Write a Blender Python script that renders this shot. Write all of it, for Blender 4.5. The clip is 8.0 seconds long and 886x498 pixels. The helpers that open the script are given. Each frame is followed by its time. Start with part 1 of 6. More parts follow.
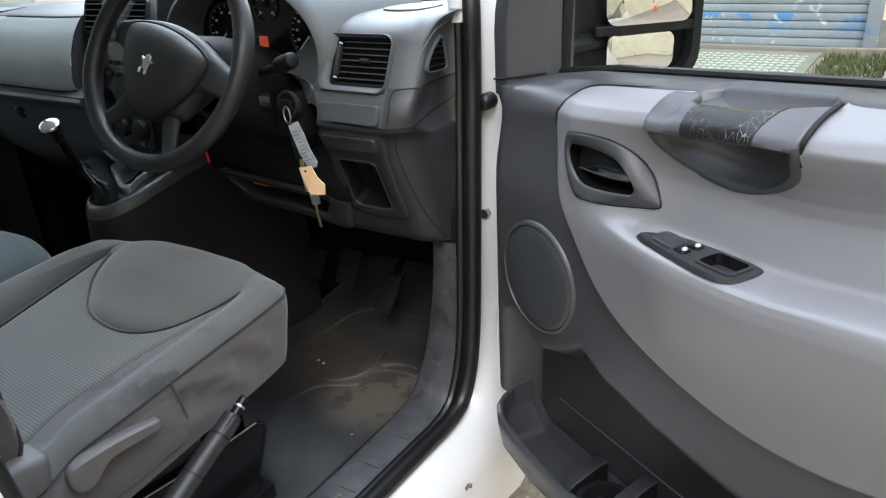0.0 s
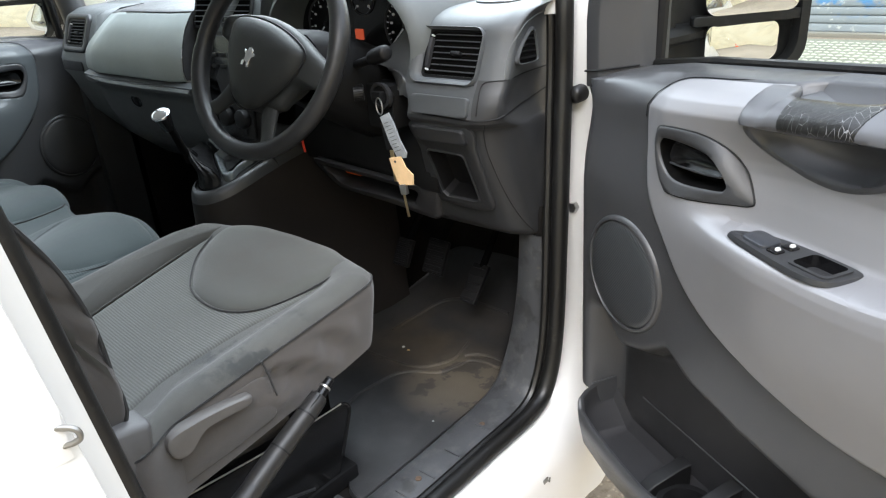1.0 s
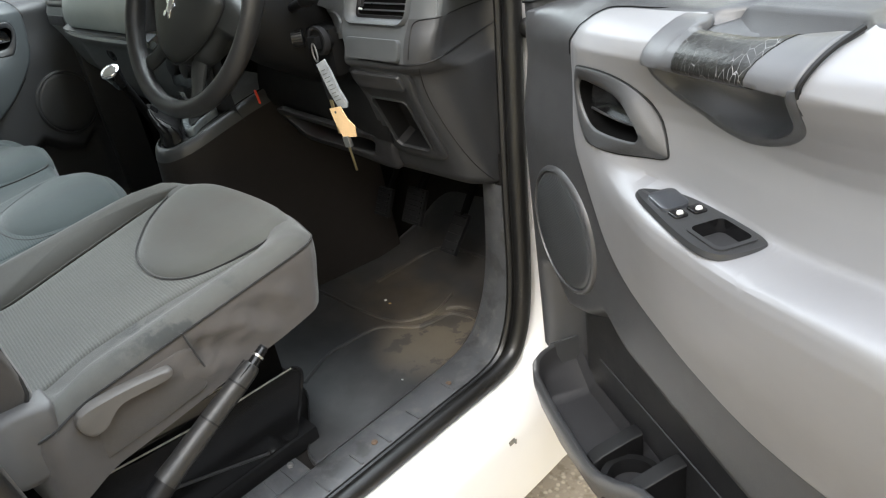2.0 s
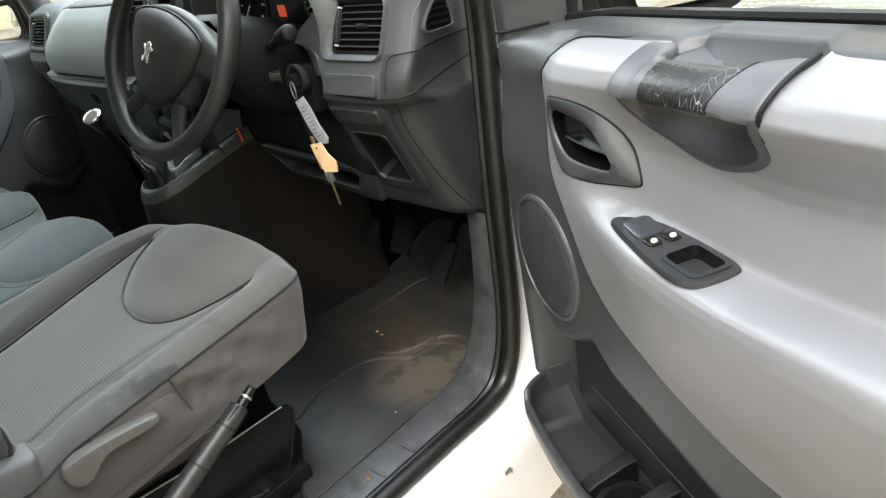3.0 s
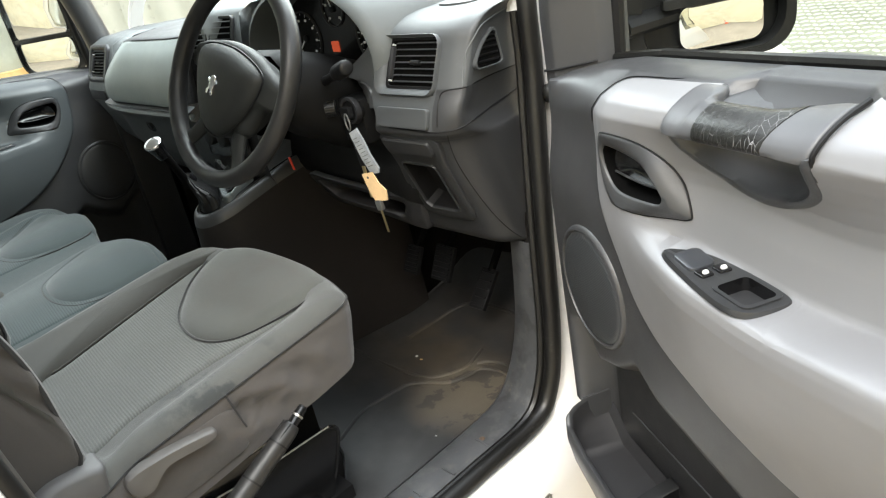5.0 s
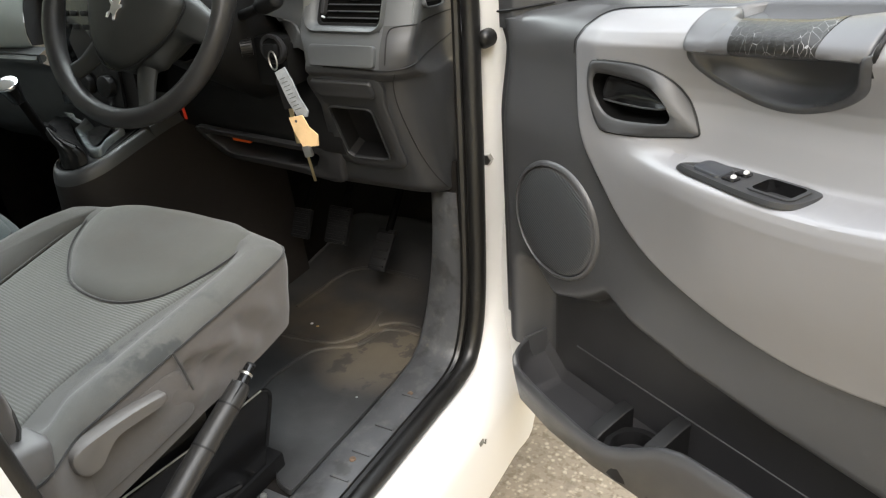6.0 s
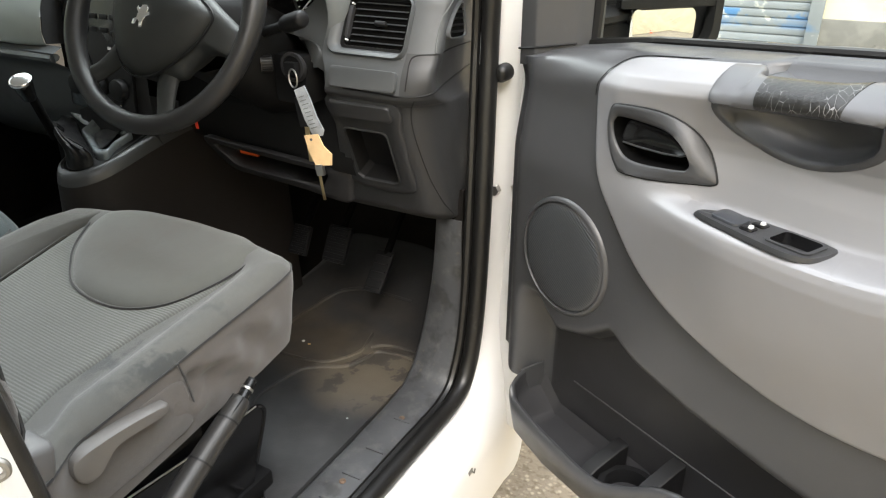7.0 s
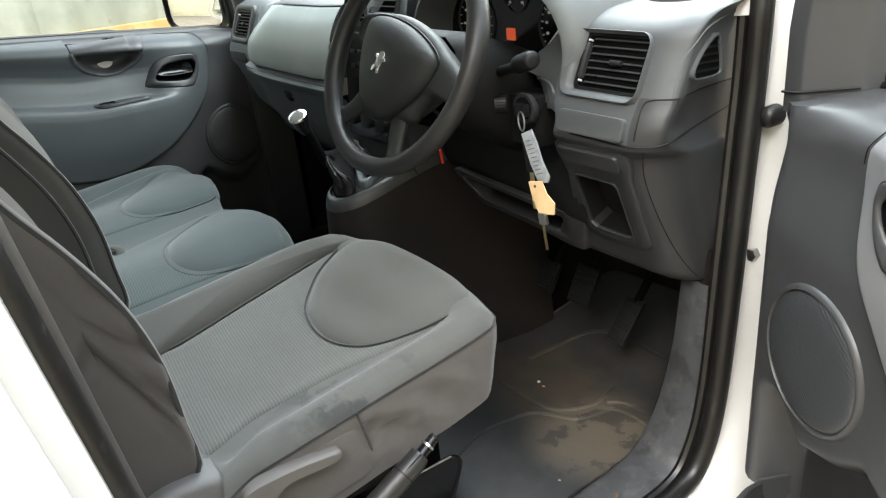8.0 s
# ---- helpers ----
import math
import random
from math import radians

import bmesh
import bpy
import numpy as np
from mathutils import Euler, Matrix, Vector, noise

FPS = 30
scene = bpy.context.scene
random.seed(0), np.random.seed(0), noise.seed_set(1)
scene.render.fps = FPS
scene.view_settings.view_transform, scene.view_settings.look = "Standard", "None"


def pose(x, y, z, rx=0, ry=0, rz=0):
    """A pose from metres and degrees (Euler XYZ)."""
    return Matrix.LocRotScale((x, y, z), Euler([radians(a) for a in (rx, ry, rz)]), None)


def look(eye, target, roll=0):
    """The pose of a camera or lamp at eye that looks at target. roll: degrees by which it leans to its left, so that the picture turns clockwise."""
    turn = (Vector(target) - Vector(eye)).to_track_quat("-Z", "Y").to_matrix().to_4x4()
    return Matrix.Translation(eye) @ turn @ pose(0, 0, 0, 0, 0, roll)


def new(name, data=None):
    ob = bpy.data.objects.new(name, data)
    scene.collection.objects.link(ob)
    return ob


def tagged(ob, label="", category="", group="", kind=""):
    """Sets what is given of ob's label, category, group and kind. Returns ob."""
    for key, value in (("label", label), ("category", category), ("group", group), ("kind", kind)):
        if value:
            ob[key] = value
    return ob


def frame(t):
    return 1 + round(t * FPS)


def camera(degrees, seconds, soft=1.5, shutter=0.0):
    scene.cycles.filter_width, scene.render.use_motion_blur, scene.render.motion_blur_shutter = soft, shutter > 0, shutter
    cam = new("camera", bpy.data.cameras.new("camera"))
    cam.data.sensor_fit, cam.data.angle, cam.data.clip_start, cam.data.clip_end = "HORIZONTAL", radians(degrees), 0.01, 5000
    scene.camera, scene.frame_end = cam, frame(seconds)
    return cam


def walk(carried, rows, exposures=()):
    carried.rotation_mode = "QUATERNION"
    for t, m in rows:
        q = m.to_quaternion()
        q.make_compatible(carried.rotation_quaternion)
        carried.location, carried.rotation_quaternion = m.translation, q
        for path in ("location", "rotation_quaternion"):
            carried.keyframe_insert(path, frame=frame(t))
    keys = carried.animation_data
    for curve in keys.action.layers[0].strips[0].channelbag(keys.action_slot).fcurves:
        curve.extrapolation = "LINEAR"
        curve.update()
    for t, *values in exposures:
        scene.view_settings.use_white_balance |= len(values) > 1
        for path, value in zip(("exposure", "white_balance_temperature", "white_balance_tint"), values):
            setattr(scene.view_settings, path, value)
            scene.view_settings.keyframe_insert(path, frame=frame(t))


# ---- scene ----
cam = camera(63.8, 8.0, 1.2)
PATH = [
    (0, (1.53, -1.101, 1.426), (0.499, 0.409, 0.615), -3.2),
    (0.5, (1.526, -1.128, 1.442), (0.353, 0.304, 0.685), -4.5),
    (1, (1.543, -1.101, 1.429), (0.313, 0.248, 0.612), -4.7),
    (1.5, (1.604, -0.986, 1.417), (0.288, 0.218, 0.513), -6.4),
    (1.7, (1.619, -0.93, 1.408), (0.291, 0.217, 0.449), -8.5),
    (2.8, (1.643, -0.87, 1.412), (0.337, 0.303, 0.455), -11.8),
    (3, (1.643, -0.872, 1.416), (0.309, 0.306, 0.502), -11.8),
    (3.5, (1.649, -0.885, 1.434), (0.247, 0.261, 0.584), -12.7),
    (4, (1.655, -0.892, 1.436), (0.219, 0.214, 0.592), -13.4),
    (4.5, (1.655, -0.9, 1.438), (0.245, 0.248, 0.605), -11.6),
    (4.7, (1.654, -0.907, 1.44), (0.24, 0.239, 0.611), -11.4),
    (5.8, (1.506, -1.037, 1.406), (0.426, 0.386, 0.507), -8.1),
    (6, (1.436, -1.099, 1.386), (0.517, 0.423, 0.47), -4.7),
    (6.5, (1.378, -1.149, 1.389), (0.572, 0.449, 0.498), 0.5),
    (7, (1.396, -1.129, 1.396), (0.523, 0.453, 0.539), 0.2),
    (7.5, (1.469, -0.975, 1.419), (0.189, 0.309, 0.574), -5.6),
    (8, (1.448, -0.921, 1.434), (-0.089, 0.06, 0.613), -6.3),
]
EXPOSURES = [(0.0, 0.49, 5800, 11), (0.5, 0.70, 5900, 10), (1.0, 0.84, 6000, 10), (1.5, 0.95, 6200, 9), (3.0, 1.0, 6300, 8), (4.5, 1.02, 6400, 6), (6.0, 0.99, 6500, 9), (7.0, 1.07, 6500, 9), (8.0, 1.13, 6300, 7)]
walk(cam, [(t, look(eye, target, roll)) for t, eye, target, roll in PATH], EXPOSURES)

# ---- light ----
world = bpy.data.worlds.new("overcast_sky")
scene.world = world
world.use_nodes = True
wn = world.node_tree
sky = wn.nodes.new("ShaderNodeTexSky")
sky.sky_type, sky.sun_disc = "NISHITA", False
sky.sun_elevation, sky.sun_rotation = radians(48), radians(150)
sky.air_density, sky.dust_density, sky.ozone_density = 1.0, 6.0, 1.0
mixer = wn.nodes.new("ShaderNodeMix")
mixer.data_type = "RGBA"
mixer.inputs[0].default_value = 0.75
mixer.inputs[7].default_value = (7.8, 8.1, 8.5, 1)
wn.links.new(sky.outputs[0], mixer.inputs[6])
# an overcast sky, several times brighter overhead than at the horizon
way, split, rise, shade = (wn.nodes.new(k) for k in ("ShaderNodeTexCoord", "ShaderNodeSeparateXYZ", "ShaderNodeMapRange", "ShaderNodeVectorMath"))
rise.inputs["To Min"].default_value, rise.inputs["To Max"].default_value = 0.30, 2.3
shade.operation = "SCALE"
wn.links.new(way.outputs["Generated"], split.inputs[0])
wn.links.new(split.outputs["Z"], rise.inputs["Value"])
wn.links.new(mixer.outputs[2], shade.inputs[0])
wn.links.new(rise.outputs[0], shade.inputs["Scale"])
wn.links.new(shade.outputs[0], wn.nodes["Background"].inputs[0])
wn.nodes["Background"].inputs[1].default_value = 0.18
sun = new("sun", bpy.data.lights.new("sun", "SUN"))
sun.data.energy, sun.data.angle, sun.data.color = 0.9, radians(25), (1.0, 0.97, 0.92)
sun.matrix_world = look((6, -8, 12), (0, 0, 0))
skylight = new("windscreen_skylight", bpy.data.lights.new("windscreen_skylight", "AREA"))
skylight.data.shape, skylight.data.size, skylight.data.size_y, skylight.data.energy = "RECTANGLE", 1.30, 0.95, 20.0
skylight.data.color = (0.93, 0.98, 1.0)
skylight.data.spread = radians(125)
skylight.matrix_world = look((0, .20, 1.56), (0, -.19, 1.06))


# ---- small tools ----
V = Vector


def cr(pts, per=6, closed=False):
    """A smooth line through the points (Catmull-Rom)."""
    pts = [np.array(p, float) for p in pts]
    n, out = len(pts), []
    for i in range(n if closed else n - 1):
        if closed:
            a, b, c, d = (pts[(i + k) % n] for k in (-1, 0, 1, 2))
        else:
            a, b, c, d = pts[max(i - 1, 0)], pts[i], pts[i + 1], pts[min(i + 2, n - 1)]
        for k in range(per):
            t = k / per
            out.append(0.5 * (2 * b + (c - a) * t + (2 * a - 5 * b + 4 * c - d) * t * t + (3 * b - a - 3 * c + d) * t ** 3))
    if not closed:
        out.append(pts[-1])
    return out


def sstep(lo, hi, x):
    t = min(max((x - lo) / (hi - lo), 0.0), 1.0)
    return t * t * (3 - 2 * t)


def lerp_table(table, x):
    xs, ys = zip(*table)
    return float(np.interp(x, xs, ys))


def rounded(w, h, r, n=5):
    """A rounded rectangle round the origin."""
    pts = []
    for cx, cy, a0 in ((w / 2 - r, h / 2 - r, 0), (-w / 2 + r, h / 2 - r, 90), (-w / 2 + r, -h / 2 + r, 180), (w / 2 - r, -h / 2 + r, 270)):
        for k in range(n + 1):
            a = radians(a0 + 90 * k / n)
            pts.append((cx + r * math.cos(a), cy + r * math.sin(a)))
    return pts


def circle(r, n=32, rx=1.0):
    return [(r * rx * math.cos(2 * math.pi * k / n), r * math.sin(2 * math.pi * k / n)) for k in range(n)]


def grid(rows, close_u=False, close_v=False, bm=None):
    """Quads between rows of points."""
    bm = bm or bmesh.new()
    vs = [[bm.verts.new(p) for p in row] for row in rows]
    nu, nv = len(vs), len(vs[0])
    for i in range(nu if close_u else nu - 1):
        for j in range(nv if close_v else nv - 1):
            q = [vs[i][j], vs[(i + 1) % nu][j], vs[(i + 1) % nu][(j + 1) % nv], vs[i][(j + 1) % nv]]
            try:
                bm.faces.new(q)
            except ValueError:
                pass
    return bm


def polar(loop, centre, rings, put, bm=None):
    """A cap over a closed outline: rings of (share of the outline, offset), put(p, q, offset) gives the place."""
    bm = bm or bmesh.new()
    c = np.array(centre, float)
    loop = [np.array(p, float) for p in loop]
    prev = None
    mid = bm.verts.new(put(c[0], c[1], rings[0][1]))
    for s, off in rings:
        if s == 0:
            continue
        row = [bm.verts.new(put(*(c + (p - c) * s), off)) for p in loop]
        n = len(row)
        for k in range(n):
            if prev is None:
                bm.faces.new((mid, row[k], row[(k + 1) % n]))
            else:
                bm.faces.new((prev[k], row[k], row[(k + 1) % n], prev[(k + 1) % n]))
        prev = row
    return bm


def prism(loop, d0, d1, put, bevel=0.0, bm=None):
    """A closed outline pushed from depth d0 to d1, with a softened edge at d1."""
    bm = bm or bmesh.new()
    c = sum(np.array(p, float) for p in loop) / len(loop)
    rows = [(1.0, d0), (1.0, d1)]
    size = max(np.linalg.norm(np.array(p) - c) for p in loop)
    if bevel:
        sg = 1 if d1 > d0 else -1
        rows = [(1.0, d0), (1.0, d1 - sg * bevel), (1 - 0.3 * bevel / size, d1 - sg * bevel * 0.3), (1 - bevel / size, d1)]
    prev, first = None, None
    for s, d in rows:
        row = [bm.verts.new(put(*(c + (np.array(p) - c) * s), d)) for p in loop]
        if prev:
            for k in range(len(row)):
                bm.faces.new((prev[k], row[k], row[(k + 1) % len(row)], prev[(k + 1) % len(row)]))
        else:
            first = row
        prev = row
    bm.faces.new(prev)
    bm.faces.new(first[::-1])
    return bm


def ring(outer, inner, d0, d1, put, din=None, bm=None):
    """A frame between two outlines with the same count of points; the inner edge runs back to din."""
    bm = bm or bmesh.new()
    din = d0 if din is None else din
    rows = [(outer, d0), (outer, d1 - (d1 - d0) * 0.25), ([np.array(a) * 0.88 + np.array(b) * 0.12 for a, b in zip(outer, inner)], d1),
            ([np.array(a) * 0.15 + np.array(b) * 0.85 for a, b in zip(outer, inner)], d1), (inner, d1 - (d1 - d0) * 0.3), (inner, din)]
    return grid([[put(p[0], p[1], d) for p in loop] for loop, d in rows], close_v=True, bm=bm)


def tube(path, radius, n=10, flat=None, bm=None, caps=True):
    """A round bar along a path; radius: one number or one for each point; flat: (dir, share) squeezes it along dir."""
    bm = bm or bmesh.new()
    path = [V(p) for p in path]
    rad = radius if isinstance(radius, (list, tuple)) else [radius] * len(path)
    up, rows = None, []
    for i, p in enumerate(path):
        d = (path[min(i + 1, len(path) - 1)] - path[max(i - 1, 0)]).normalized()
        if up is None:
            up = d.orthogonal().normalized()
        up = (up - d * up.dot(d)).normalized()
        side = d.cross(up)
        row = []
        for k in range(n):
            a = 2 * math.pi * k / n
            o = (up * math.cos(a) + side * math.sin(a)) * rad[i]
            if flat:
                f = V(flat[0]).normalized()
                o -= f * o.dot(f) * (1 - flat[1])
            row.append(bm.verts.new(p + o))
        rows.append(row)
    for a, b in zip(rows, rows[1:]):
        for k in range(n):
            bm.faces.new((a[k], b[k], b[(k + 1) % n], a[(k + 1) % n]))
    if caps:
        bm.faces.new(rows[0])
        bm.faces.new(rows[-1][::-1])
    return bm


def box(x0, x1, y0, y1, z0, z1, bevel=0.0, m=None, bm=None):
    """A block with softened edges, moved by m."""
    bm = bm or bmesh.new()
    got = bmesh.ops.create_cube(bm, size=1.0, matrix=Matrix.Translation(((x0 + x1) / 2, (y0 + y1) / 2, (z0 + z1) / 2)) @ Matrix.Diagonal((x1 - x0, y1 - y0, z1 - z0, 1)))
    if bevel:
        es = {e for v in got["verts"] for e in v.link_edges}
        got = bmesh.ops.bevel(bm, geom=list(es), offset=bevel, segments=2, affect="EDGES", profile=0.7)
    if m is not None:
        bmesh.ops.transform(bm, matrix=m, verts=[v for v in bm.verts])
    return bm


def thick(bm, t):
    """Gives a sheet a thickness."""
    bmesh.ops.recalc_face_normals(bm, faces=bm.faces[:])
    bmesh.ops.solidify(bm, geom=bm.faces[:], thickness=t)
    return bm


def mesh_of(name, bm, material, sharp=40):
    bmesh.ops.recalc_face_normals(bm, faces=bm.faces[:])
    me = bpy.data.meshes.new(name)
    bm.to_mesh(me)
    bm.free()
    me.polygons.foreach_set("use_smooth", [True] * len(me.polygons))
    me.set_sharp_from_angle(angle=radians(sharp))
    me.materials.append(material)
    return me


def part(name, bm, material, parent, label="", sharp=40):
    """One mesh under a thing or under a part of one."""
    ob = new(name, mesh_of(name, bm, material, sharp))
    ob.parent = parent
    if parent.type == "EMPTY":
        ob.matrix_parent_inverse = Matrix.Translation(parent.location).inverted()
    return tagged(ob, label)


def thing(name, base, label, category, group="", kind=""):
    ob = new(name)
    ob.empty_display_size = 0.05
    ob.location = base
    return tagged(ob, label, category, group, kind)


def solo(name, bm, material, label, category="", kind="", group="", sharp=40):
    """A thing that is one mesh."""
    return tagged(new(name, mesh_of(name, bm, material, sharp)), label, category, group, kind)


def drape(tree, pts, way, r, name, material, parent, lift=0.0):
    """A thin line laid on a surface: each point is pushed along way until it meets it."""
    got, w = [], V(way).normalized()
    for p in cr(pts, 5):
        hit, nrm, _, _ = tree.ray_cast(V(tuple(p)) - w * .06, w)
        if hit is not None:
            got.append(hit + (nrm if nrm.dot(w) < 0 else -nrm) * lift)
    if len(got) > 2:
        part(name, tube(got, r, 6), material, parent)


# ---- materials ----
class Mat:
    """A node material with a few short cuts."""

    def __init__(self, name, colour, rough=0.5, metal=0.0, coat=0.0, spec=0.5):
        self.m = bpy.data.materials.new(name)
        self.m.use_nodes = True
        self.t = self.m.node_tree
        self.b = self.t.nodes["Principled BSDF"]
        self.b.inputs["Base Color"].default_value = (*colour, 1)
        self.b.inputs["Roughness"].default_value = rough
        self.b.inputs["Metallic"].default_value = metal
        self.b.inputs["Coat Weight"].default_value = coat
        self.b.inputs["Specular IOR Level"].default_value = spec
        self.colour, self.last_bump = colour, None
        self.co = self.t.nodes.new("ShaderNodeTexCoord").outputs["Object"]

    def node(self, kind, **sets):
        n = self.t.nodes.new(kind)
        for k, v in sets.items():
            n.inputs[k].default_value = v
        return n

    def link(self, a, b):
        self.t.links.new(a, b)

    def noise(self, scale, detail=4.0, rough=0.6, co=None):
        n = self.node("ShaderNodeTexNoise", Scale=scale, Detail=detail, Roughness=rough)
        self.link(co or self.co, n.inputs["Vector"])
        return n.outputs["Fac"]

    def ramp(self, fac, stops):
        n = self.t.nodes.new("ShaderNodeValToRGB")
        els = n.color_ramp.elements
        while len(els) < len(stops):
            els.new(0.5)
        for e, (p, c) in zip(els, stops):
            e.position, e.color = p, (*c, 1) if len(c) == 3 else c
        self.link(fac, n.inputs["Fac"])
        return n.outputs["Color"]

    def blend(self, fac, a, b, mode="MIX"):
        n = self.t.nodes.new("ShaderNodeMix")
        n.data_type, n.blend_type = "RGBA", mode
        for slot, v in ((0, fac), (6, a), (7, b)):
            if isinstance(v, (int, float)):
                n.inputs[slot].default_value = v
            elif isinstance(v, tuple):
                n.inputs[slot].default_value = (*v, 1)
            else:
                self.link(v, n.inputs[slot])
        return n.outputs[2]

    def vary(self, amount, scale, stretch=None):
        """Uneven colour, at the scale of stains."""
        f = self.noise(scale, 5.0)
        dark = tuple(c * (1 - amount) for c in self.colour)
        light = tuple(min(c * (1 + amount), 1) for c in self.colour)
        self.out = self.ramp(f, [(0.3, dark), (0.7, light)])
        self.link(self.out, self.b.inputs["Base Color"])
        return self

    def stain(self, colour, scale, lo, hi, amount=1.0, detail=6.0):
        f = self.noise(scale, detail)
        mask = self.ramp(f, [(lo, (0, 0, 0)), (hi, (amount,) * 3)])
        self.out = self.blend(mask, self.out, colour)
        self.link(self.out, self.b.inputs["Base Color"])
        return self

    def bump(self, fac, strength, distance):
        n = self.node("ShaderNodeBump", Strength=strength, Distance=distance)
        self.link(fac, n.inputs["Height"])
        if self.last_bump:
            self.link(self.last_bump, n.inputs["Normal"])
        self.last_bump = n.outputs["Normal"]
        self.link(self.last_bump, self.b.inputs["Normal"])
        return self

    def grain(self, scale=900, strength=0.25, distance=0.0006):
        return self.bump(self.noise(scale, 2.0), strength, distance)

    def scuff(self, lo, hi, scale=30):
        f = self.noise(scale, 6.0)
        n = self.node("ShaderNodeMapRange")
        n.inputs["To Min"].default_value, n.inputs["To Max"].default_value = lo, hi
        self.link(f, n.inputs["Value"])
        self.link(n.outputs[0], self.b.inputs["Roughness"])
        return self


def plastic(name, colour, rough=0.5, grain=0.25, vary=0.08, spec=0.5):
    return Mat(name, colour, rough, 0.0, 0.0, spec).vary(vary, 9).stain(tuple(min(c * 1.5 + 0.02, 1) for c in colour), 38, 0.62, 0.85, 0.25).grain(1100, grain).scuff(rough - 0.1, rough + 0.12).m


DASH = plastic("dash_plastic", (0.029, 0.030, 0.032), 0.44, 0.35)
# upper dash tones are one plastic with each panel's light put into it
DASH_MID = plastic("dash_top_plastic", (0.100, 0.109, 0.110), 0.5, 0.35)
DASH_UP = plastic("dash_upper_plastic", (0.059, 0.063, 0.066), 0.46, 0.35)
# lighter copy of the dash plastic, lifting the glovebox by colour for its light
GLOVE = plastic("glovebox_lit_plastic", (0.068, 0.073, 0.076), 0.48, 0.35)
DASH_LIT = plastic("dash_lit_plastic", (0.31, 0.345, 0.335), 0.45, 0.35)
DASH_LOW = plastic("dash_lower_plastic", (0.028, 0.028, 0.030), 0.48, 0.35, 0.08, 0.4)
# near black that paints the shade in hollows and under things
VOID = plastic("matt_black_shade", (0.004, 0.004, 0.004), 0.9, 0.1, 0.05, 0.05)
PILLAR = plastic("pillar_plastic", (0.046, 0.042, 0.038), 0.5, 0.3)
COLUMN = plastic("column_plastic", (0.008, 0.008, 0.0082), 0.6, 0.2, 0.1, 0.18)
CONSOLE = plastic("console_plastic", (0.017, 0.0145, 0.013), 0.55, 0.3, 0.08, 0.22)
TRIM = plastic("door_trim_plastic", (0.046, 0.047, 0.050), 0.39, 0.35, 0.08, 0.65)
BLACK = plastic("black_plastic", (0.007, 0.007, 0.0075), 0.5, 0.2, 0.08, 0.28)
GRIP = plastic("grip_plastic", (0.020, 0.0195, 0.019), 0.36, 0.3)
SWITCH = plastic("switch_panel_plastic", (0.030, 0.031, 0.033), 0.3, 0.1)
GLOSS = plastic("gloss_black_plastic", (0.007, 0.007, 0.0075), 0.16, 0.05)
LEVER = plastic("seat_trim_plastic", (0.098, 0.092, 0.087), 0.5, 0.25)
RUBBER = Mat("rubber_seal", (0.008, 0.0078, 0.0075), 0.38, 0.0, 0.0, 0.5).vary(0.3, 14).stain((0.07, 0.066, 0.06), 55, 0.60, 0.78, 0.45).grain(400, 0.3).m
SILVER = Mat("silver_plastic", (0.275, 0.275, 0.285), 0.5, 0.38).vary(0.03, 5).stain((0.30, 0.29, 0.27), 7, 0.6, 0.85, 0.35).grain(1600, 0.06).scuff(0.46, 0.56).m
# darker copy of the silver plastic: the far door's shade put into colour
SHADED_INSERT = Mat("shaded_insert_plastic", (0.074, 0.083, 0.087), 0.5, 0.0).vary(0.04, 5).grain(1400, 0.12).scuff(0.36, 0.48).m
SATIN = Mat("satin_handle_plastic", (0.098, 0.100, 0.106), 0.42, 0.15).vary(0.06, 16).grain(900, 0.1).m
WHITE = Mat("white_paint", (0.70, 0.70, 0.695), 0.3, 0.0, 0.6).vary(0.02, 4).stain((0.55, 0.52, 0.45), 9, 0.66, 0.8, 0.35).m
CHROME = Mat("chrome", (0.75, 0.75, 0.76), 0.12, 1.0).scuff(0.08, 0.25, 80).m
STEEL = Mat("zinc_steel", (0.55, 0.54, 0.52), 0.35, 1.0).scuff(0.25, 0.5, 200).m
LINER = Mat("roof_liner", (0.62, 0.62, 0.61), 0.9).vary(0.04, 12).grain(700, 0.3).m
CARPET = Mat("footwell_carpet", (0.015, 0.0135, 0.0125), 0.95, 0.0, 0.0, 0.08).vary(0.3, 12).stain((0.026, 0.020, 0.015), 16, 0.55, 0.75, 0.5).grain(500, 0.6, 0.002).m


def tape_material():
    k = Mat("black_tape", (0.016, 0.016, 0.0150), 0.32, 0.0, 0.0, 0.4).vary(0.3, 60)
    cell = k.node("ShaderNodeTexVoronoi", Scale=72.0)
    cell.feature = "DISTANCE_TO_EDGE"
    turn = k.node("ShaderNodeMapping")
    turn.inputs["Rotation"].default_value = (0, 0, radians(28))
    turn.inputs["Scale"].default_value = (2.0, 1.0, 0.75)
    k.link(k.co, turn.inputs["Vector"])
    k.link(turn.outputs[0], cell.inputs["Vector"])
    line = k.ramp(cell.outputs["Distance"], [(0.008, (1, 1, 1)), (0.022, (0, 0, 0))])
    gate = k.ramp(k.noise(26), [(0.50, (0, 0, 0)), (0.58, (0.60,) * 3)])
    both = k.blend(1.0, line, gate, "MULTIPLY")
    k.out = k.blend(both, k.out, (0.42, 0.42, 0.43))
    k.link(k.out, k.b.inputs["Base Color"])
    return k.bump(k.noise(120), 0.5, 0.002).bump(line, 0.3, 0.001).m


TAPE = tape_material()


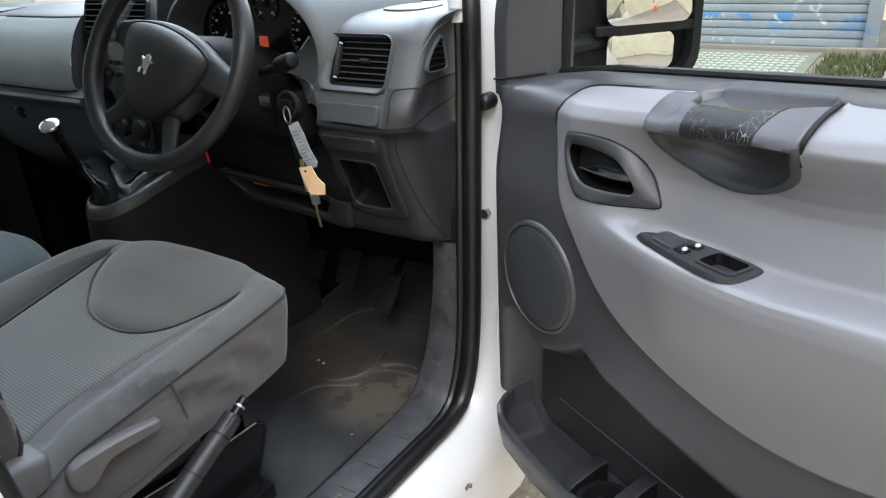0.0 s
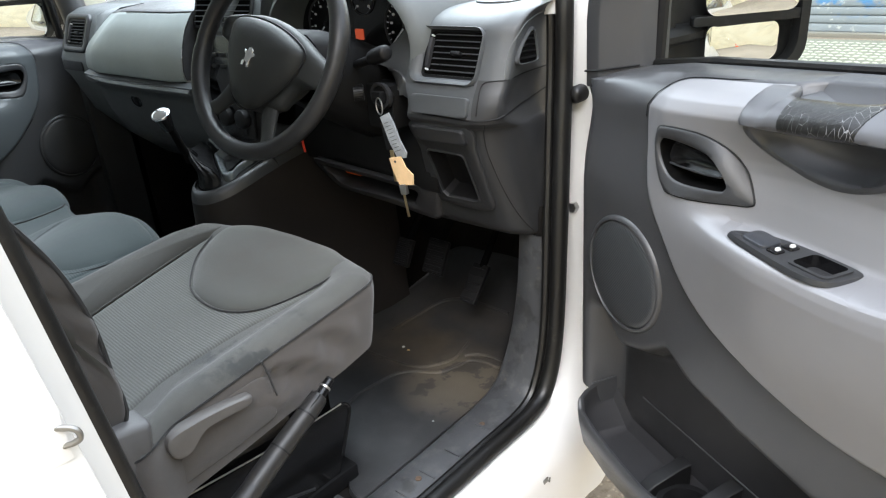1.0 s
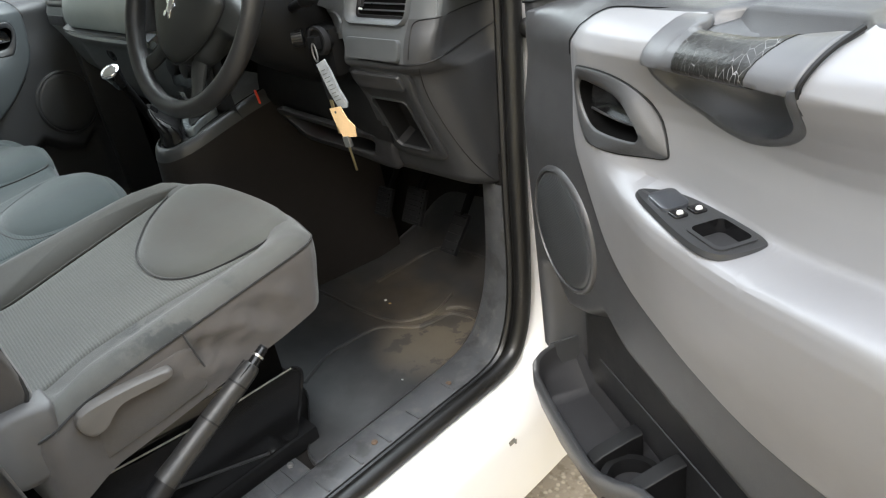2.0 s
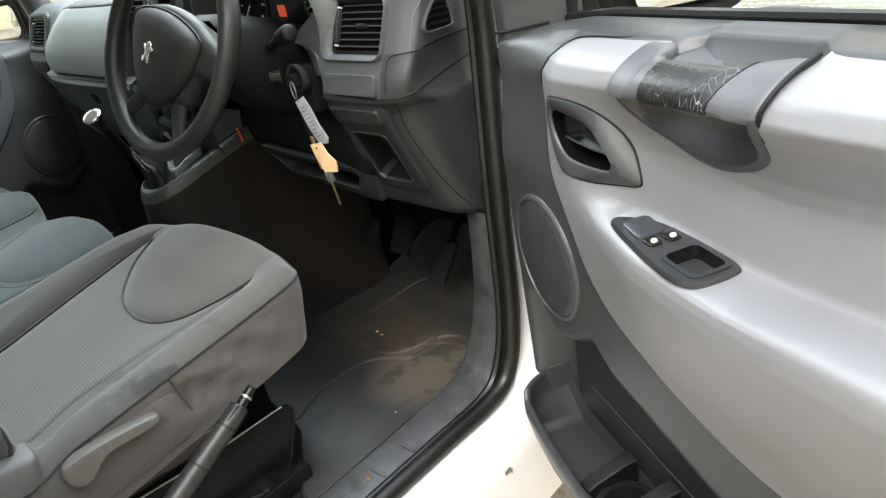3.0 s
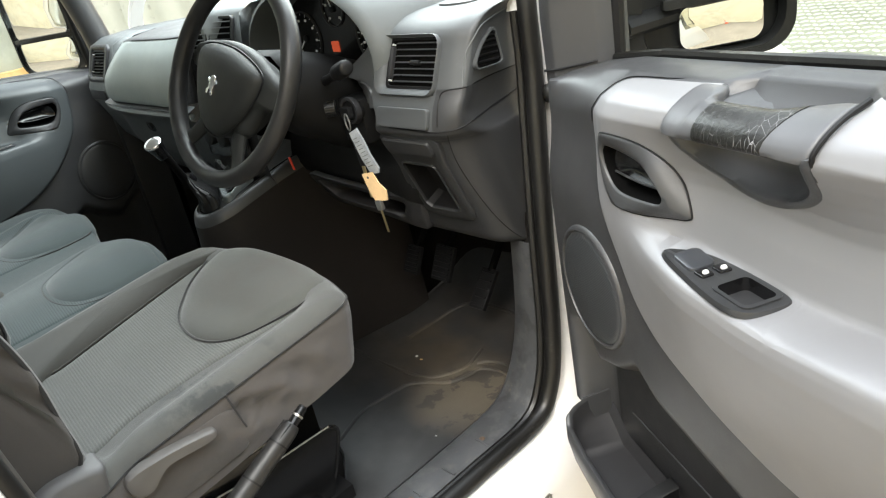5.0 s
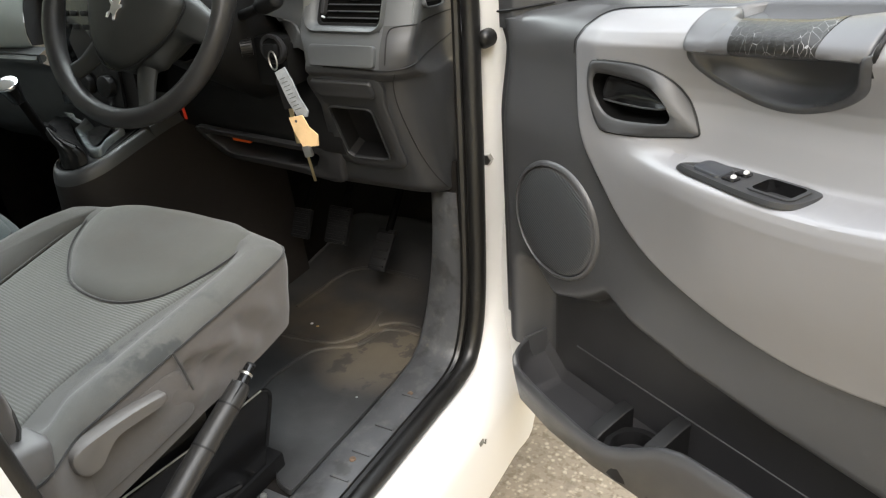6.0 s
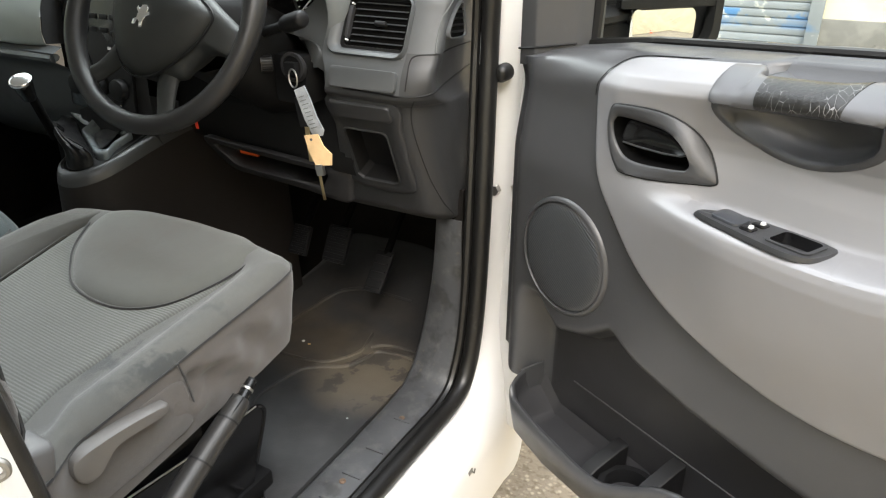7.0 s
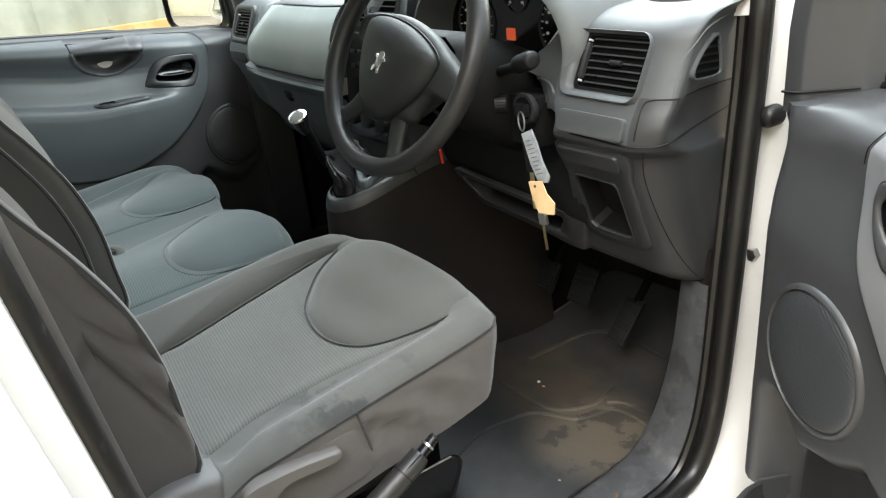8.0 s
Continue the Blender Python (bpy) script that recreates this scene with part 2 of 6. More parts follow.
def fabric(name, colour, ribs=0.0, angle=0.0, worn=None, tan=None):
    """Woven seat cloth, with fine ribs where ribs is their spacing in metres."""
    k = Mat(name, colour, 0.88, 0.0, 0.0, 0.25).vary(0.1, 7)
    k.b.inputs["Sheen Weight"].default_value = 0.25
    k.b.inputs["Sheen Roughness"].default_value = 0.5
    k.stain(tuple(c * 0.55 for c in colour), 6, 0.60, 0.78, 0.35)
    weave = k.noise(1400, 2.0)
    k.out = k.blend(0.25, k.out, k.ramp(weave, [(0.35, tuple(c * 0.5 for c in colour)), (0.65, tuple(c * 1.5 for c in colour))]))
    if ribs:
        turn = k.node("ShaderNodeMapping")
        turn.inputs["Rotation"].default_value = (0, 0, radians(angle))
        k.link(k.co, turn.inputs["Vector"])
        wave = k.node("ShaderNodeTexWave", Scale=0.314 / ribs, Distortion=0.3)
        wave.inputs["Detail Scale"].default_value = 20
        wave.bands_direction = "Y"
        k.link(turn.outputs[0], wave.inputs["Vector"])
        k.out = k.blend(k.ramp(wave.outputs["Fac"], [(0.1, (0.34,) * 3), (0.6, (0, 0, 0))]), k.out, tuple(c * 0.35 for c in colour))
        k.bump(wave.outputs["Fac"], 0.4, 0.0013)
    if worn:
        (wx, wy, wz), r = worn
        where = k.node("ShaderNodeVectorMath")
        where.operation = "DISTANCE"
        k.link(k.co, where.inputs[0])
        where.inputs[1].default_value = (wx, wy, wz)
        near = k.ramp(where.outputs["Value"], [(r * .45, (1, 1, 1)), (r, (0, 0, 0))])
        spots = k.ramp(k.noise(26, 5), [(0.50, (0, 0, 0)), (0.60, (0.85,) * 3)])
        k.out = k.blend(k.blend(1.0, near, spots, "MULTIPLY"), k.out, (0.035, 0.038, 0.038))
    if tan:
        place, r = tan
        far = k.node("ShaderNodeVectorMath")
        far.operation = "DISTANCE"
        k.link(k.co, far.inputs[0])
        far.inputs[1].default_value = place
        near = k.ramp(far.outputs["Value"], [(0.02, (1, 1, 1)), (r, (0, 0, 0))])
        soft = k.ramp(k.noise(9, 4), [(0.35, (0.1,) * 3), (0.65, (0.75,) * 3)])
        k.out = k.blend(k.blend(1.0, near, soft, "MULTIPLY"), k.out, (0.062, 0.053, 0.042))
    k.link(k.out, k.b.inputs["Base Color"])
    return k.bump(weave, 0.35, 0.0008).bump(k.noise(22, 3), 0.12, 0.004).m


CLOTH = fabric("seat_cloth", (0.078, 0.079, 0.071), 0, 0, None, ((0.47, -0.42, 0.91), 0.17))
# bench cloths: bluer than the driver's, and darker with their shade painted in
CLOTH_BENCH = fabric("bench_cloth_shaded", (0.035, 0.046, 0.0465))
BENCH_RIB = fabric("bench_ribbed_cloth_shaded", (0.042, 0.055, 0.056), 0.0050, 4)
CLOTH_RIB = fabric("seat_ribbed_cloth", (0.102, 0.104, 0.096), 0.0046, 4)
CLOTH_TOP = fabric("seat_bolster_cloth", (0.078, 0.078, 0.073), 0, 0, ((0.672, -0.615, 0.875), 0.13))
CLOTH_SIDE = fabric("seat_side_cloth", (0.072, 0.065, 0.060))
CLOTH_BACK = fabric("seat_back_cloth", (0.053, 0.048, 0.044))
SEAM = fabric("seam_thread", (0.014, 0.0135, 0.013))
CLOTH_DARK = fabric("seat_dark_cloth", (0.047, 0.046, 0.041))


def mat_rubber():
    """Rubber mat with dried mud in the tread places."""
    k = Mat("mat_rubber", (0.024, 0.0245, 0.0255), 0.5).vary(0.3, 10)
    k.stain((0.055, 0.050, 0.044), 14, 0.52, 0.8, 0.5)
    where = k.node("ShaderNodeVectorMath")
    where.operation = "DISTANCE"
    k.link(k.co, where.inputs[0])
    where.inputs[1].default_value = (0.655, -0.110, 0.510)
    near = k.ramp(where.outputs["Value"], [(0.085, (1, 1, 1)), (0.15, (0, 0, 0))])
    spots = k.ramp(k.noise(17, 7), [(0.455, (0.25,) * 3), (0.485, (0.85,) * 3)])
    k.out = k.blend(k.blend(1.0, near, spots, "MULTIPLY"), k.out, (0.115, 0.097, 0.073))
    heel = k.node("ShaderNodeVectorMath")
    heel.operation = "DISTANCE"
    k.link(k.co, heel.inputs[0])
    heel.inputs[1].default_value = (0.47, -0.02, 0.515)
    near2 = k.ramp(heel.outputs["Value"], [(0.08, (1, 1, 1)), (0.26, (0, 0, 0))])
    spots2 = k.ramp(k.noise(11, 5), [(0.40, (0.1,) * 3), (0.62, (0.8,) * 3)])
    k.out = k.blend(k.blend(1.0, near2, spots2, "MULTIPLY"), k.out, (0.054, 0.043, 0.030))
    # grey blend painting the light and sheen on the mat by the sill
    sill_sheen = k.node("ShaderNodeVectorMath")
    sill_sheen.operation = "DISTANCE"
    k.link(k.co, sill_sheen.inputs[0])
    sill_sheen.inputs[1].default_value = (0.66, -0.38, 0.505)
    near3 = k.ramp(sill_sheen.outputs["Value"], [(0.10, (1, 1, 1)), (0.27, (0, 0, 0))])
    spots3 = k.ramp(k.noise(7, 6), [(0.35, (0.1,) * 3), (0.70, (0.7,) * 3)])
    k.out = k.blend(k.blend(1.0, near3, spots3, "MULTIPLY"), k.out, (0.062, 0.064, 0.066))
    k.link(k.out, k.b.inputs["Base Color"])
    return k.grain(350, 0.5, 0.001).scuff(0.26, 0.66, 18).m


MAT_RUBBER = mat_rubber()
SILL = Mat("sill_plastic", (0.060, 0.062, 0.066), 0.46).vary(0.15, 12).stain((0.15, 0.15, 0.145), 28, 0.52, 0.74, 0.5).stain((0.022, 0.021, 0.020), 17, 0.54, 0.64, 0.6).stain((0.13, 0.115, 0.09), 60, 0.62, 0.72, 0.5).grain(800, 0.35).scuff(0.3, 0.62).m


def glass_material(name, tint, gloss=1.0):
    m = bpy.data.materials.new(name)
    m.use_nodes = True
    t = m.node_tree
    t.nodes.remove(t.nodes["Principled BSDF"])
    clear, shine = t.nodes.new("ShaderNodeBsdfTransparent"), t.nodes.new("ShaderNodeBsdfGlossy")
    clear.inputs[0].default_value = (*tint, 1)
    shine.inputs["Roughness"].default_value = 0.02
    edge, power, scale, mixed = (t.nodes.new(k) for k in ("ShaderNodeLayerWeight", "ShaderNodeMath", "ShaderNodeMath", "ShaderNodeMixShader"))
    power.operation, scale.operation = "POWER", "MULTIPLY_ADD"
    power.inputs[1].default_value, scale.inputs[1].default_value, scale.inputs[2].default_value = 5.0, 0.9, 0.045
    t.links.new(edge.outputs["Facing"], power.inputs[0])
    t.links.new(power.outputs[0], scale.inputs[0])
    t.links.new(scale.outputs[0], mixed.inputs[0])
    t.links.new(clear.outputs[0], mixed.inputs[1])
    t.links.new(shine.outputs[0], mixed.inputs[2])
    t.links.new(mixed.outputs[0], t.nodes["Material Output"].inputs[0])
    return m


GLASS = glass_material("window_glass", (0.86, 0.9, 0.87))
MIRROR = Mat("mirror_glass", (0.9, 0.9, 0.9), 0.01, 1.0).m
ORANGE = Mat("orange_plastic", (0.85, 0.13, 0.02), 0.45).vary(0.1, 30).m
RED = Mat("red_plastic", (0.75, 0.05, 0.02), 0.4).vary(0.1, 30).m
CARD = Mat("buff_card", (0.72, 0.50, 0.27), 0.8).vary(0.12, 40).stain((0.45, 0.3, 0.15), 90, 0.6, 0.8, 0.5).m
PRINT = Mat("dark_print", (0.05, 0.05, 0.06), 0.6).m
WHITE_INK = Mat("pale_print", (0.75, 0.76, 0.78), 0.5).m
BRASS = Mat("key_brass", (0.62, 0.50, 0.28), 0.35, 1.0).scuff(0.25, 0.5, 200).m
WORN = Mat("worn_bare_edge", (0.34, 0.33, 0.31), 0.45, 0.4).vary(0.3, 60).m
RUST = Mat("rusty_screw", (0.16, 0.105, 0.07), 0.55, 0.5).vary(0.3, 200).m
PALE = Mat("pale_switch", (0.62, 0.62, 0.60), 0.35).m


def glowing(name, colour, strength):
    k = Mat(name, tuple(c * 0.25 for c in colour), 0.4)
    k.b.inputs["Emission Color"].default_value = (*colour, 1)
    k.b.inputs["Emission Strength"].default_value = strength
    return k.m


SCREEN = glowing("lit_display", (0.75, 0.11, 0.04), 0.26)


def concrete(name, a, b, scale, rough=0.85):
    k = Mat(name, a, rough).vary(0.15, 0.9).stain(b, scale, 0.45, 0.62, 0.9).stain(tuple(c * 0.5 for c in a), scale * 2.3, 0.62, 0.72, 0.7)
    return k.bump(k.noise(scale * 2), 0.5, 0.004).m



def gravel_ground():
    """Worn concrete with the stones showing."""
    k = Mat("worn_concrete", (0.26, 0.22, 0.165), 0.85).vary(0.2, 1.3)
    stones = k.node("ShaderNodeTexVoronoi", Scale=75.0)
    k.link(k.co, stones.inputs["Vector"])
    pale = k.ramp(stones.outputs["Color"], [(0.35, (0, 0, 0)), (0.75, (0.75,) * 3)])
    edge = k.ramp(stones.outputs["Distance"], [(0.25, (1, 1, 1)), (0.55, (0, 0, 0))])
    k.out = k.blend(k.blend(1.0, pale, edge, "MULTIPLY"), k.out, (0.50, 0.43, 0.33))
    k.stain((0.17, 0.135, 0.095), 40, 0.50, 0.62, 0.85)
    k.stain((0.12, 0.10, 0.08), 9, 0.60, 0.72, 0.6)
    return k.bump(stones.outputs["Distance"], 0.5, -0.004).bump(k.noise(160), 0.4, 0.003).m


GROUND = gravel_ground()
PLATE = concrete("tread_plate", (0.20, 0.21, 0.165), (0.25, 0.26, 0.205), 3)
STUD = concrete("worn_stud_steel", (0.42, 0.43, 0.35), (0.48, 0.49, 0.40), 30, 0.5)
CREAM = concrete("cream_render", (0.80, 0.70, 0.48), (0.85, 0.77, 0.56), 1.5)
PLINTH = concrete("grey_plinth", (0.2, 0.2, 0.19), (0.27, 0.27, 0.25), 5)
FENCE = concrete("galvanised_sheet", (0.34, 0.365, 0.32), (0.40, 0.42, 0.37), 2)
OCHRE = concrete("ochre_timber", (0.50, 0.33, 0.13), (0.6, 0.42, 0.2), 6)
KERB = concrete("kerb_stone", (0.22, 0.19, 0.14), (0.29, 0.26, 0.2), 8)


def shutter_paint():
    k = Mat("flaking_shutter_paint", (0.25, 0.28, 0.30), 0.6).vary(0.12, 2)
    flake = k.ramp(k.noise(3.0, 8), [(0.50, (0, 0, 0)), (0.56, (1, 1, 1))])
    sep = k.node("ShaderNodeSeparateXYZ")
    k.link(k.co, sep.inputs[0])
    band = k.ramp(sep.outputs["Z"], [(0.20, (0, 0, 0)), (0.24, (0.7,) * 3), (0.30, (0.2,) * 3), (0.34, (1, 1, 1)), (0.40, (1, 1, 1)), (0.42, (0, 0, 0))])
    k.out = k.blend(k.blend(1.0, band, flake, "MULTIPLY"), k.out, (0.08, 0.22, 0.45))
    k.out = k.blend(k.ramp(k.noise(5.0, 8), [(0.58, (0, 0, 0)), (0.64, (0.8,) * 3)]), k.out, (0.62, 0.63, 0.6))
    k.link(k.out, k.b.inputs["Base Color"])
    return k.bump(k.noise(9), 0.3, 0.01).m


SHUTTER = shutter_paint()
LEAF = Mat("weed_green", (0.085, 0.10, 0.035), 0.8).vary(0.4, 20).m

# ---- the van's shell ----
van = thing("van_body", (0.0, 0.0, 0.3), "white painted panel van cab shell with open driver's side", "van", kind="structure")


def station_loft(stations, per=5):
    """A skin through stations of points, smooth along its length."""
    cols = [cr([s[k] for s in stations], per) for k in range(len(stations[0]))]
    return grid([[tuple(c[i]) for c in cols] for i in range(len(cols[0]))])


JAMB = [
    [(.865, -1.6, .535), (.90, -1.6, .53), (.94, -1.6, .515), (.955, -1.6, .46), (.95, -1.6, .30)],
    [(.865, -.6, .535), (.90, -.6, .53), (.94, -.6, .515), (.955, -.6, .46), (.95, -.6, .30)],
    [(.865, -.3, .535), (.90, -.3, .53), (.94, -.3, .515), (.955, -.3, .46), (.95, -.3, .30)],
    [(.868, -.13, .54), (.90, -.12, .535), (.94, -.10, .52), (.955, -.09, .46), (.95, -.08, .30)],
    [(.87, -.07, .60), (.90, -.055, .59), (.93, -.03, .57), (.945, .0, .50), (.95, .04, .32)],
    [(.87, -.04, .70), (.897, -.015, .69), (.92, .0, .68), (.932, .03, .66), (.935, .09, .62)],
    [(.866, -.028, .90), (.89, -.004, .90), (.915, .004, .90), (.925, .03, .90), (.93, .09, .90)],
    [(.850, .0, 1.10), (.876, .020, 1.10), (.905, .022, 1.10), (.92, .035, 1.10), (.925, .09, 1.10)],
    [(.838, .02, 1.32), (.868, .038, 1.32), (.892, .045, 1.32), (.905, .055, 1.32), (.905, .10, 1.32)],
    [(.82, .10, 1.52), (.845, .12, 1.52), (.86, .135, 1.52), (.865, .16, 1.52), (.86, .2, 1.52)],
    [(.74, .02, 1.80), (.76, .04, 1.83), (.77, .05, 1.85), (.765, .07, 1.87), (.75, .1, 1.88)],
]
part("door_jamb", thick(station_loft(JAMB), 0.004), WHITE, van, "white painted door jamb and sill", 60)

SEAL = [(.880, -1.6, .548), (.880, -.6, .546), (.880, -.3, .546), (.882, -.15, .552), (.882, -.095, .595), (.883, -.067, .70), (.882, -.049, .90), (.869, -.015, 1.10), (.862, .003, 1.20), (.858, .012, 1.32), (.808, .09, 1.52), (.73, .0, 1.8)]
part("door_seal", tube(cr(SEAL, 6), 0.0165, 12, ((0.5, -0.5, 0.5), 0.8)), RUBBER, van, "black rubber door seal")
bead = [(x - .027, y - .001, z - (.008 if z < .57 else 0)) for x, y, z in SEAL]
part("seal_lip", tube(cr(bead, 6), 0.0085, 8), RUBBER, van)

SILL_ROWS = [
    [(.758, -1.2, .50), (.760, -1.2, .524), (.768, -1.2, .530), (.832, -1.2, .533), (.842, -1.2, .526)],
    [(.758, -.5, .50), (.760, -.5, .524), (.768, -.5, .530), (.832, -.5, .533), (.842, -.5, .526)],
    [(.756, -.28, .50), (.758, -.28, .524), (.766, -.28, .530), (.832, -.28, .533), (.842, -.28, .526)],
    [(.748, -.13, .505), (.752, -.13, .53), (.762, -.13, .538), (.832, -.125, .542), (.845, -.12, .538)],
    [(.742, -.05, .56), (.748, -.065, .575), (.758, -.073, .583), (.828, -.085, .582), (.842, -.082, .578)],
    [(.750, -.02, .65), (.754, -.035, .655), (.762, -.044, .66), (.824, -.054, .66), (.838, -.052, .66)],
    [(.762, .0, .75), (.764, -.025, .75), (.770, -.034, .75), (.822, -.044, .75), (.836, -.042, .75)],
    [(.768, .0, .87), (.770, -.02, .87), (.776, -.028, .87), (.820, -.038, .87), (.832, -.036, .87)],
]
sill_trim = part("sill_trim", thick(station_loft(SILL_ROWS), 0.003), SILL, van, "scuffed dark grey plastic sill trim", 60)
for y in (-.412, -.224, -.78):
    part("sill_screw", prism(circle(.006, 12), .530, .5345, lambda p, q, d, y=y: (.8095 + p, y + q, d), .0015), RUST, sill_trim)
for y in (-.231, -.323, -.394, -.457, -.53, -.60):
    part("sill_rib", box(.797, .833, y - .0025, y + .0025, .528, .5347, .001), SILL, sill_trim)

part("floor_pan", grid([[(x, y, z) for x in (-.86, -.3, .2, .5, .80)] for y, z in ((-1.6, .49), (-.3, .495), (.10, .497), (.2, .54), (.33, .68), (.36, .95), (.36, 1.284))]), CARPET, van, "dark carpet floor and toe board")
part("roof", thick(grid([[(x, y, 1.92 - .09 * (abs(x) / .9) ** 4 - .03 * sstep(-.6, -.2, y)) for x in np.linspace(-.9, .9, 13)] for y in np.linspace(-1.7, -.20, 8)]), .03), LINER, van, "pale headlining")
# out of view; pale so that it bounces light forward onto the dash
part("bulkhead", box(-.9, .9, -1.32, -1.30, .45, 1.9), LINER, van, "unseen pale bulkhead behind the seats")

part("cargo_roof", box(-.92, .92, -2.6, -1.72, 1.86, 1.93, .02), WHITE, van, "white load bay roof")
part("rear_panel", box(-.92, .92, -2.66, -2.605, .45, 1.92, .02), WHITE, van, "white rear end")

# B-pillar with the striker
pillar = box(.70, .945, -2.6, -.932, .30, 1.88, .022)
for v in pillar.verts:
    if v.co.y > -1.5:
        v.co.y -= .008 + .12 * (v.co.z - 1.02)
part("side_panel", pillar, WHITE, van, "white painted side panel behind the door", 60)
part("pillar_seal", tube(cr([(.882, -.861, .55), (.886, -.889, .8), (.886, -.916, 1.05), (.880, -.944, 1.3), (.83, -.988, 1.7)], 6), .013, 10), RUBBER, van)
part("pillar_trim", tube(cr([(.852, -.862, .53), (.854, -.890, .8), (.854, -.914, 1.05), (.848, -.938, 1.3), (.80, -.978, 1.7)], 6), .014, 14), PILLAR, van, "dark pillar trim")
jamb = box(.74, .904, -1.25, -.917, .30, 1.86, .008)
for v in jamb.verts:
    if v.co.y > -1.1:
        v.co.y -= .11 * (v.co.z - 1.03)
part("pillar_jamb", jamb, WHITE, van, "", 60)
LOOP = Mat("dull_zinc", (0.26, 0.255, 0.24), 0.4, 0.8).m
striker = part("striker_plate", box(.9405, .9455, -.974, -.952, 1.026, 1.076, .0015), WHITE, van, "zinc door striker")
part("striker_loop", tube(cr([(.941, -.961, 1.062), (.947, -.954, 1.061), (.952, -.948, 1.059), (.955, -.945, 1.055), (.9545, -.945, 1.048), (.951, -.949, 1.044), (.946, -.954, 1.042), (.941, -.959, 1.041)], 4), .0029, 8), LOOP, striker)

# stop buffer and check-strap bolt on the jamb
part("stop_buffer", polar(circle(.0155, 20), (0, 0), [(0, .012), (.4, .0115), (.75, .008), (1, .003), (1.02, -.03)], lambda p, q, d: (.884 + p, .006 - d, 1.1435 + q)), RUBBER, van, "round rubber door stop")
bolt = part("check_bolt", polar(circle(.012, 6), (0, 0), [(0, .012), (.85, .012), (1, .009), (1, -.006)], lambda p, q, d: (.883 + p, .002 - d, .932 + q)), STEEL, van, "hexagon check strap bolt")
part("check_strap", box(.884, .955, .006, .020, .921, .943, .002), STEEL, van)

sill_clip = part("sill_clip", prism(rounded(.016, .010, .002, 2), 0, .004, lambda p, q, d: (.9515 + d, -.220 + p, .462 + q), .001), LOOP, van, "small zinc clip on the sill")
part("clip_hook", tube([(.955, -.216, .462), (.960, -.216, .460), (.961, -.216, .470)], .0016, 6), LOOP, sill_clip)

# far side of the cab and the front of the van
part("far_jamb", station_loft([[(-x, y, z) for x, y, z in s] for s in JAMB]), WHITE, van)
part("far_side_panel", box(-.945, -.86, -2.6, -.98, .30, 1.88, .028), WHITE, van)
part("far_pillar_trim", tube(cr([(-.845, -.080, 1.2), (-.84, -.095, 1.32), (-.82, -.14, 1.5), (-.76, -.25, 1.85)], 6), .040, 12), TRIM, van, "grey inner pillar trim")
part("near_pillar_trim", tube(cr([(.832, .012, 1.28), (.828, .016, 1.32), (.812, .032, 1.40), (.77, .05, 1.65), (.70, .05, 1.85)], 6), .019, 12), LINER, van, "pale inner pillar trim")
wing = [[(sx, y, z) for sx, z in ((.60, zt - .02), (.75, zt), (.86, zt - .012), (.925, zt - .06), (.945, zt - .16), (.95, .5))] for y, zt in ((.10, 1.14), (.3, 1.16), (.5, 1.15), (.8, 1.08), (1.0, .98), (1.12, .80), (1.16, .55))]
part("front_wing", station_loft(wing), WHITE, van, "white rounded front wing", 60)
part("bonnet", grid([[(x, y, z - .02 * abs(x)) for x in np.linspace(-.75, .75, 9)] for y, z in ((.55, 1.20), (.75, 1.15), (.95, 1.05), (1.1, .9), (1.16, .6))]), WHITE, van, "white bonnet", 60)
part("far_wing", station_loft([[(-a, b, c) for a, b, c in r] for r in wing]), WHITE, van)
windscreen = part("windscreen", grid([[(x, y, z) for x in (-.74, 0, .74)] for y, z in ((.60, 1.20), (.19, 1.54), (-.22, 1.86))]), GLASS, van, "clear windscreen")
windscreen.visible_shadow = False
for sx, nm in ((.80, "kick_panel"), (-.80, "far_kick_panel")):
    part(nm, box(min(sx, sx * 1.04), max(sx, sx * 1.04), -.03, .40, .48, .93), CARPET, van, "dark footwell side lining")
part("far_kick_trim", box(-.84, -.80, -.14, .0, .48, 1.15, .01), TRIM, van, "dark footwell side trim")

part("wiper_arm", tube(cr([(-.62, .50, 1.335), (-.40, .565, 1.30), (-.15, .60, 1.283), (.12, .61, 1.278)], 5), .009, 8), BLACK, van, "black wiper arm at rest")
part("wiper_blade", tube(cr([(-.30, .60, 1.292), (.1, .62, 1.282), (.5, .615, 1.285)], 5), .010, 8), RUBBER, van, "black wiper blade")

# ---- doors: a runs from the hinge along the door, n is the height over the outside, towards the cab ----
AX, NX = V((.883, -.469, 0)), V((-.469, -.883, 0))
INSERT = cr([(1.12, 1.228), (1.21, 1.238), (1.33, 1.250), (1.48, 1.260), (1.62, 1.269), (1.78, 1.278), (1.90, 1.272), (1.935, 1.20), (1.90, 1.10), (1.80, 1.01), (1.70, .950), (1.62, .918), (1.54, .893), (1.45, .884),
             (1.37, .894), (1.29, .920), (1.22, .959), (1.163, 1.004), (1.11, 1.060), (1.085, 1.12), (1.077, 1.18), (1.092, 1.214)], 8, True)
INSERT_C = np.array((1.47, 1.08))
BOWL = cr([(1.271, 1.205), (1.275, 1.188), (1.296, 1.171), (1.330, 1.157), (1.366, 1.1525), (1.400, 1.158), (1.430, 1.171), (1.452, 1.190), (1.459, 1.212), (1.462, 1.240), (1.460, 1.262), (1.40, 1.264), (1.315, 1.258), (1.298, 1.245), (1.290, 1.225)], 6, True)
BOWL_C = np.array((1.37, 1.208))


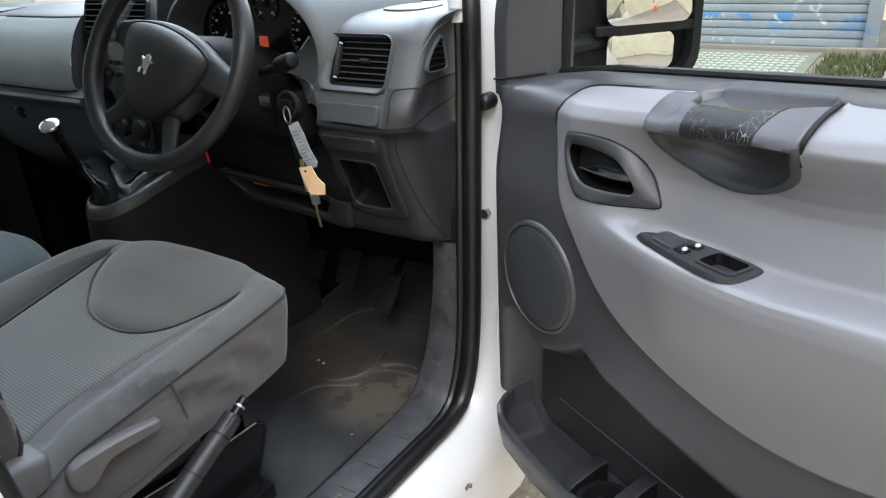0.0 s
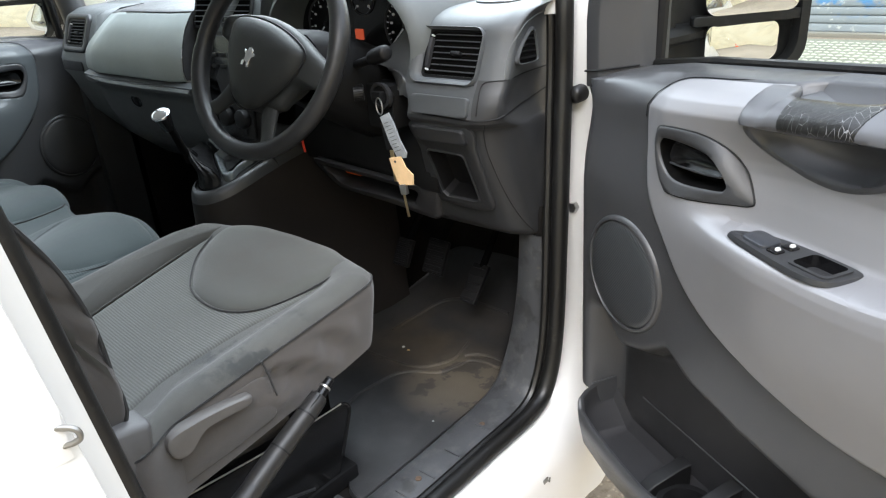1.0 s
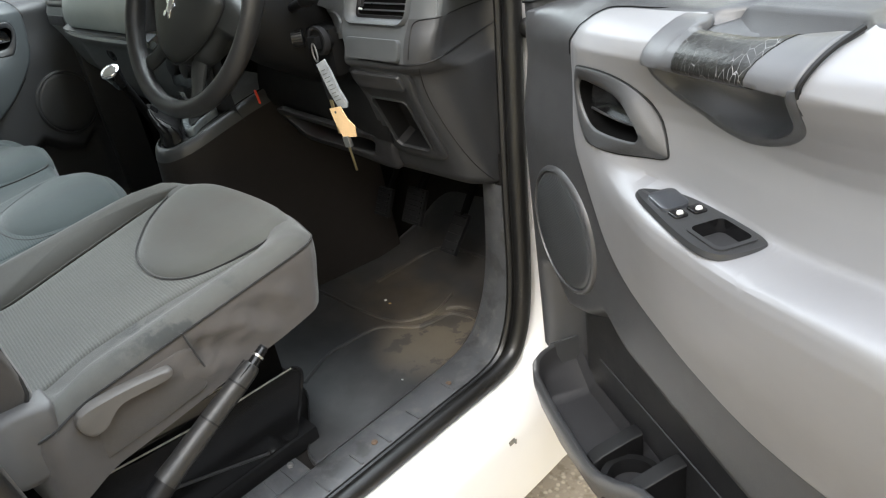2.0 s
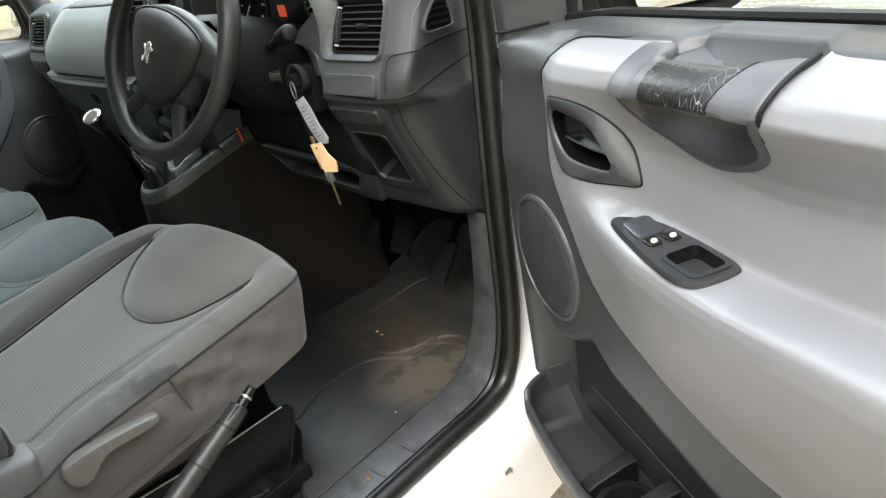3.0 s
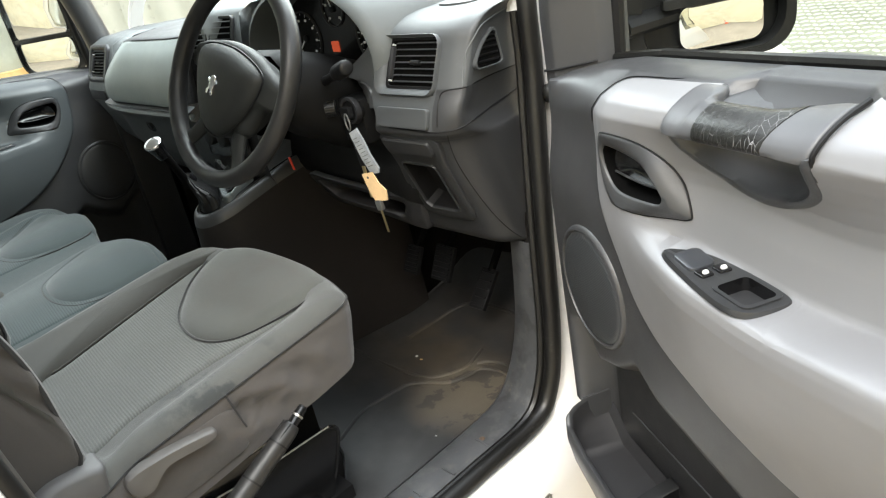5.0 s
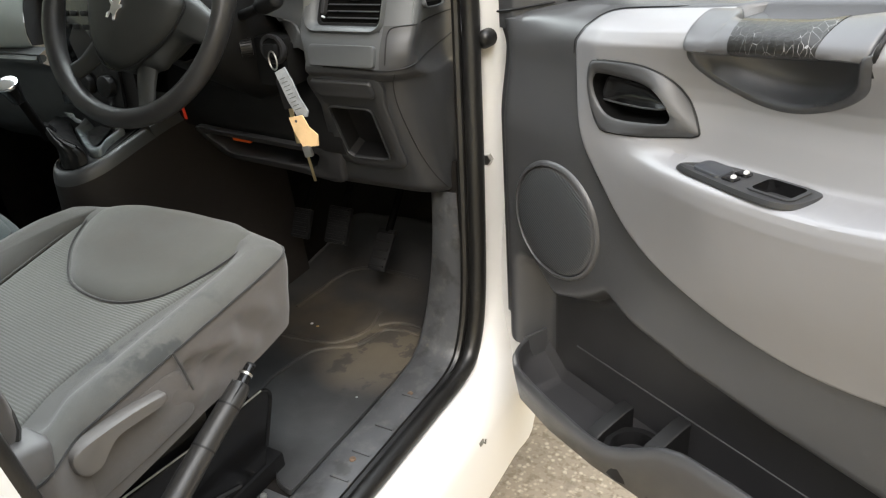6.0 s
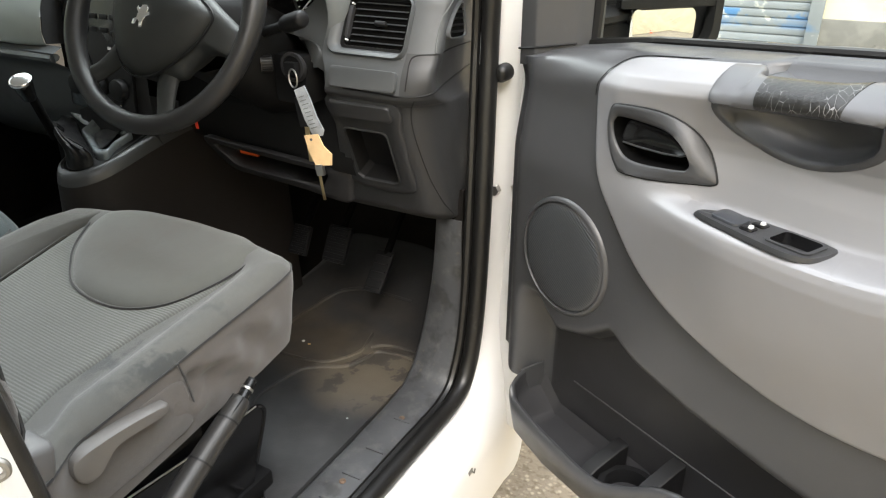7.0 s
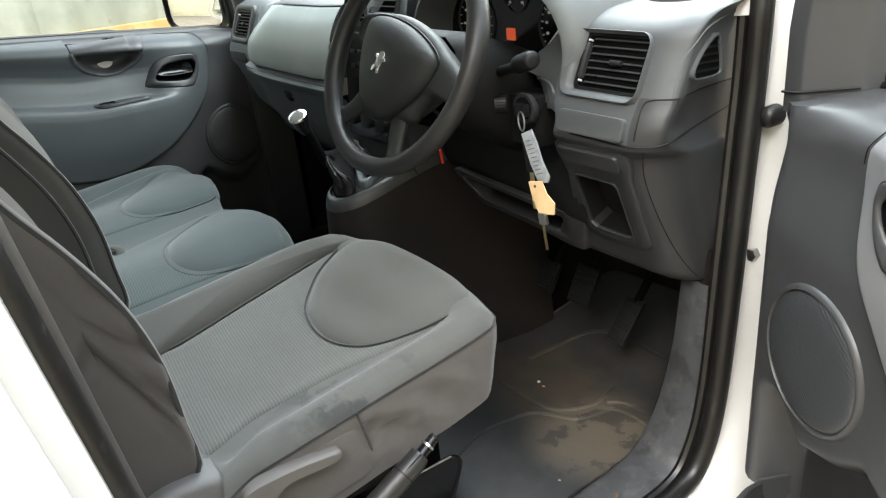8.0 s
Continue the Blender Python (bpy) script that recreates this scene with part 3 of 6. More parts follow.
def reach(loop, c):
    """The distance from c to a star-shaped outline, by angle."""
    d = [np.array(p) - c for p in loop]
    ang = np.array([math.atan2(q[1], q[0]) for q in d])
    rad = np.array([np.linalg.norm(q) for q in d])
    order = np.argsort(ang)
    ang, rad = ang[order], rad[order]
    return np.concatenate((ang[-1:] - 2 * math.pi, ang, ang[:1] + 2 * math.pi)), np.concatenate((rad[-1:], rad, rad[:1]))


REACH = {}


def inside(loop, c, p, scale=1.0):
    """Whether p lies within a star-shaped outline, scaled about c."""
    key = (id(loop), float(c[0]), float(c[1]))
    if key not in REACH:
        REACH[key] = reach(loop, c)
    x, y = float(p[0]) - float(c[0]), float(p[1]) - float(c[1])
    return math.hypot(x, y) < scale * float(np.interp(math.atan2(y, x), *REACH[key]))


def along(outer, c, inner):
    """The inner outline, with one point for each point of the outer one, seen from c."""
    out = []
    inner = [tuple(np.array(a) * (1 - t) + np.array(b) * t) for a, b in zip(inner, list(inner[1:]) + [inner[0]]) for t in np.linspace(0, 1, 8)[:-1]]
    ang = np.array([math.atan2(q, p) for p, q in inner])
    rad = np.array([math.hypot(p, q) for p, q in inner])
    order = np.argsort(ang)
    for p in outer:
        d = np.array(p) - c
        a = math.atan2(d[1], d[0])
        r = float(np.interp(a, ang[order], rad[order], period=2 * math.pi))
        out.append((float(c[0] + r * math.cos(a)), float(c[1] + r * math.sin(a))))
    return out


def eased(table, x, w):
    """A table read over a width of 2w, so that its corners are rounded."""
    return sum(lerp_table(table, x + w * k / 3) for k in (-3, -2, -1, 0, 1, 2, 3)) / 7


def crest(a):
    return eased([(1.08, 1.048), (1.16, 1.048), (1.22, 1.052), (1.30, 1.055), (1.45, 1.0555), (1.53, 1.068), (1.62, 1.085), (1.9, 1.12)], a, .04)


def level(a, z):
    """The height of the trim before its hollows: it lies lower behind the armrest and at the upper hinge corner."""
    return -.337 - .011 * sstep(1.18, 1.32, a) - .015 * sstep(1.04, 1.16, z) * (1 - sstep(1.08, 1.14, a))


def roll(a, z):
    """How far the trim rounds back below the window ledge."""
    return lerp_table([(-.02, .062), (0, .056), (.004, .045), (.010, .027), (.020, .011), (.036, 0)], z_belt(a) - .009 - z) * (.12 + .88 * sstep(.93, 1.10, a))


def n_insert(a, z):
    """The silver insert's height: a hollow above, the armrest's crest, and the belly below."""
    k = sstep(1.11, 1.36, a) * (1 - .3 * sstep(1.75, 1.93, a))
    h = z - crest(a)
    w = min(.03, max(0, -.010 - h))
    prof = eased([(-.20, 0), (-.15, .012), (-.10, .030), (-.05, .043), (-.02, .0485), (.0, .052), (.013, .0515), (.021, .0495), (.0250, .045), (.0268, .034), (.0282, .016), (.0296, .0), (.0310, -.006), (.036, -.010), (.045, -.013), (.065, -.019), (.09, -.029), (.105, -.028), (.125, -.017), (.145, -.002), (.16, .007), (.175, .009), (.19, .005), (.205, .0)], h, w)
    soft = eased([(-.20, 0), (-.10, .028), (-.03, .045), (.0, .047), (.012, .043), (.024, .032), (.036, .016), (.048, .002), (.062, -.008), (.09, -.02), (.125, -.014), (.16, .004), (.205, .0)], h, max(w, .008))
    s = sstep(1.19, 1.275, a)
    return level(a, z) + .004 + k * (soft + (prof - soft) * s) - roll(a, z)


def z_belt(a):
    return 1.234 + .085 * (a - 1.05) if a > 1.05 else 1.234 - .17 * (1.05 - a)


def z_pocket(a):
    """The upper edge of the hollow over the door pocket."""
    return lerp_table([(.93, .80), (.96, .845), (1.0, .84), (1.05, .80), (1.11, .82), (1.16, .855), (1.21, .826), (1.30, .797), (1.41, .785), (1.6, .775), (1.95, .77)], a)


DIP = [1.0]


def scoop(a):
    """Where the belt dips behind the grab handle."""
    return DIP[0] * sstep(1.288, 1.303, a) * (1 - sstep(1.428, 1.470, a))


def n_dark(a, z):
    n = level(a, z)
    if (a > 1.2 or z < 1.18) and inside(INSERT, INSERT_C, (a, z), .93):
        n = -.412
    else:
        n -= roll(a, z)
    k = scoop(a) * sstep(1.205, 1.215, z)
    n = n * (1 - k) - k * (.394 + .026 * sstep(1.214, z_belt(a) - .010, z))
    n -= .052 * (1 - sstep(z_pocket(a) - .035, z_pocket(a) + .004, z)) * sstep(.945, 1.0, a)
    return n - .040 * (1 - sstep(.880, .945, a)) * (1 - .6 * sstep(1.15, 1.22, z))


PLATE_AREA = cr([(a + .002, n - .012) for a, n in ((1.283, -.304), (1.290, -.315), (1.312, -.330), (1.345, -.337), (1.395, -.340), (1.430, -.338), (1.438, -.328), (1.435, -.300), (1.425, -.288), (1.405, -.2835), (1.370, -.2855), (1.325, -.2915), (1.295, -.297))], 14, True)
PLATE_C = np.array((1.367, -.327))
reach_bowl = reach(BOWL, BOWL_C)


def door_skin(put, door, far=False):
    """Trim panel, insert, bowl, handle and pocket of one door; put(a, z, n) gives the place."""
    DIP[0] = 0.0 if far else 1.0
    az = np.linspace(.877, 1.95, 135)
    rows = []
    for a in az:
        foot = .47 if far else lerp_table([(.90, .665), (.96, .645), (.985, .61), (1.01, .54), (1.95, .54)], a)
        col = [put(a, foot, -.46), put(a, foot, -.385)]
        zb = z_belt(a)
        zs = np.concatenate((np.linspace(foot + .005, z_pocket(a) - .022, 34)[:-1], np.linspace(z_pocket(a) - .022, zb - .0125, 61)))
        col += [put(a, z, n_dark(a, z)) for z in zs]
        e = min(-.391 - .030 * scoop(a), n_dark(a, zb - .0125) - .002)
        col += [put(a, zb - .0095, e), put(a, zb - .0078, e - .003), put(a, zb - .0065, e - .010), put(a, zb - .0045, e - .5 * (e + .447)), put(a, zb - .003, -.447), put(a, zb - .012, -.456)]
        rows.append(col)
    a0, foot0 = .877, (.47 if far else .665)
    first = [put(a0 - .004, p_z, -.45) for p_z in [foot0, foot0, *np.linspace(foot0 + .005, z_belt(a0) - .006, 96), *[z_belt(a0) - .004] * 4]]
    skin = grid([first] + rows)
    # faces in the hollow over the pocket go darker, painting its shade
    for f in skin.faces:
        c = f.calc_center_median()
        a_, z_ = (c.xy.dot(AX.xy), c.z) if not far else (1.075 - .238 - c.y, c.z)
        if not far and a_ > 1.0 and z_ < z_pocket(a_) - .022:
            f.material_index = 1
    panel = part("trim_panel", skin, TRIM, door, "dark grey grained plastic door trim", 50)
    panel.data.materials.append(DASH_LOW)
    rings = [(0, 0)] + [(s, 0) for s in np.linspace(.02, .97, 40 if far else 84)] + [(.985, -.001), (.995, -.004), (1.0, -.012)]
    bm = polar(INSERT, INSERT_C, rings, lambda p, q, d: (p, q, n_insert(p, q) + d))
    hole = cr([(1.120, 1.139), (1.122, 1.149), (1.133, 1.155), (1.178, 1.1555), (1.210, 1.152), (1.230, 1.141), (1.243, 1.124), (1.242, 1.115), (1.230, 1.1105), (1.175, 1.103), (1.146, 1.105), (1.128, 1.121)], 5, True)
    bez = cr([(1.110, 1.146), (1.117, 1.165), (1.136, 1.171), (1.193, 1.1735), (1.230, 1.163), (1.253, 1.141), (1.273, 1.109), (1.270, 1.101), (1.248, 1.097), (1.155, 1.085), (1.134, 1.092), (1.116, 1.122)], 5, True)
    hole_c = np.array((1.185, 1.133))
    # draw the nearest points onto the rim of the recess, then open it
    for v in bm.verts:
        d = np.array(v.co[:2]) - BOWL_C
        r = float(np.interp(math.atan2(d[1], d[0]), *reach_bowl))
        if .955 < np.linalg.norm(d) / r < 1.05:
            d = BOWL_C + d / np.linalg.norm(d) * r
            v.co = (d[0], d[1], n_insert(d[0], d[1]))
    cut = [f for f in bm.faces if inside(BOWL, BOWL_C, f.calc_center_median()[:2], .995) or inside(hole, hole_c, f.calc_center_median().xy - V((.007, .006)), 1.12)]
    cut += [f for f in bm.faces if not far and f not in set(cut) and 1.288 < f.calc_center_median().x < 1.462 and f.calc_center_median().y > 1.222]
    if not far:
        cut += [f for f in bm.faces if f not in set(cut) and abs(f.calc_center_median().x - 1.404) < .026 and abs(f.calc_center_median().z + .326) < .021 and 1.07 < f.calc_center_median().y < 1.095]
    bmesh.ops.delete(bm, geom=cut, context="FACES")
    for v in bm.verts:
        if 1.07 < v.co.y < 1.10 and inside(PLATE_AREA, PLATE_C, (v.co.x, v.co.z), 1.0):
            v.co.y = min(v.co.y, 1.086)
        if inside(bez, hole_c, (v.co.x - .007, v.co.y - .006), .93):
            v.co.z -= .010
        v.co = put(*v.co)
    part("armrest_insert", bm, SHADED_INSERT if far else SILVER, door, "shaded silver insert with an armrest ledge" if far else "silver shaded silver insert with an armrest ledge", 50)
    gap = list(INSERT) + list(INSERT)
    line = lambda some, r: part("insert_gap", tube([put(INSERT_C[0] + (p - INSERT_C[0]) * 1.003, INSERT_C[1] + (q - INSERT_C[1]) * 1.003, level(p, q) - roll(p, q) + .0010) for p, q in some], r, 6), BLACK, door)
    start = next(k for k, (p, q) in enumerate(gap) if p > 1.475 and q > 1.2)
    foot = [p for p in gap[start:start + len(INSERT)] if p[1] < 1.03]
    line(foot, .0015)
    start = next(k for k, (p, q) in enumerate(gap) if p > 1.30 and q > 1.2)
    line([p for p in gap[start:start + len(INSERT)] if p[0] < 1.25 and p[1] >= 1.17], .0007)
    bowl_rings = [(0, -.05), (.28, -.049), (.5, -.045), (.69, -.036), (.81, -.022), (.885, -.008), (.925, .0012), (.955, .0022), (1.0, .0018), (1.045, .0008), (1.05, -.006)]
    part("pull_recess", polar(BOWL, BOWL_C, bowl_rings, lambda p, q, d: put(p, q, n_insert(p, q) + d - .06 * sstep(1.226, 1.242, q))), TRIM, door, "hollow grey pull recess", 60)
    # strap-like handle across the recess, flaring up into the belt at both ends: lower and upper edge (a, z, n)
    stations = [((1.262, 1.212, -.345), (1.252, 1.240, -.392)), ((1.267, 1.208, -.334), (1.258, 1.243, -.391)), ((1.280, 1.2085, -.330), (1.276, 1.2445, -.390)), ((1.292, 1.2095, -.330), (1.290, 1.2455, -.390)),
                ((1.303, 1.210, -.330), (1.298, 1.243, -.379)), ((1.316, 1.211, -.331), (1.306, 1.240, -.366)), ((1.362, 1.2155, -.331), (1.356, 1.2435, -.364)), ((1.400, 1.219, -.332), (1.396, 1.247, -.367)),
                ((1.420, 1.2205, -.333), (1.421, 1.2515, -.384)), ((1.440, 1.221, -.335), (1.438, 1.255, -.388)), ((1.455, 1.221, -.338), (1.449, 1.2575, -.385)), ((1.4605, 1.2215, -.343), (1.4565, 1.259, -.384)), ((1.462, 1.223, -.358), (1.458, 1.259, -.392))]
    if far:
        stations = [(lo_, (up_[0], 1.247 if up_[0] > 1.27 else 1.240, max(up_[2], -.375))) for lo_, up_ in stations]
    edge_low = cr([s[0] for s in stations], 4)
    edge_upp = cr([s[1] for s in stations], 4)
    sec = [(0, -.006), (-.03, .001), (.03, .0055), (.16, .0090), (.35, .0105), (.58, .0090), (.80, .0055), (.94, .001), (1.0, -.004), (.96, -.011), (.5, -.016), (.12, -.012)]

    def strap(first, last, grow=0.0):
        rows = []
        for k in range(first, last):
            lo, up = np.array(edge_low[k]), np.array(edge_upp[k])
            end = min(1.0, .5 + .25 * min(k, len(edge_low) - 1 - k))
            row = []
            for u, h in sec:
                p = lo + (up - lo) * (u + (u - .45) * grow * 30)
                lift = h * end + grow * (1 if h > 0 else -1)
                row.append(put(p[0], p[1] + lift * .6, p[2] + lift * .8))
            rows.append(row)
        return rows

    def capped(rows):
        bm = grid(rows, close_v=True)
        bm.verts.ensure_lookup_table()
        n = len(rows[0])
        bm.faces.new(bm.verts[:n])
        bm.faces.new(bm.verts[-n:])
        return bm

    # black tube painting the shadow between the handle's end and the insert
    if not far:
        part("handle_gap_shadow", tube([put(*p) for p in cr([(1.464, 1.219, -.340), (1.466, 1.230, -.336), (1.4665, 1.243, -.347), (1.4655, 1.253, -.365), (1.464, 1.2605, -.388)], 4)], .0024, 6), BLACK, door)
    grab = part("grab_handle", capped(strap(0, len(edge_low))), TRIM if far else SATIN, door, "dark grey grab handle" if far else "satin blue-grey grab handle", 60)
    if not far:
        part("tape", capped(strap(21, 32, .0009)), TAPE, grab, "crumpled black tape wrapped round the handle", 60)
    # release handle
    face = lambda p, q, d: put(p + .007, q + .006, -.335 - .012 * sstep(1.225, 1.285, p) + d)
    mixl = lambda t: [np.array(o) * (1 - t) + np.array(i) * t for o, i in zip(bez, hole)]
    on_face = lambda p, q, d, t: put(p + .007, q + .006, d + (1 - t) * n_insert(p + .007, q + .006) + t * (-.335 - .012 * sstep(1.225, 1.285, p)))
    bez_rows = [(bez, -.006, 0), (bez, .0016, 0), (mixl(.06), .0030, .04), (mixl(.3), .0034, .40), (mixl(.55), .0030, .8), (mixl(.9), .0022, 1), (hole, .0004, 1), (hole, -.003, 1)]
    bezel = part("release_bezel", grid([[on_face(p[0], p[1], d, t) for p in row] for row, d, t in bez_rows], close_v=True), TRIM, door, "grey release handle surround", 60)
    part("bezel_gap", tube([on_face(p, q, .0010, 0) for p, q in list(bez) + [bez[0]]], .0013, 6), BLACK, bezel)
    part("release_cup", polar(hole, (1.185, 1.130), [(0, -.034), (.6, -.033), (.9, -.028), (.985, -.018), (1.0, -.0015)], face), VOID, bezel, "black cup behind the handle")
    paddle = cr([(1.130, 1.1195), (1.160, 1.1195), (1.195, 1.121), (1.224, 1.1245), (1.237, 1.131), (1.228, 1.141), (1.208, 1.150), (1.178, 1.153), (1.144, 1.151), (1.133, 1.142)], 4, True)
    lever = part("release_lever", polar(paddle, (1.18, 1.137), [(0, -.020), (.4, -.0195), (.75, -.0165), (.93, -.012), (1.0, -.011), (1.01, -.022)], face), GLOSS, bezel, "black release lever")
    # paler bead that paints the light caught on the lever's lower edge
    part("lever_edge_glint", tube([face(a, z, -.0105) for a, z in ((1.131, 1.1195), (1.16, 1.1195), (1.195, 1.121), (1.224, 1.1245), (1.236, 1.130))], .0014, 6), TRIM, lever)
    # window switches on the ledge
    plate = PLATE_AREA
    flat = lambda p, q, d: put(p, 1.0880 + d, q)
    cup_c = np.array((1.404, -.326))
    cup_out = along(plate, cup_c, rounded(.052, .042, .008, 6))
    cup_in = along(plate, cup_c, rounded(.043, .034, .006, 6))
    plate_rows = [([cup_c + (np.array(p) - cup_c) * 1.01 for p in plate], -.006), (plate, -.003), ([cup_c + (np.array(p) - cup_c) * .97 for p in plate], -.0002), (cup_out, .0), (cup_out, .0018), (cup_in, .0018)]
    sw = part("switch_panel", grid([[flat(p[0], p[1], d) for p in row] for row, d in plate_rows], close_v=True), SWITCH, door, "dark window switch panel")
    cup_wall = grid([[flat(p[0], p[1], d) for p in cup_in] for d in (.0018, -.013)], close_v=True)
    part("finger_cup", cup_wall, GLOSS, sw, "recessed finger cup")
    part("cup_floor", prism(cup_in, -.016, -.0125, flat), DASH_LOW, sw)
    if not far:
        for a, n in ((1.3575, -.3165), (1.3590, -.3355)):
            part("window_switch", prism(rounded(.0050, .0064, .002, 3), -.001, .0055, lambda p, q, d, a=a, n=n: flat(a + p, n + q, d), .002), PALE, sw, "pale switch tip")
            part("switch_key", prism(rounded(.016, .014, .003, 3), -.001, .0025, lambda p, q, d, a=a, n=n: flat(a + p - .003, n + q, d), .0015), GLOSS, sw)
        ROCKER = plastic("rocker_plastic", (0.036, 0.039, 0.045), 0.3, 0.1)
        rock = [(1.326 + p, -.325 + q + .12 * p) for p, q in rounded(.040, .030, .008, 4)]
        part("rocker", prism(rock, -.002, .0035, flat, .0025), ROCKER, sw, "satin blue-grey rocker switch")
    # speaker
    sp = lambda p, q, d: put(1.054 + p, .926 + q, -.337 + d)
    surround = part("speaker_surround", polar(circle(.094, 48), (0, 0), [(0, .004), (.88, .004), (.905, .001), (.92, .0055), (.945, .0055), (.98, .003), (1.0, -.001), (1.01, -.02)], sp), TRIM, door, "round speaker surround", 60)
    bm = polar(circle(.0835, 48), (0, 0), [(0, .0075), (.5, .0072), (.9, .006), (.96, .0045), (.99, .003), (1, 0)], sp)
    part("speaker_grille", bm, TRIM if far else GRILLE, surround, "round speaker grille")
    return grab


def ribbed_grille():
    k = Mat("speaker_grille", (0.043, 0.046, 0.050), 0.45).vary(0.08, 9)
    turn = k.node("ShaderNodeMapping")
    turn.inputs["Rotation"].default_value = (0, radians(-38), 0)
    k.link(k.co, turn.inputs["Vector"])
    wave = k.node("ShaderNodeTexWave", Scale=0.314 / .004, Distortion=0.0)
    wave.bands_direction = "Z"
    k.link(turn.outputs[0], wave.inputs["Vector"])
    k.out = k.blend(k.ramp(wave.outputs["Fac"], [(0.25, (0.35,) * 3), (0.55, (0, 0, 0))]), k.out, (0.014, 0.015, 0.016))
    k.link(k.out, k.b.inputs["Base Color"])
    return k.bump(wave.outputs["Fac"], 0.35, 0.0012).m


GRILLE = ribbed_grille()


def on_door(a, z, n):
    """A place on the open door."""
    p = AX * a + NX * n
    return (p.x, p.y, z)


driver_door = thing("driver_door", on_door(1.40, .45, -.42), "white van door swung wide open with silver and dark grey inner trim", "van door")
door_skin(on_door, driver_door)
shell = [[on_door(a, z, n) for z, n in ((.44, -.445), (.455, -.40), (.47, -.40), (1.19, -.455), (1.205, -.46), (1.205, -.49), (1.15, -.505), (.9, -.53), (.6, -.53), (.46, -.51), (.44, -.47))] for a in (.80, .81, 1.2, 1.6, 1.95, 1.96)]
part("door_shell", grid(shell, close_v=True), WHITE, driver_door, "white painted outer door skin", 50)

# pocket along the foot of the door
def rim(a):
    return lerp_table([(.985, .684), (1.0, .678), (1.016, .663), (1.06, .654), (1.115, .648), (1.18, .641), (1.225, .643), (1.27, .668), (1.31, .700), (1.35, .716), (1.42, .722), (1.7, .728), (1.95, .73)], a)


def out_n(a):
    return lerp_table([(.985, -.330), (.992, -.305), (1.002, -.288), (1.02, -.280), (1.1, -.276), (1.2, -.276), (1.26, -.283), (1.32, -.288), (1.95, -.288)], a)


rows = []
for a in cr([(.986,), (.99,), (1.0,), (1.012,), (1.03,), (1.06,), (1.1,), (1.15,), (1.2,), (1.24,), (1.28,), (1.32,), (1.36,), (1.42,), (1.55,), (1.75,), (1.95,)], 3):
    a = float(a[0])
    r, o = rim(a), out_n(a)
    lo = lerp_table([(.985, .60), (1.02, .572), (1.1, .56), (1.95, .555)], a)
    fl = lerp_table([(.985, .64), (1.03, .60), (1.2, .60), (1.95, .60)], a)
    rows.append([on_door(a, lo - .03, -.40), on_door(a, lo - .02, -.36), on_door(a, lo - .005, min(o - .03, -.325)), on_door(a, lo + .025, o - .008), on_door(a, r - .02, o), on_door(a, r - .004, o), on_door(a, r, o - .004), on_door(a, r - .001, o - .009),
                 on_door(a, r - .006, o - .012), on_door(a, fl + .02, o - .014), on_door(a, fl, o - .022), on_door(a, fl, -.372), on_door(a, fl + .02, -.382)])
pocket_bm = grid(rows)
# inner faces take a darker plastic, which paints the shade in the pocket
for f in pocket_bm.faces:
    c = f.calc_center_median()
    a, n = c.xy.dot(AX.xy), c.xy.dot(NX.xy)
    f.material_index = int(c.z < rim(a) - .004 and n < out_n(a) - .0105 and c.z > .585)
pocket = part("door_pocket", pocket_bm, TRIM, driver_door, "dark grey moulded door pocket", 55)
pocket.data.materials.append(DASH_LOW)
end = [[on_door(.9865, .60 + (.684 - .60) * k, -.378 + (.05) * j) for k in (0, .5, 1)] for j in (0, .5, 1)]
part("pocket_end", thick(grid(end), .004), TRIM, pocket)
for a0, zt in ((1.186, .640), (1.290, .678)):
    w = [(-.372, .595), (-.372, zt + .012), (-.355, zt + .010), (-.305, zt - .004), (-.293, zt - .012), (-.293, .595)]
    part("cup_wall", prism([(n, z) for n, z in w], a0 - .011, a0 + .011, lambda p, q, d: on_door(d, q, p), .003), BLACK, pocket, "cup holder wall")
cupc = lambda p, q, d: on_door(1.238 + p, .612 + d, -.330 + q)
part("cup_ring", ring(circle(.046, 28), circle(.033, 28), -.02, .012, cupc, -.03), BLACK, pocket, "round cup holder")
part("pocket_seam", tube([on_door(a, .686, -.3795) for a in np.linspace(1.06, 1.9, 8)], .0012, 6), TRIM, pocket)

# mirror corner, window frame, glass
sail = []
for z in (1.180, 1.199, 1.202, 1.24, 1.28, 1.31, 1.35, 1.40, 1.46, 1.52, 1.56):
    a0 = lerp_table([(1.18, .871), (1.28, .870), (1.31, .874), (1.36, .888), (1.44, .914), (1.52, .936), (1.56, .948)], z)
    a1 = lerp_table([(1.18, .950), (1.3, .952), (1.45, .955), (1.56, .957)], z)
    up = .17 * .95 * (z < 1.201)
    sail.append([on_door(a, z + up * (a - .877) * (1 if z > 1.19 else .5), n) for a, n in ((a0 + .006, -.47), (a0, -.400), (a0 + .001, -.386), (a0 + .004, -.381), (min(a0 + .036, a1 - .012), -.379), (min(a0 + .041, a1 - .009), -.382), (a1 - .006, -.428), (a1, -.436), (a1, -.48))])
part("mirror_corner_trim", grid(sail), TRIM, driver_door, "grey triangular mirror corner trim", 55)
part("corner_gap", tube([on_door(a, z, n) for a, z, n in ((.872, 1.2035, -.380), (.905, 1.2085, -.379), (.916, 1.2105, -.384), (.948, 1.2165, -.430))], .0018, 6), BLACK, driver_door)
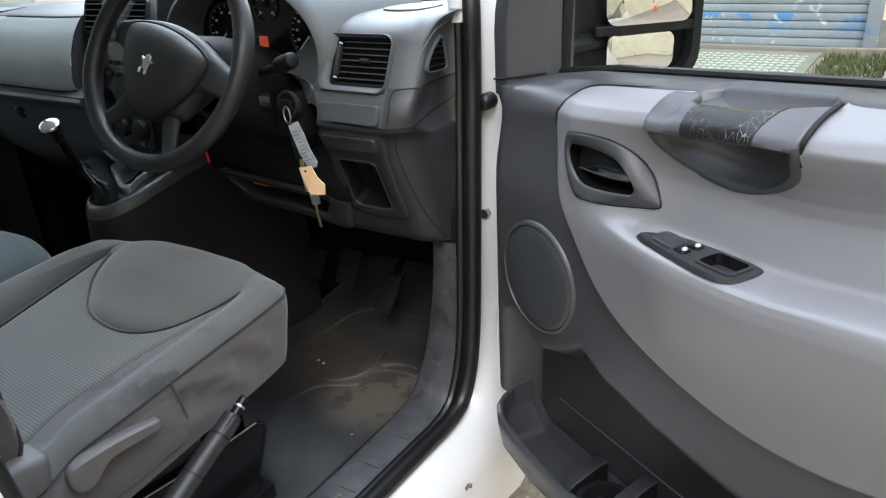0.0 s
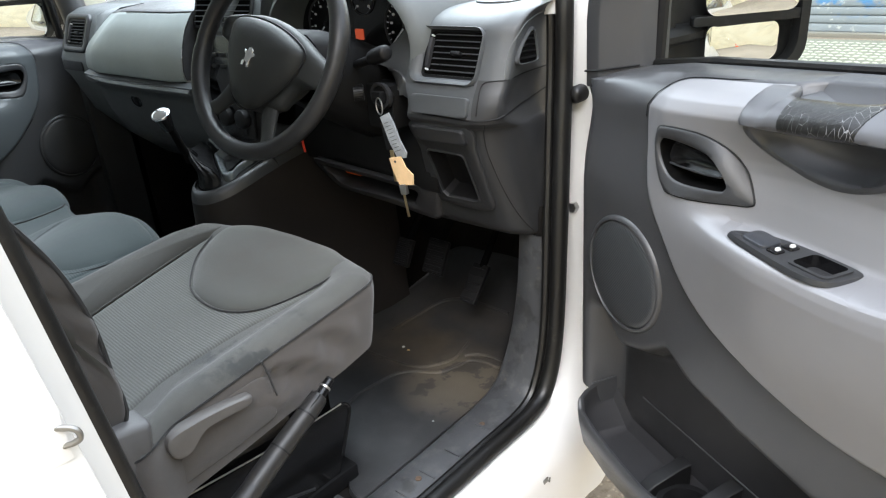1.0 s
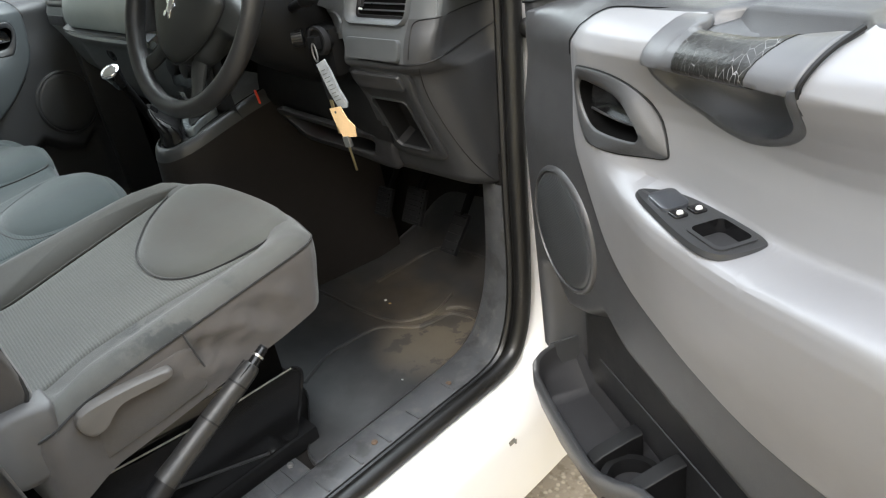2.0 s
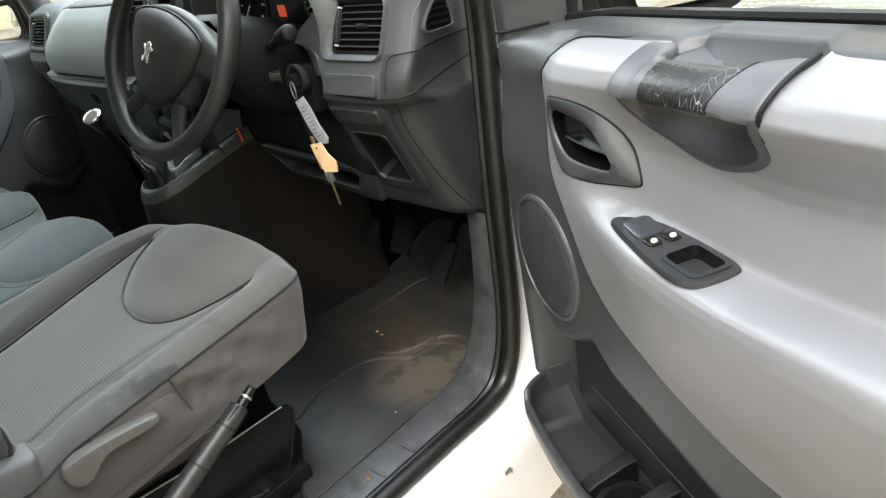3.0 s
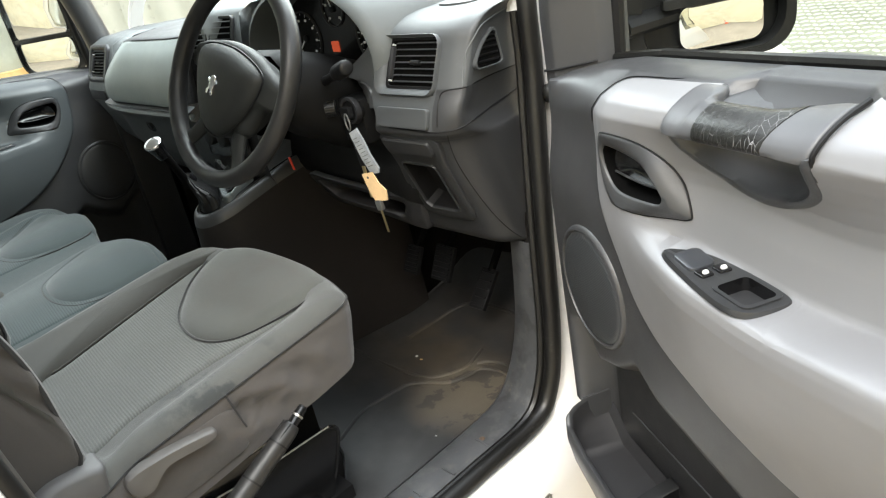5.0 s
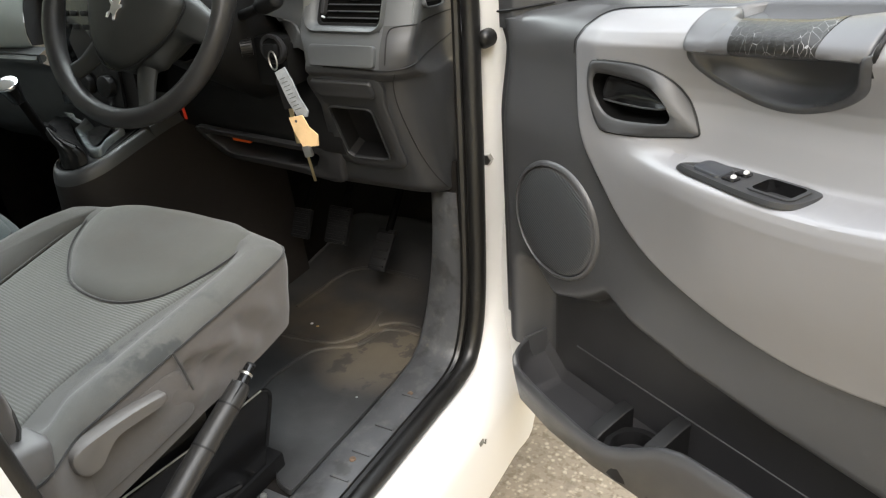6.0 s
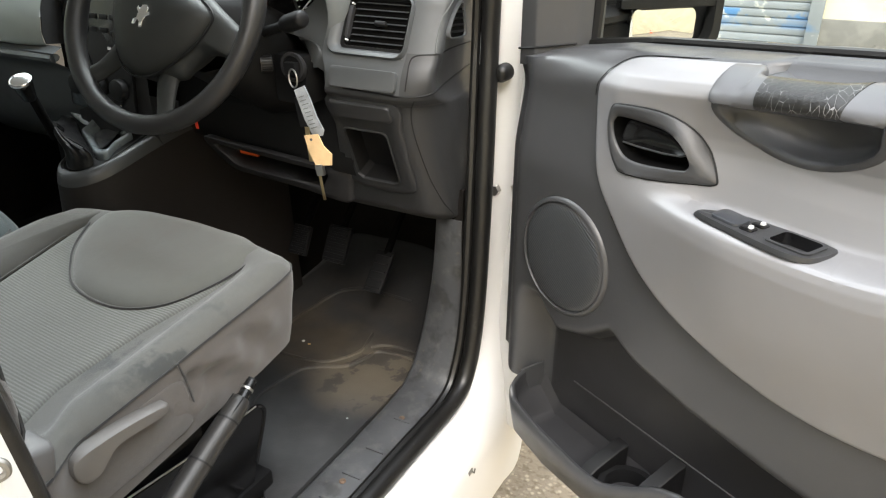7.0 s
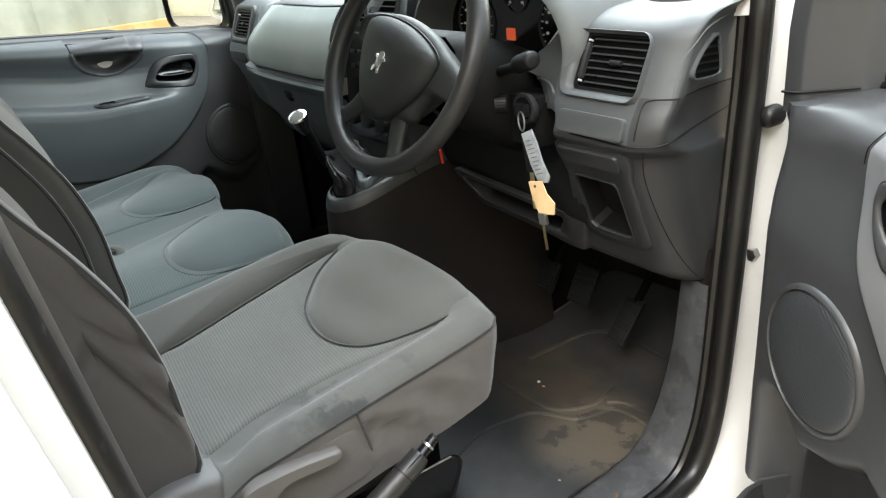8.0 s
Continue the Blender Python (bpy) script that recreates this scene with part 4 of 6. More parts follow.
frame_out = [(.945, 1.20), (.952, 1.33), (.96, 1.5), (1.02, 1.62), (1.14, 1.74), (1.3, 1.80), (1.92, 1.82), (1.96, 1.78), (1.96, 1.28)]
part("window_frame", tube([on_door(a, z, -.465) for a, z in cr(frame_out, 5)], .011, 8, (NX, .9)), BLACK, driver_door, "black window frame")
part("window_weatherstrip", tube([on_door(a, z_belt(a) - .001, -.458) for a in np.linspace(.94, 1.95, 8)], .0065, 8), RUBBER, driver_door, "black weatherstrip")
pane = part("window_pane", grid([[on_door(a, z, -.466 - .02 * (z - 1.2)) for a in (.95, 1.3, 1.95)] for z in (1.19, 1.5, 1.80)]), GLASS, driver_door, "clear window pane")
pane.visible_shadow = False

# door mirror outside the glass, turned outwards with the door
MC, MU, MN = V((1.108, .147, 0)), V((.69, .72, 0)), V((.72, -.69, 0))


def mh(p, q, d):
    w = MC + MU * p + MN * d
    return (w.x, w.y, q)


shell_loop = [(p - .010, q + 1.325) for p, q in rounded(.259, .325, .05, 6)]
hole_up = [(p + .018, q + 1.365) for p, q in rounded(.160, .198, .020, 6)]
hole_low = [(p + .008, q + 1.219) for p, q in rounded(.128, .068, .020, 6)]
housing = part("mirror_housing", ring(shell_loop, [(.015 + (p - .015) * .80, 1.322 + (q - 1.322) * .90) for p, q in shell_loop], -.06, .012, mh, -.006), BLACK, driver_door, "black twin-glass mirror housing")
part("mirror_back", prism(shell_loop, -.02, -.10, mh, .035), BLACK, housing, "black mirror shell")
part("glass_bar", prism([(p + .014, q + 1.2595) for p, q in rounded(.19, .016, .004, 3)], -.006, .010, mh, .003), BLACK, housing)
part("mirror_glass", prism(hole_up, -.008, .003, lambda p, q, d: mh(p, q, d - .09 * (q - 1.365)), .002), MIRROR, housing, "mirror glass")
part("blind_spot_glass", prism(hole_low, -.008, .003, mh, .002), MIRROR, housing, "mirror glass")
for zz in (1.24, 1.42):
    part("mirror_arm", tube([mh(-.03, zz, -.05), on_door(.89, zz, -.50)], .024, 10, ((0, 0, 1), .7)), BLACK, housing, "black mirror arm")


def on_far(a, z, n):
    return (-.83 + (n + .333), -.238 - (a - 1.075), 1.215 - (1.226 - z) * 1.09)


far_door = thing("passenger_door", (-.86, -.6, .45), "closed white van door with grey inner trim", "van door")
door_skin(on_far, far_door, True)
part("door_shell", box(-.955, -.90, -1.12, -.08, .44, 1.19, .015), WHITE, far_door, "white painted outer door skin")
part("window_frame", tube([on_far(a, z, -.45) for a, z in cr([(.945, 1.20), (.952, 1.33), (.97, 1.5), (1.05, 1.66), (1.3, 1.80), (1.92, 1.82), (1.96, 1.28)], 5)], .013, 8), BLACK, far_door, "black window frame")
part("window_weatherstrip", tube([on_far(a, z_belt(a) - .008, -.452) for a in np.linspace(.94, 1.95, 8)], .011, 8), RUBBER, far_door, "black weatherstrip")
fp = part("window_pane", grid([[on_far(a, z, -.462) for a in (.95, 1.3, 1.95)] for z in (1.19, 1.5, 1.80)]), GLASS, far_door, "clear window pane")
fp.visible_shadow = False
far_loop = rounded(.262, .37, .055, 6)
FMC, FMU, FMN = V((-1.135, -.165, 1.378)), V((.866, .5, 0)), V((.5, -.866, 0))
fm = lambda p, q, d: tuple(FMC + FMU * p + FMN * d + V((0, 0, q)))
fh = part("mirror_housing", ring(far_loop, [(p * .95, q * .965) for p, q in far_loop], -.075, .008, fm, -.012), BLACK, far_door, "black twin-glass mirror housing")
part("mirror_back", prism(far_loop, -.02, -.10, fm, .035), WHITE, fh, "white mirror shell")
part("mirror_glass", prism([(p, q + .056) for p, q in rounded(.236, .226, .03, 5)], -.008, .002, fm, .002), MIRROR, fh, "mirror glass")
part("blind_spot_glass", prism([(p, q - .117) for p, q in rounded(.236, .104, .03, 5)], -.008, .002, fm, .002), MIRROR, fh, "mirror glass")
part("glass_bar", prism([(p, q - .061) for p, q in rounded(.25, .014, .004, 3)], -.006, .006, fm, .002), BLACK, fh)
part("mirror_arm", box(-1.06, -.93, -.09, -.03, 1.24, 1.34, .012), BLACK, fh)

# ---- dashboard ----
from mathutils.bvhtree import BVHTree

dash = thing("dashboard", (0, -.05, .87), "grey moulded plastic van dashboard with vents and dials", "dashboard")
LEVELS = [(.60, 1.262), (.25, 1.292), (.1, 1.302), (0, 1.305), (-.07, 1.303), (-.112, 1.294), (-.138, 1.276), (-.150, 1.25), (-.166, 1.215), (-.180, 1.186), (-.190, 1.17), (-.198, 1.15), (-.202, 1.128), (-.192, 1.116), (-.178, 1.10), (-.150, 1.03), (-.125, .975), (-.1, .92), (-.078, .885), (-.03, .868), (.1, .875)]


def pod_left(z):
    return lerp_table([(.86, .590), (.9, .602), (1.0, .632), (1.1, .648), (1.15, .652), (1.19, .633), (1.25, .636), (1.28, .643), (1.31, .643)], z)


def pod_side(z):
    return lerp_table([(.86, .826), (1.0, .832), (1.1, .838), (1.2, .842), (1.225, .842), (1.25, .842), (1.28, .845), (1.31, .848)], z)


rows = []
for y, z in LEVELS:
    xl, xs = pod_left(z), pod_side(z)
    y += lerp_table([(.87, 0), (.95, .006), (1.06, .008), (1.13, .013), (1.31, .013)], z)
    back = max(y, .035)
    turn = sstep(1.08, 1.16, z)
    mix = lambda old, tight: old + (tight - old) * turn
    pts = [(xl, min(y + .04, back)), (xl, y + .006), (xl + .006, y), (.70, y), (.755, y), (mix(.783, .790), min(y + mix(.003, .002), back)), (mix(.803, .812), min(y + mix(.014, .007), back)), (mix(.82, .828), min(y + mix(.034, .014), back)), (xs - mix(.006, .003), min(y + mix(.062, .022), back)), (xs - mix(0, .002), min(y + mix(.09, .036), back)), (xs - mix(.002, .013), min(y + mix(.14, .085), back)), (xs - mix(.012, .024), back)]
    rows.append([(px_, py_, z) for px_, py_ in pts])
fine = [[tuple(q) for q in cr(r, 8)] for r in rows]
cols = [cr([fine[i][j] for i in range(len(fine))], 5) for j in range(len(fine[0]))]
pod_bm = grid([[tuple(c[i]) for c in cols] for i in range(len(cols[0]))])
pod_tree = BVHTree.FromBMesh(pod_bm)
# the lighter upper moulding: cut clean along the seam in front and along the side cover's edges
for co, no in (((0, 0, 1.133), (0, 0, 1)), ((.795, 0, 0), (1, 0, 0)), ((0, -.133, 1.194), (0, .03, 1))):
    bmesh.ops.bisect_plane(pod_bm, geom=pod_bm.verts[:] + pod_bm.edges[:] + pod_bm.faces[:], dist=1e-5, plane_co=co, plane_no=no)
for f in pod_bm.faces:
    c = f.calc_center_median()
    if c.z > 1.194 - .03 * (c.y + .133) or (c.z > 1.133 and c.x < .795):
        f.material_index = 1
pod = part("driver_pod", pod_bm, DASH, dash, "rounded end pod, lighter above its seam", 60)
pod.data.materials.append(DASH_UP)
# seams of the pod's side cover
OUT = (-.8, .6, 0)
for line, r in (([(.69, -.190, 1.134), (.75, -.189, 1.133), (.803, -.174, 1.131), (.829, -.144, 1.134), (.842, -.108, 1.144), (.842, -.05, 1.152)], .0016),
                ([(.795, -.158, 1.140), (.795, -.150, 1.165), (.798, -.150, 1.184), (.808, -.150, 1.192), (.83, -.14, 1.194), (.842, -.10, 1.193), (.836, -.03, 1.191)], .0012),
                ([(.808, -.168, 1.125), (.803, -.155, 1.078), (.807, -.138, 1.03), (.815, -.111, .97), (.824, -.082, .92), (.828, -.05, .885)], .0009)):
    drape(pod_tree, line, OUT if r < .001 else (-.35, .9, 0), r, "pod_seam", BLACK, dash)
# paler bead painting the highlight along the edge where the pod turns
drape(pod_tree, [(.838, -.142, 1.197), (.839, -.138, 1.215), (.840, -.124, 1.245), (.843, -.105, 1.264), (.845, -.085, 1.279), (.847, -.05, 1.290), (.849, -.015, 1.297)], (-.7, .5, -.3), .0013, "cover_edge_glint", DASH_MID, dash)


def slant(xc, y0, z0, y1, z1):
    """A flat place on the dash front: from its upper edge (y0, z0) to its lower edge (y1, z1)."""
    up = V((0, y0 - y1, z0 - z1))
    h = up.length
    up.normalize()
    out = V((0, -up.z, up.y))
    mid = V((xc, (y0 + y1) / 2, (z0 + z1) / 2))
    return (lambda p, q, d: tuple(mid + V((p, 0, 0)) + up * q + out * d)), h


def air_vent(name, put, w, h, slats, parent, knob=True):
    """A louvred outlet: frame, black sheet for the shade behind, slats and a thumb tab."""
    o, i = rounded(w, h, .010, 4), rounded(w - .012, h - .012, .006, 4)
    fr = part(name, ring(o, i, -.004, .0035, put), BLACK, parent, "black louvred air vent", 60)
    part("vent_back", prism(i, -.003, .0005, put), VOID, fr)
    gap = (h - .014) / slats
    for k in range(slats):
        q0 = -h / 2 + .007 + gap * (k + .5)
        bm = bmesh.new()
        x0, x1 = -w / 2 + (.020 if knob else .007), w / 2 - .007
        sec = [(.0022, .0006), (-.0012, .0050), (-.0009, .0056), (-.0001, .0054), (.0032, .0008)]
        grid([[put(x, q0 + dq * .8, dd) for dq, dd in sec] for x in (x0, x1)], close_v=True, bm=bm)
        part("slat", bm, SWITCH, fr)
    if knob:
        part("thumb_tab", prism(rounded(.022, .007, .002, 2), 0, .0095, lambda p, q, d: put(p + .01, q, d), .002), BLACK, fr)
        part("vent_wheel", prism(rounded(.007, h * .6, .003, 3), 0, .0085, lambda p, q, d: put(p - w / 2 + .0125, q, d), .002), DASH_LOW, fr)
        for q1 in (-h / 2 + .014, h / 2 - .014):
            part("vent_symbol", prism(circle(.0017, 10), 0, .007, lambda p, q, d: put(p - w / 2 + .0125, q + q1, d)), WHITE_INK, fr)
    return fr


face, h = slant(.727, -.1265, 1.2815, -.1690, 1.1895)
# the vent lies back in a scooped frame; the pod is open behind it
vent_out = [(p - .008, q - .005) for p, q in rounded(.150, h - .001, .020, 6)]
vent_mid = [(p - .005, q - .003) for p, q in rounded(.138, h - .009, .014, 6)]
vent_in = [(p, q - .001) for p, q in rounded(.124, h - .018, .008, 6)]
org = V(face(0, 0, 0))
ep, eq = V(face(1, 0, 0)) - org, V(face(0, 1, 0)) - org
shell = pod.data
bm = bmesh.new()
bm.from_mesh(shell)
bmesh.ops.delete(bm, geom=[f for f in bm.faces if f.calc_center_median().y < -.09 and abs((f.calc_center_median() - org).dot(ep) + .008) < .070 and abs((f.calc_center_median() - org).dot(eq) + .005) < h / 2 - .006], context="FACES")
bm.to_mesh(shell)
bm.free()
scoop_rows = [([(p * 1.012, q * 1.015) for p, q in vent_out], -.006), (vent_out, .0012), ([(p * .985, q * .98) for p, q in vent_out], .0030), (vent_mid, .0012), (vent_in, -.0075), (vent_in, -.016)]
part("vent_surround", grid([[face(p, q, d) for p, q in row] for row, d in scoop_rows], close_v=True), DASH_UP, dash, "scooped rounded vent surround", 60)
air_vent("side_vent", lambda p, q, d: face(p, q, d - .010), .126, h - .014, 7, dash)
cowl = [[(.660, -.085, 1.300), (.630, -.090, 1.298), (.5997, -.095, 1.2948)], [(.655, -.110, 1.272), (.625, -.105, 1.275), (.5919, -.100, 1.2767)], [(.650, -.130, 1.245), (.610, -.120, 1.247), (.5687, -.108, 1.2494)], [(.648, -.145, 1.222), (.600, -.133, 1.226), (.5442, -.120, 1.2294)],
        [(.646, -.152, 1.205), (.585, -.145, 1.208), (.5207, -.135, 1.2085)], [(.646, -.158, 1.190), (.605, -.152, 1.196), (.5635, -.145, 1.2022)], [(.648, -.165, 1.165), (.628, -.161, 1.172), (.622, -.158, 1.1913)], [(.650, -.172, 1.140), (.645, -.171, 1.138), (.638, -.170, 1.136)]]
part("column_cowl", thick(station_loft(cowl), .004), DASH_UP, dash, "grey panel between dials and end pod", 60)
tray = cr([(.690, .00), (.70, -.045), (.735, -.058), (.775, -.045), (.782, .0), (.77, .045), (.735, .055), (.70, .045)], 5, True)
part("pod_tray", polar(tray, (.736, .0), [(0, -.001), (.75, -.001), (.9, .0015), (.97, .003), (1.0, .0025), (1.02, -.003)], lambda p, q, d: (p, q + .012, 1.3045 - .02 * max(q - .1, 0) + d)), DASH_UP, dash, "shallow tray on the pod", 60)
# three-cornered demister vent on the pod's side
dv = V((.8385, -.078, 1.2195))
du, dw = V((-.007, .067, -.006)).normalized(), V((-.004, .0, .10)).normalized()
dn = du.cross(dw).normalized()
dn = dn if dn.x > 0 else -dn
dput = lambda p, q, d: tuple(dv + du * p + dw * q + dn * d)
tri_loop = cr([(-.034, .0), (-.029, .009), (-.012, .026), (.012, .042), (.024, .044), (.029, .030), (.033, .006), (.028, -.005), (-.012, -.007), (-.030, -.006)], 4, True)
dem = part("demister_vent", ring([(p * 1.12, q * 1.14 - .001) for p, q in tri_loop], tri_loop, -.010, .0050, dput, -.004), DASH_UP, dash, "three-cornered demister vent", 60)
part("vent_back", prism(tri_loop, -.004, .001, dput), VOID, dem)
for q0, pa in ((.002, -.028), (.012, -.023), (.022, -.015), (.032, -.003), (.040, .010)):
    part("slat", grid([[dput(p, q0 + a, b) for a, b in ((-.0025, .0012), (.0005, .0042), (.0018, .0042), (-.001, .0012))] for p in (pa, .026)], close_v=True), BLACK, dem)

fuse, h = slant(.726, -.181, 1.168, -.190, 1.136)
part("fuse_cover", prism(rounded(.128, h, .006, 3), -.004, .0045, fuse, .002), DASH_UP, dash, "small blank dash cover")
holder, h = slant(.707, -.176, 1.116, -.102, .937)
lid_loop = [(-.060, h / 2), (.070, h / 2), (.074, .04), (.072, -.03), (.060, -h / 2), (-.070, -h / 2 + .004), (-.066, -.03), (-.062, .04)]
mouth_c = np.array((-.003, -.022))
lid_fine = cr(lid_loop, 5, True)
hole_loop = along(lid_fine, mouth_c, rounded(.088, .112, .010, 4))
# open the pod behind the storage hollow
org = V(holder(0, 0, 0))
ep, eq = V(holder(1, 0, 0)) - org, V(holder(0, 1, 0)) - org
shell = bpy.data.objects["driver_pod"].data
bm = bmesh.new()
bm.from_mesh(shell)
bmesh.ops.delete(bm, geom=[f for f in bm.faces if inside(hole_loop, mouth_c, ((f.calc_center_median() - org).dot(ep), (f.calc_center_median() - org).dot(eq)), 1.14)], context="FACES")
bm.to_mesh(shell)
bm.free()
hol = part("holder_panel", ring(lid_fine, hole_loop, -.006, .005, holder, .0), DASH, dash, "dark storage flap", 50)
part("holder_rim", ring([mouth_c + (np.array(p) - mouth_c) * 1.05 for p in hole_loop], hole_loop, .002, .0065, holder, .0), DASH, hol)
# lining is blacker than the flap, putting the recess's shade into colour
part("holder_mouth", polar(hole_loop, mouth_c, [(0, -.036), (.8, -.036), (.95, -.034), (.985, -.024), (1.005, .0055)], holder), BLACK, hol, "hollow lined black for its shade")
part("holder_lip", prism([(p + .004, q + .078) for p, q in rounded(.122, .030, .006, 3)], .003, .011, holder, .004), DASH, hol)

# top, cluster hood and dials
top_rows = []
for y, z in ((.62, 1.255), (.4, 1.275), (.2, 1.292), (.05, 1.30), (-.02, 1.298), (-.04, 1.28), (-.04, 1.18)):
    top_rows.append([(x, y, z + (.054 * math.exp(-((x - .115) / .15) ** 2) * sstep(.62, .25, y) if y > -.03 else 0)) for x in np.linspace(-.82, .80, 25)])
part("dash_top", grid(top_rows), DASH_MID, dash, "grey dash top", 60)
cc = (.440, 1.243)


def arch(r, y, wide=.200, high=.125, a0=-38, a1=218, n=33):
    out = []
    for k in range(n):
        a = radians(a0 + (a1 - a0) * k / (n - 1))
        out.append((cc[0] + wide * r * math.cos(a), y, cc[1] + high * r * math.sin(a)))
    return out


hood = [arch(.97, -.072), arch(.985, -.11), arch(1.0, -.150), arch(1.02, -.158), arch(1.06, -.156), arch(1.13, -.14), arch(1.22, -.10), arch(1.30, -.03), arch(1.30, .12)]
part("cluster_hood", grid(hood), DASH_MID, dash, "arched grey instrument hood", 60)
cl = lambda p, q, d: (cc[0] + p, -.074 - d, cc[1] + q)
cluster = part("instrument_panel", polar([(p, q) for p, q in [((x - cc[0]), (z - cc[1])) for x, _, z in arch(.98, 0, a0=-90, a1=262, n=48)]], (0, 0), [(0, 0), (.5, 0), (1, 0)], cl), GLOSS, dash, "black instrument panel")


def dial(p0, q0, r, ticks, needle):
    rim_ = part("dial", ring(circle(r, 40), circle(r * .94, 40), .0, .004, lambda p, q, d: cl(p0 + p, q0 + q, d)), DASH_LOW, cluster, "round dial with pale ticks")
    for k in range(ticks):
        a = radians(225 - 270 * k / (ticks - 1))
        c, s = math.cos(a), math.sin(a)
        big = k % 2 == 0
        part("tick", grid([[cl(p0 + c * rr - s * w, q0 + s * rr + c * w, .0015) for w in (-.0009, .0009)] for rr in (r * (.80 if big else .85), r * .91)]), WHITE_INK, rim_)
        if big:
            part("numeral_bar", prism([(x, y) for x, y in rounded(.006, .0045, .001, 1)], 0, .0012, lambda p, q, d: cl(p0 + c * r * .68 + p, q0 + s * r * .68 + q, d)), WHITE_INK, rim_)
    a = radians(needle)
    c, s = math.cos(a), math.sin(a)
    part("needle", grid([[cl(p0 + c * rr - s * w, q0 + s * rr + c * w, .003) for w in (-ww, ww)] for rr, ww in ((.0, .0022), (r * .85, .0008))]), WHITE_INK, rim_)
    part("needle_hub", prism(circle(.006, 14), .001, .005, lambda p, q, d: cl(p0 + p, q0 + q, d), .001), BLACK, rim_)


dial(.118, .022, .055, 21, 222)
dial(-.112, .022, .055, 15, 222)
dial(.005, .075, .034, 9, 110)
part("display", prism(rounded(.023, .021, .002, 2), 0, .0025, lambda p, q, d: cl(p - .013, q + .004, d)), SCREEN, cluster, "lit orange-red display")

# centre stack
stack_rows = [[(x, y - .02 * math.exp(-((x - .105) / .09) ** 2), z) for x in np.linspace(-.012, .222, 8)] for y, z in ((.1, 1.335), (-.06, 1.355), (-.12, 1.352), (-.148, 1.338), (-.165, 1.26), (-.185, 1.16), (-.19, 1.06), (-.185, .99), (-.17, .95))]
stack_bm = grid([[tuple(q) for q in cr(r, 2)] for r in stack_rows])
for f in stack_bm.faces:
    f.material_index = int(f.calc_center_median().z < 1.25)
part("centre_panel", stack_bm, DASH_MID, dash, "centre stack, grey above and black below", 60).data.materials.append(DASH_LOW)
for x0 in (.042, .156):
    cv, h = slant(x0, -.160, 1.336, -.184, 1.266)
    air_vent("centre_vent", cv, .104, h, 5, dash, False)
radio, h = slant(.103, -.188, 1.252, -.212, 1.03)
rad = part("radio_panel", prism(rounded(.192, h, .008, 3), -.004, .004, radio, .002), GLOSS, dash, "gloss black radio and heater panel")
for k, (p0, q0) in enumerate(((-.06, .07), (-.03, .07), (.0, .07), (.03, .07), (.06, .07), (-.06, .04), (.06, .04), (-.03, .045), (.0, .045), (.03, .045))):
    part("radio_button", prism(rounded(.020, .010, .002, 2), .003, .0065, lambda p, q, d: radio(p + p0, q + q0, d), .001), BLACK, rad)
for p0 in (-.062, .0, .062):
    part("heater_knob", prism(circle(.021, 24), .003, .018, lambda p, q, d: radio(p + p0, q - .065, d), .004), BLACK, rad, "round heater knob")
part("radio_led", prism(rounded(.008, .006, .001, 1), .003, .0062, lambda p, q, d: radio(p + .058, q + .012, d)), WHITE_INK, rad)
part("radio_led", prism(rounded(.008, .006, .001, 1), .003, .0062, lambda p, q, d: radio(p + .040, q + .012, d)), WHITE_INK, rad)

# passenger side
def pad_rows(profile):
    rows = []
    for y, z in profile:
        x0 = -.545 + .115 * sstep(1.19, 1.315, z)
        rows.append([(x, y + .030 * sstep(x0 + .12, x0, x) + .016 * sstep(-.08, -.01, x), z - .008 * sstep(x0 + .13, x0, x)) for x in np.linspace(x0, -.014, 16)])
    cols = [cr([r[j] for r in rows], 4) for j in range(16)]
    return grid([[tuple(c[i]) for c in cols] for i in range(len(cols[0]))])


part("airbag_pad", pad_rows([(-.196, 1.299), (-.203, 1.292), (-.224, 1.262), (-.243, 1.215), (-.250, 1.175), (-.246, 1.152), (-.232, 1.146)]), DASH_LIT, dash, "smooth grey passenger pad, toned lighter for its light", 60)
part("pad_end", prism([(-.180, 1.297), (-.206, 1.262), (-.225, 1.215), (-.232, 1.175), (-.228, 1.152), (-.10, 1.14), (-.10, 1.297)], -.0165, -.0135, lambda p, q, d: (d, p, q)), DASH, dash)
part("pad_top", pad_rows([(.1, 1.300), (-.02, 1.316), (-.10, 1.314), (-.17, 1.307), (-.190, 1.303), (-.1965, 1.2985)]), DASH, dash, "darker grey panel over the pad", 60)
part("pad_crease", tube([(x, -.1955 + .016 * sstep(-.08, -.01, x) + .030 * sstep(-.285, -.405, x), 1.3005 - .008 * sstep(-.275, -.405, x)) for x in np.linspace(-.40, -.016, 14)], .0014, 6), DASH_LOW, dash)
LOWP = [(-.225, 1.150), (-.248, 1.140), (-.246, 1.122), (-.225, 1.110), (-.214, 1.09), (-.200, 1.03), (-.16, .95), (-.08, .88), (.1, .86)]
part("glovebox", grid([[(x, y + .02 * sstep(-.45, -.6, x), z) for x in np.linspace(-.545, .03, 10)] for y, z in LOWP]), GLOVE, dash, "dark grey glovebox face", 50)
part("glovebox_lip", tube(cr([(-.53, -.225, 1.135), (-.4, -.246, 1.131), (-.2, -.248, 1.130), (.02, -.240, 1.130)], 5), .012, 8, ((0, 0, 1), .7)), DASH_MID, dash)
lock, _ = slant(-.325, -.206, 1.092, -.201, 1.062)
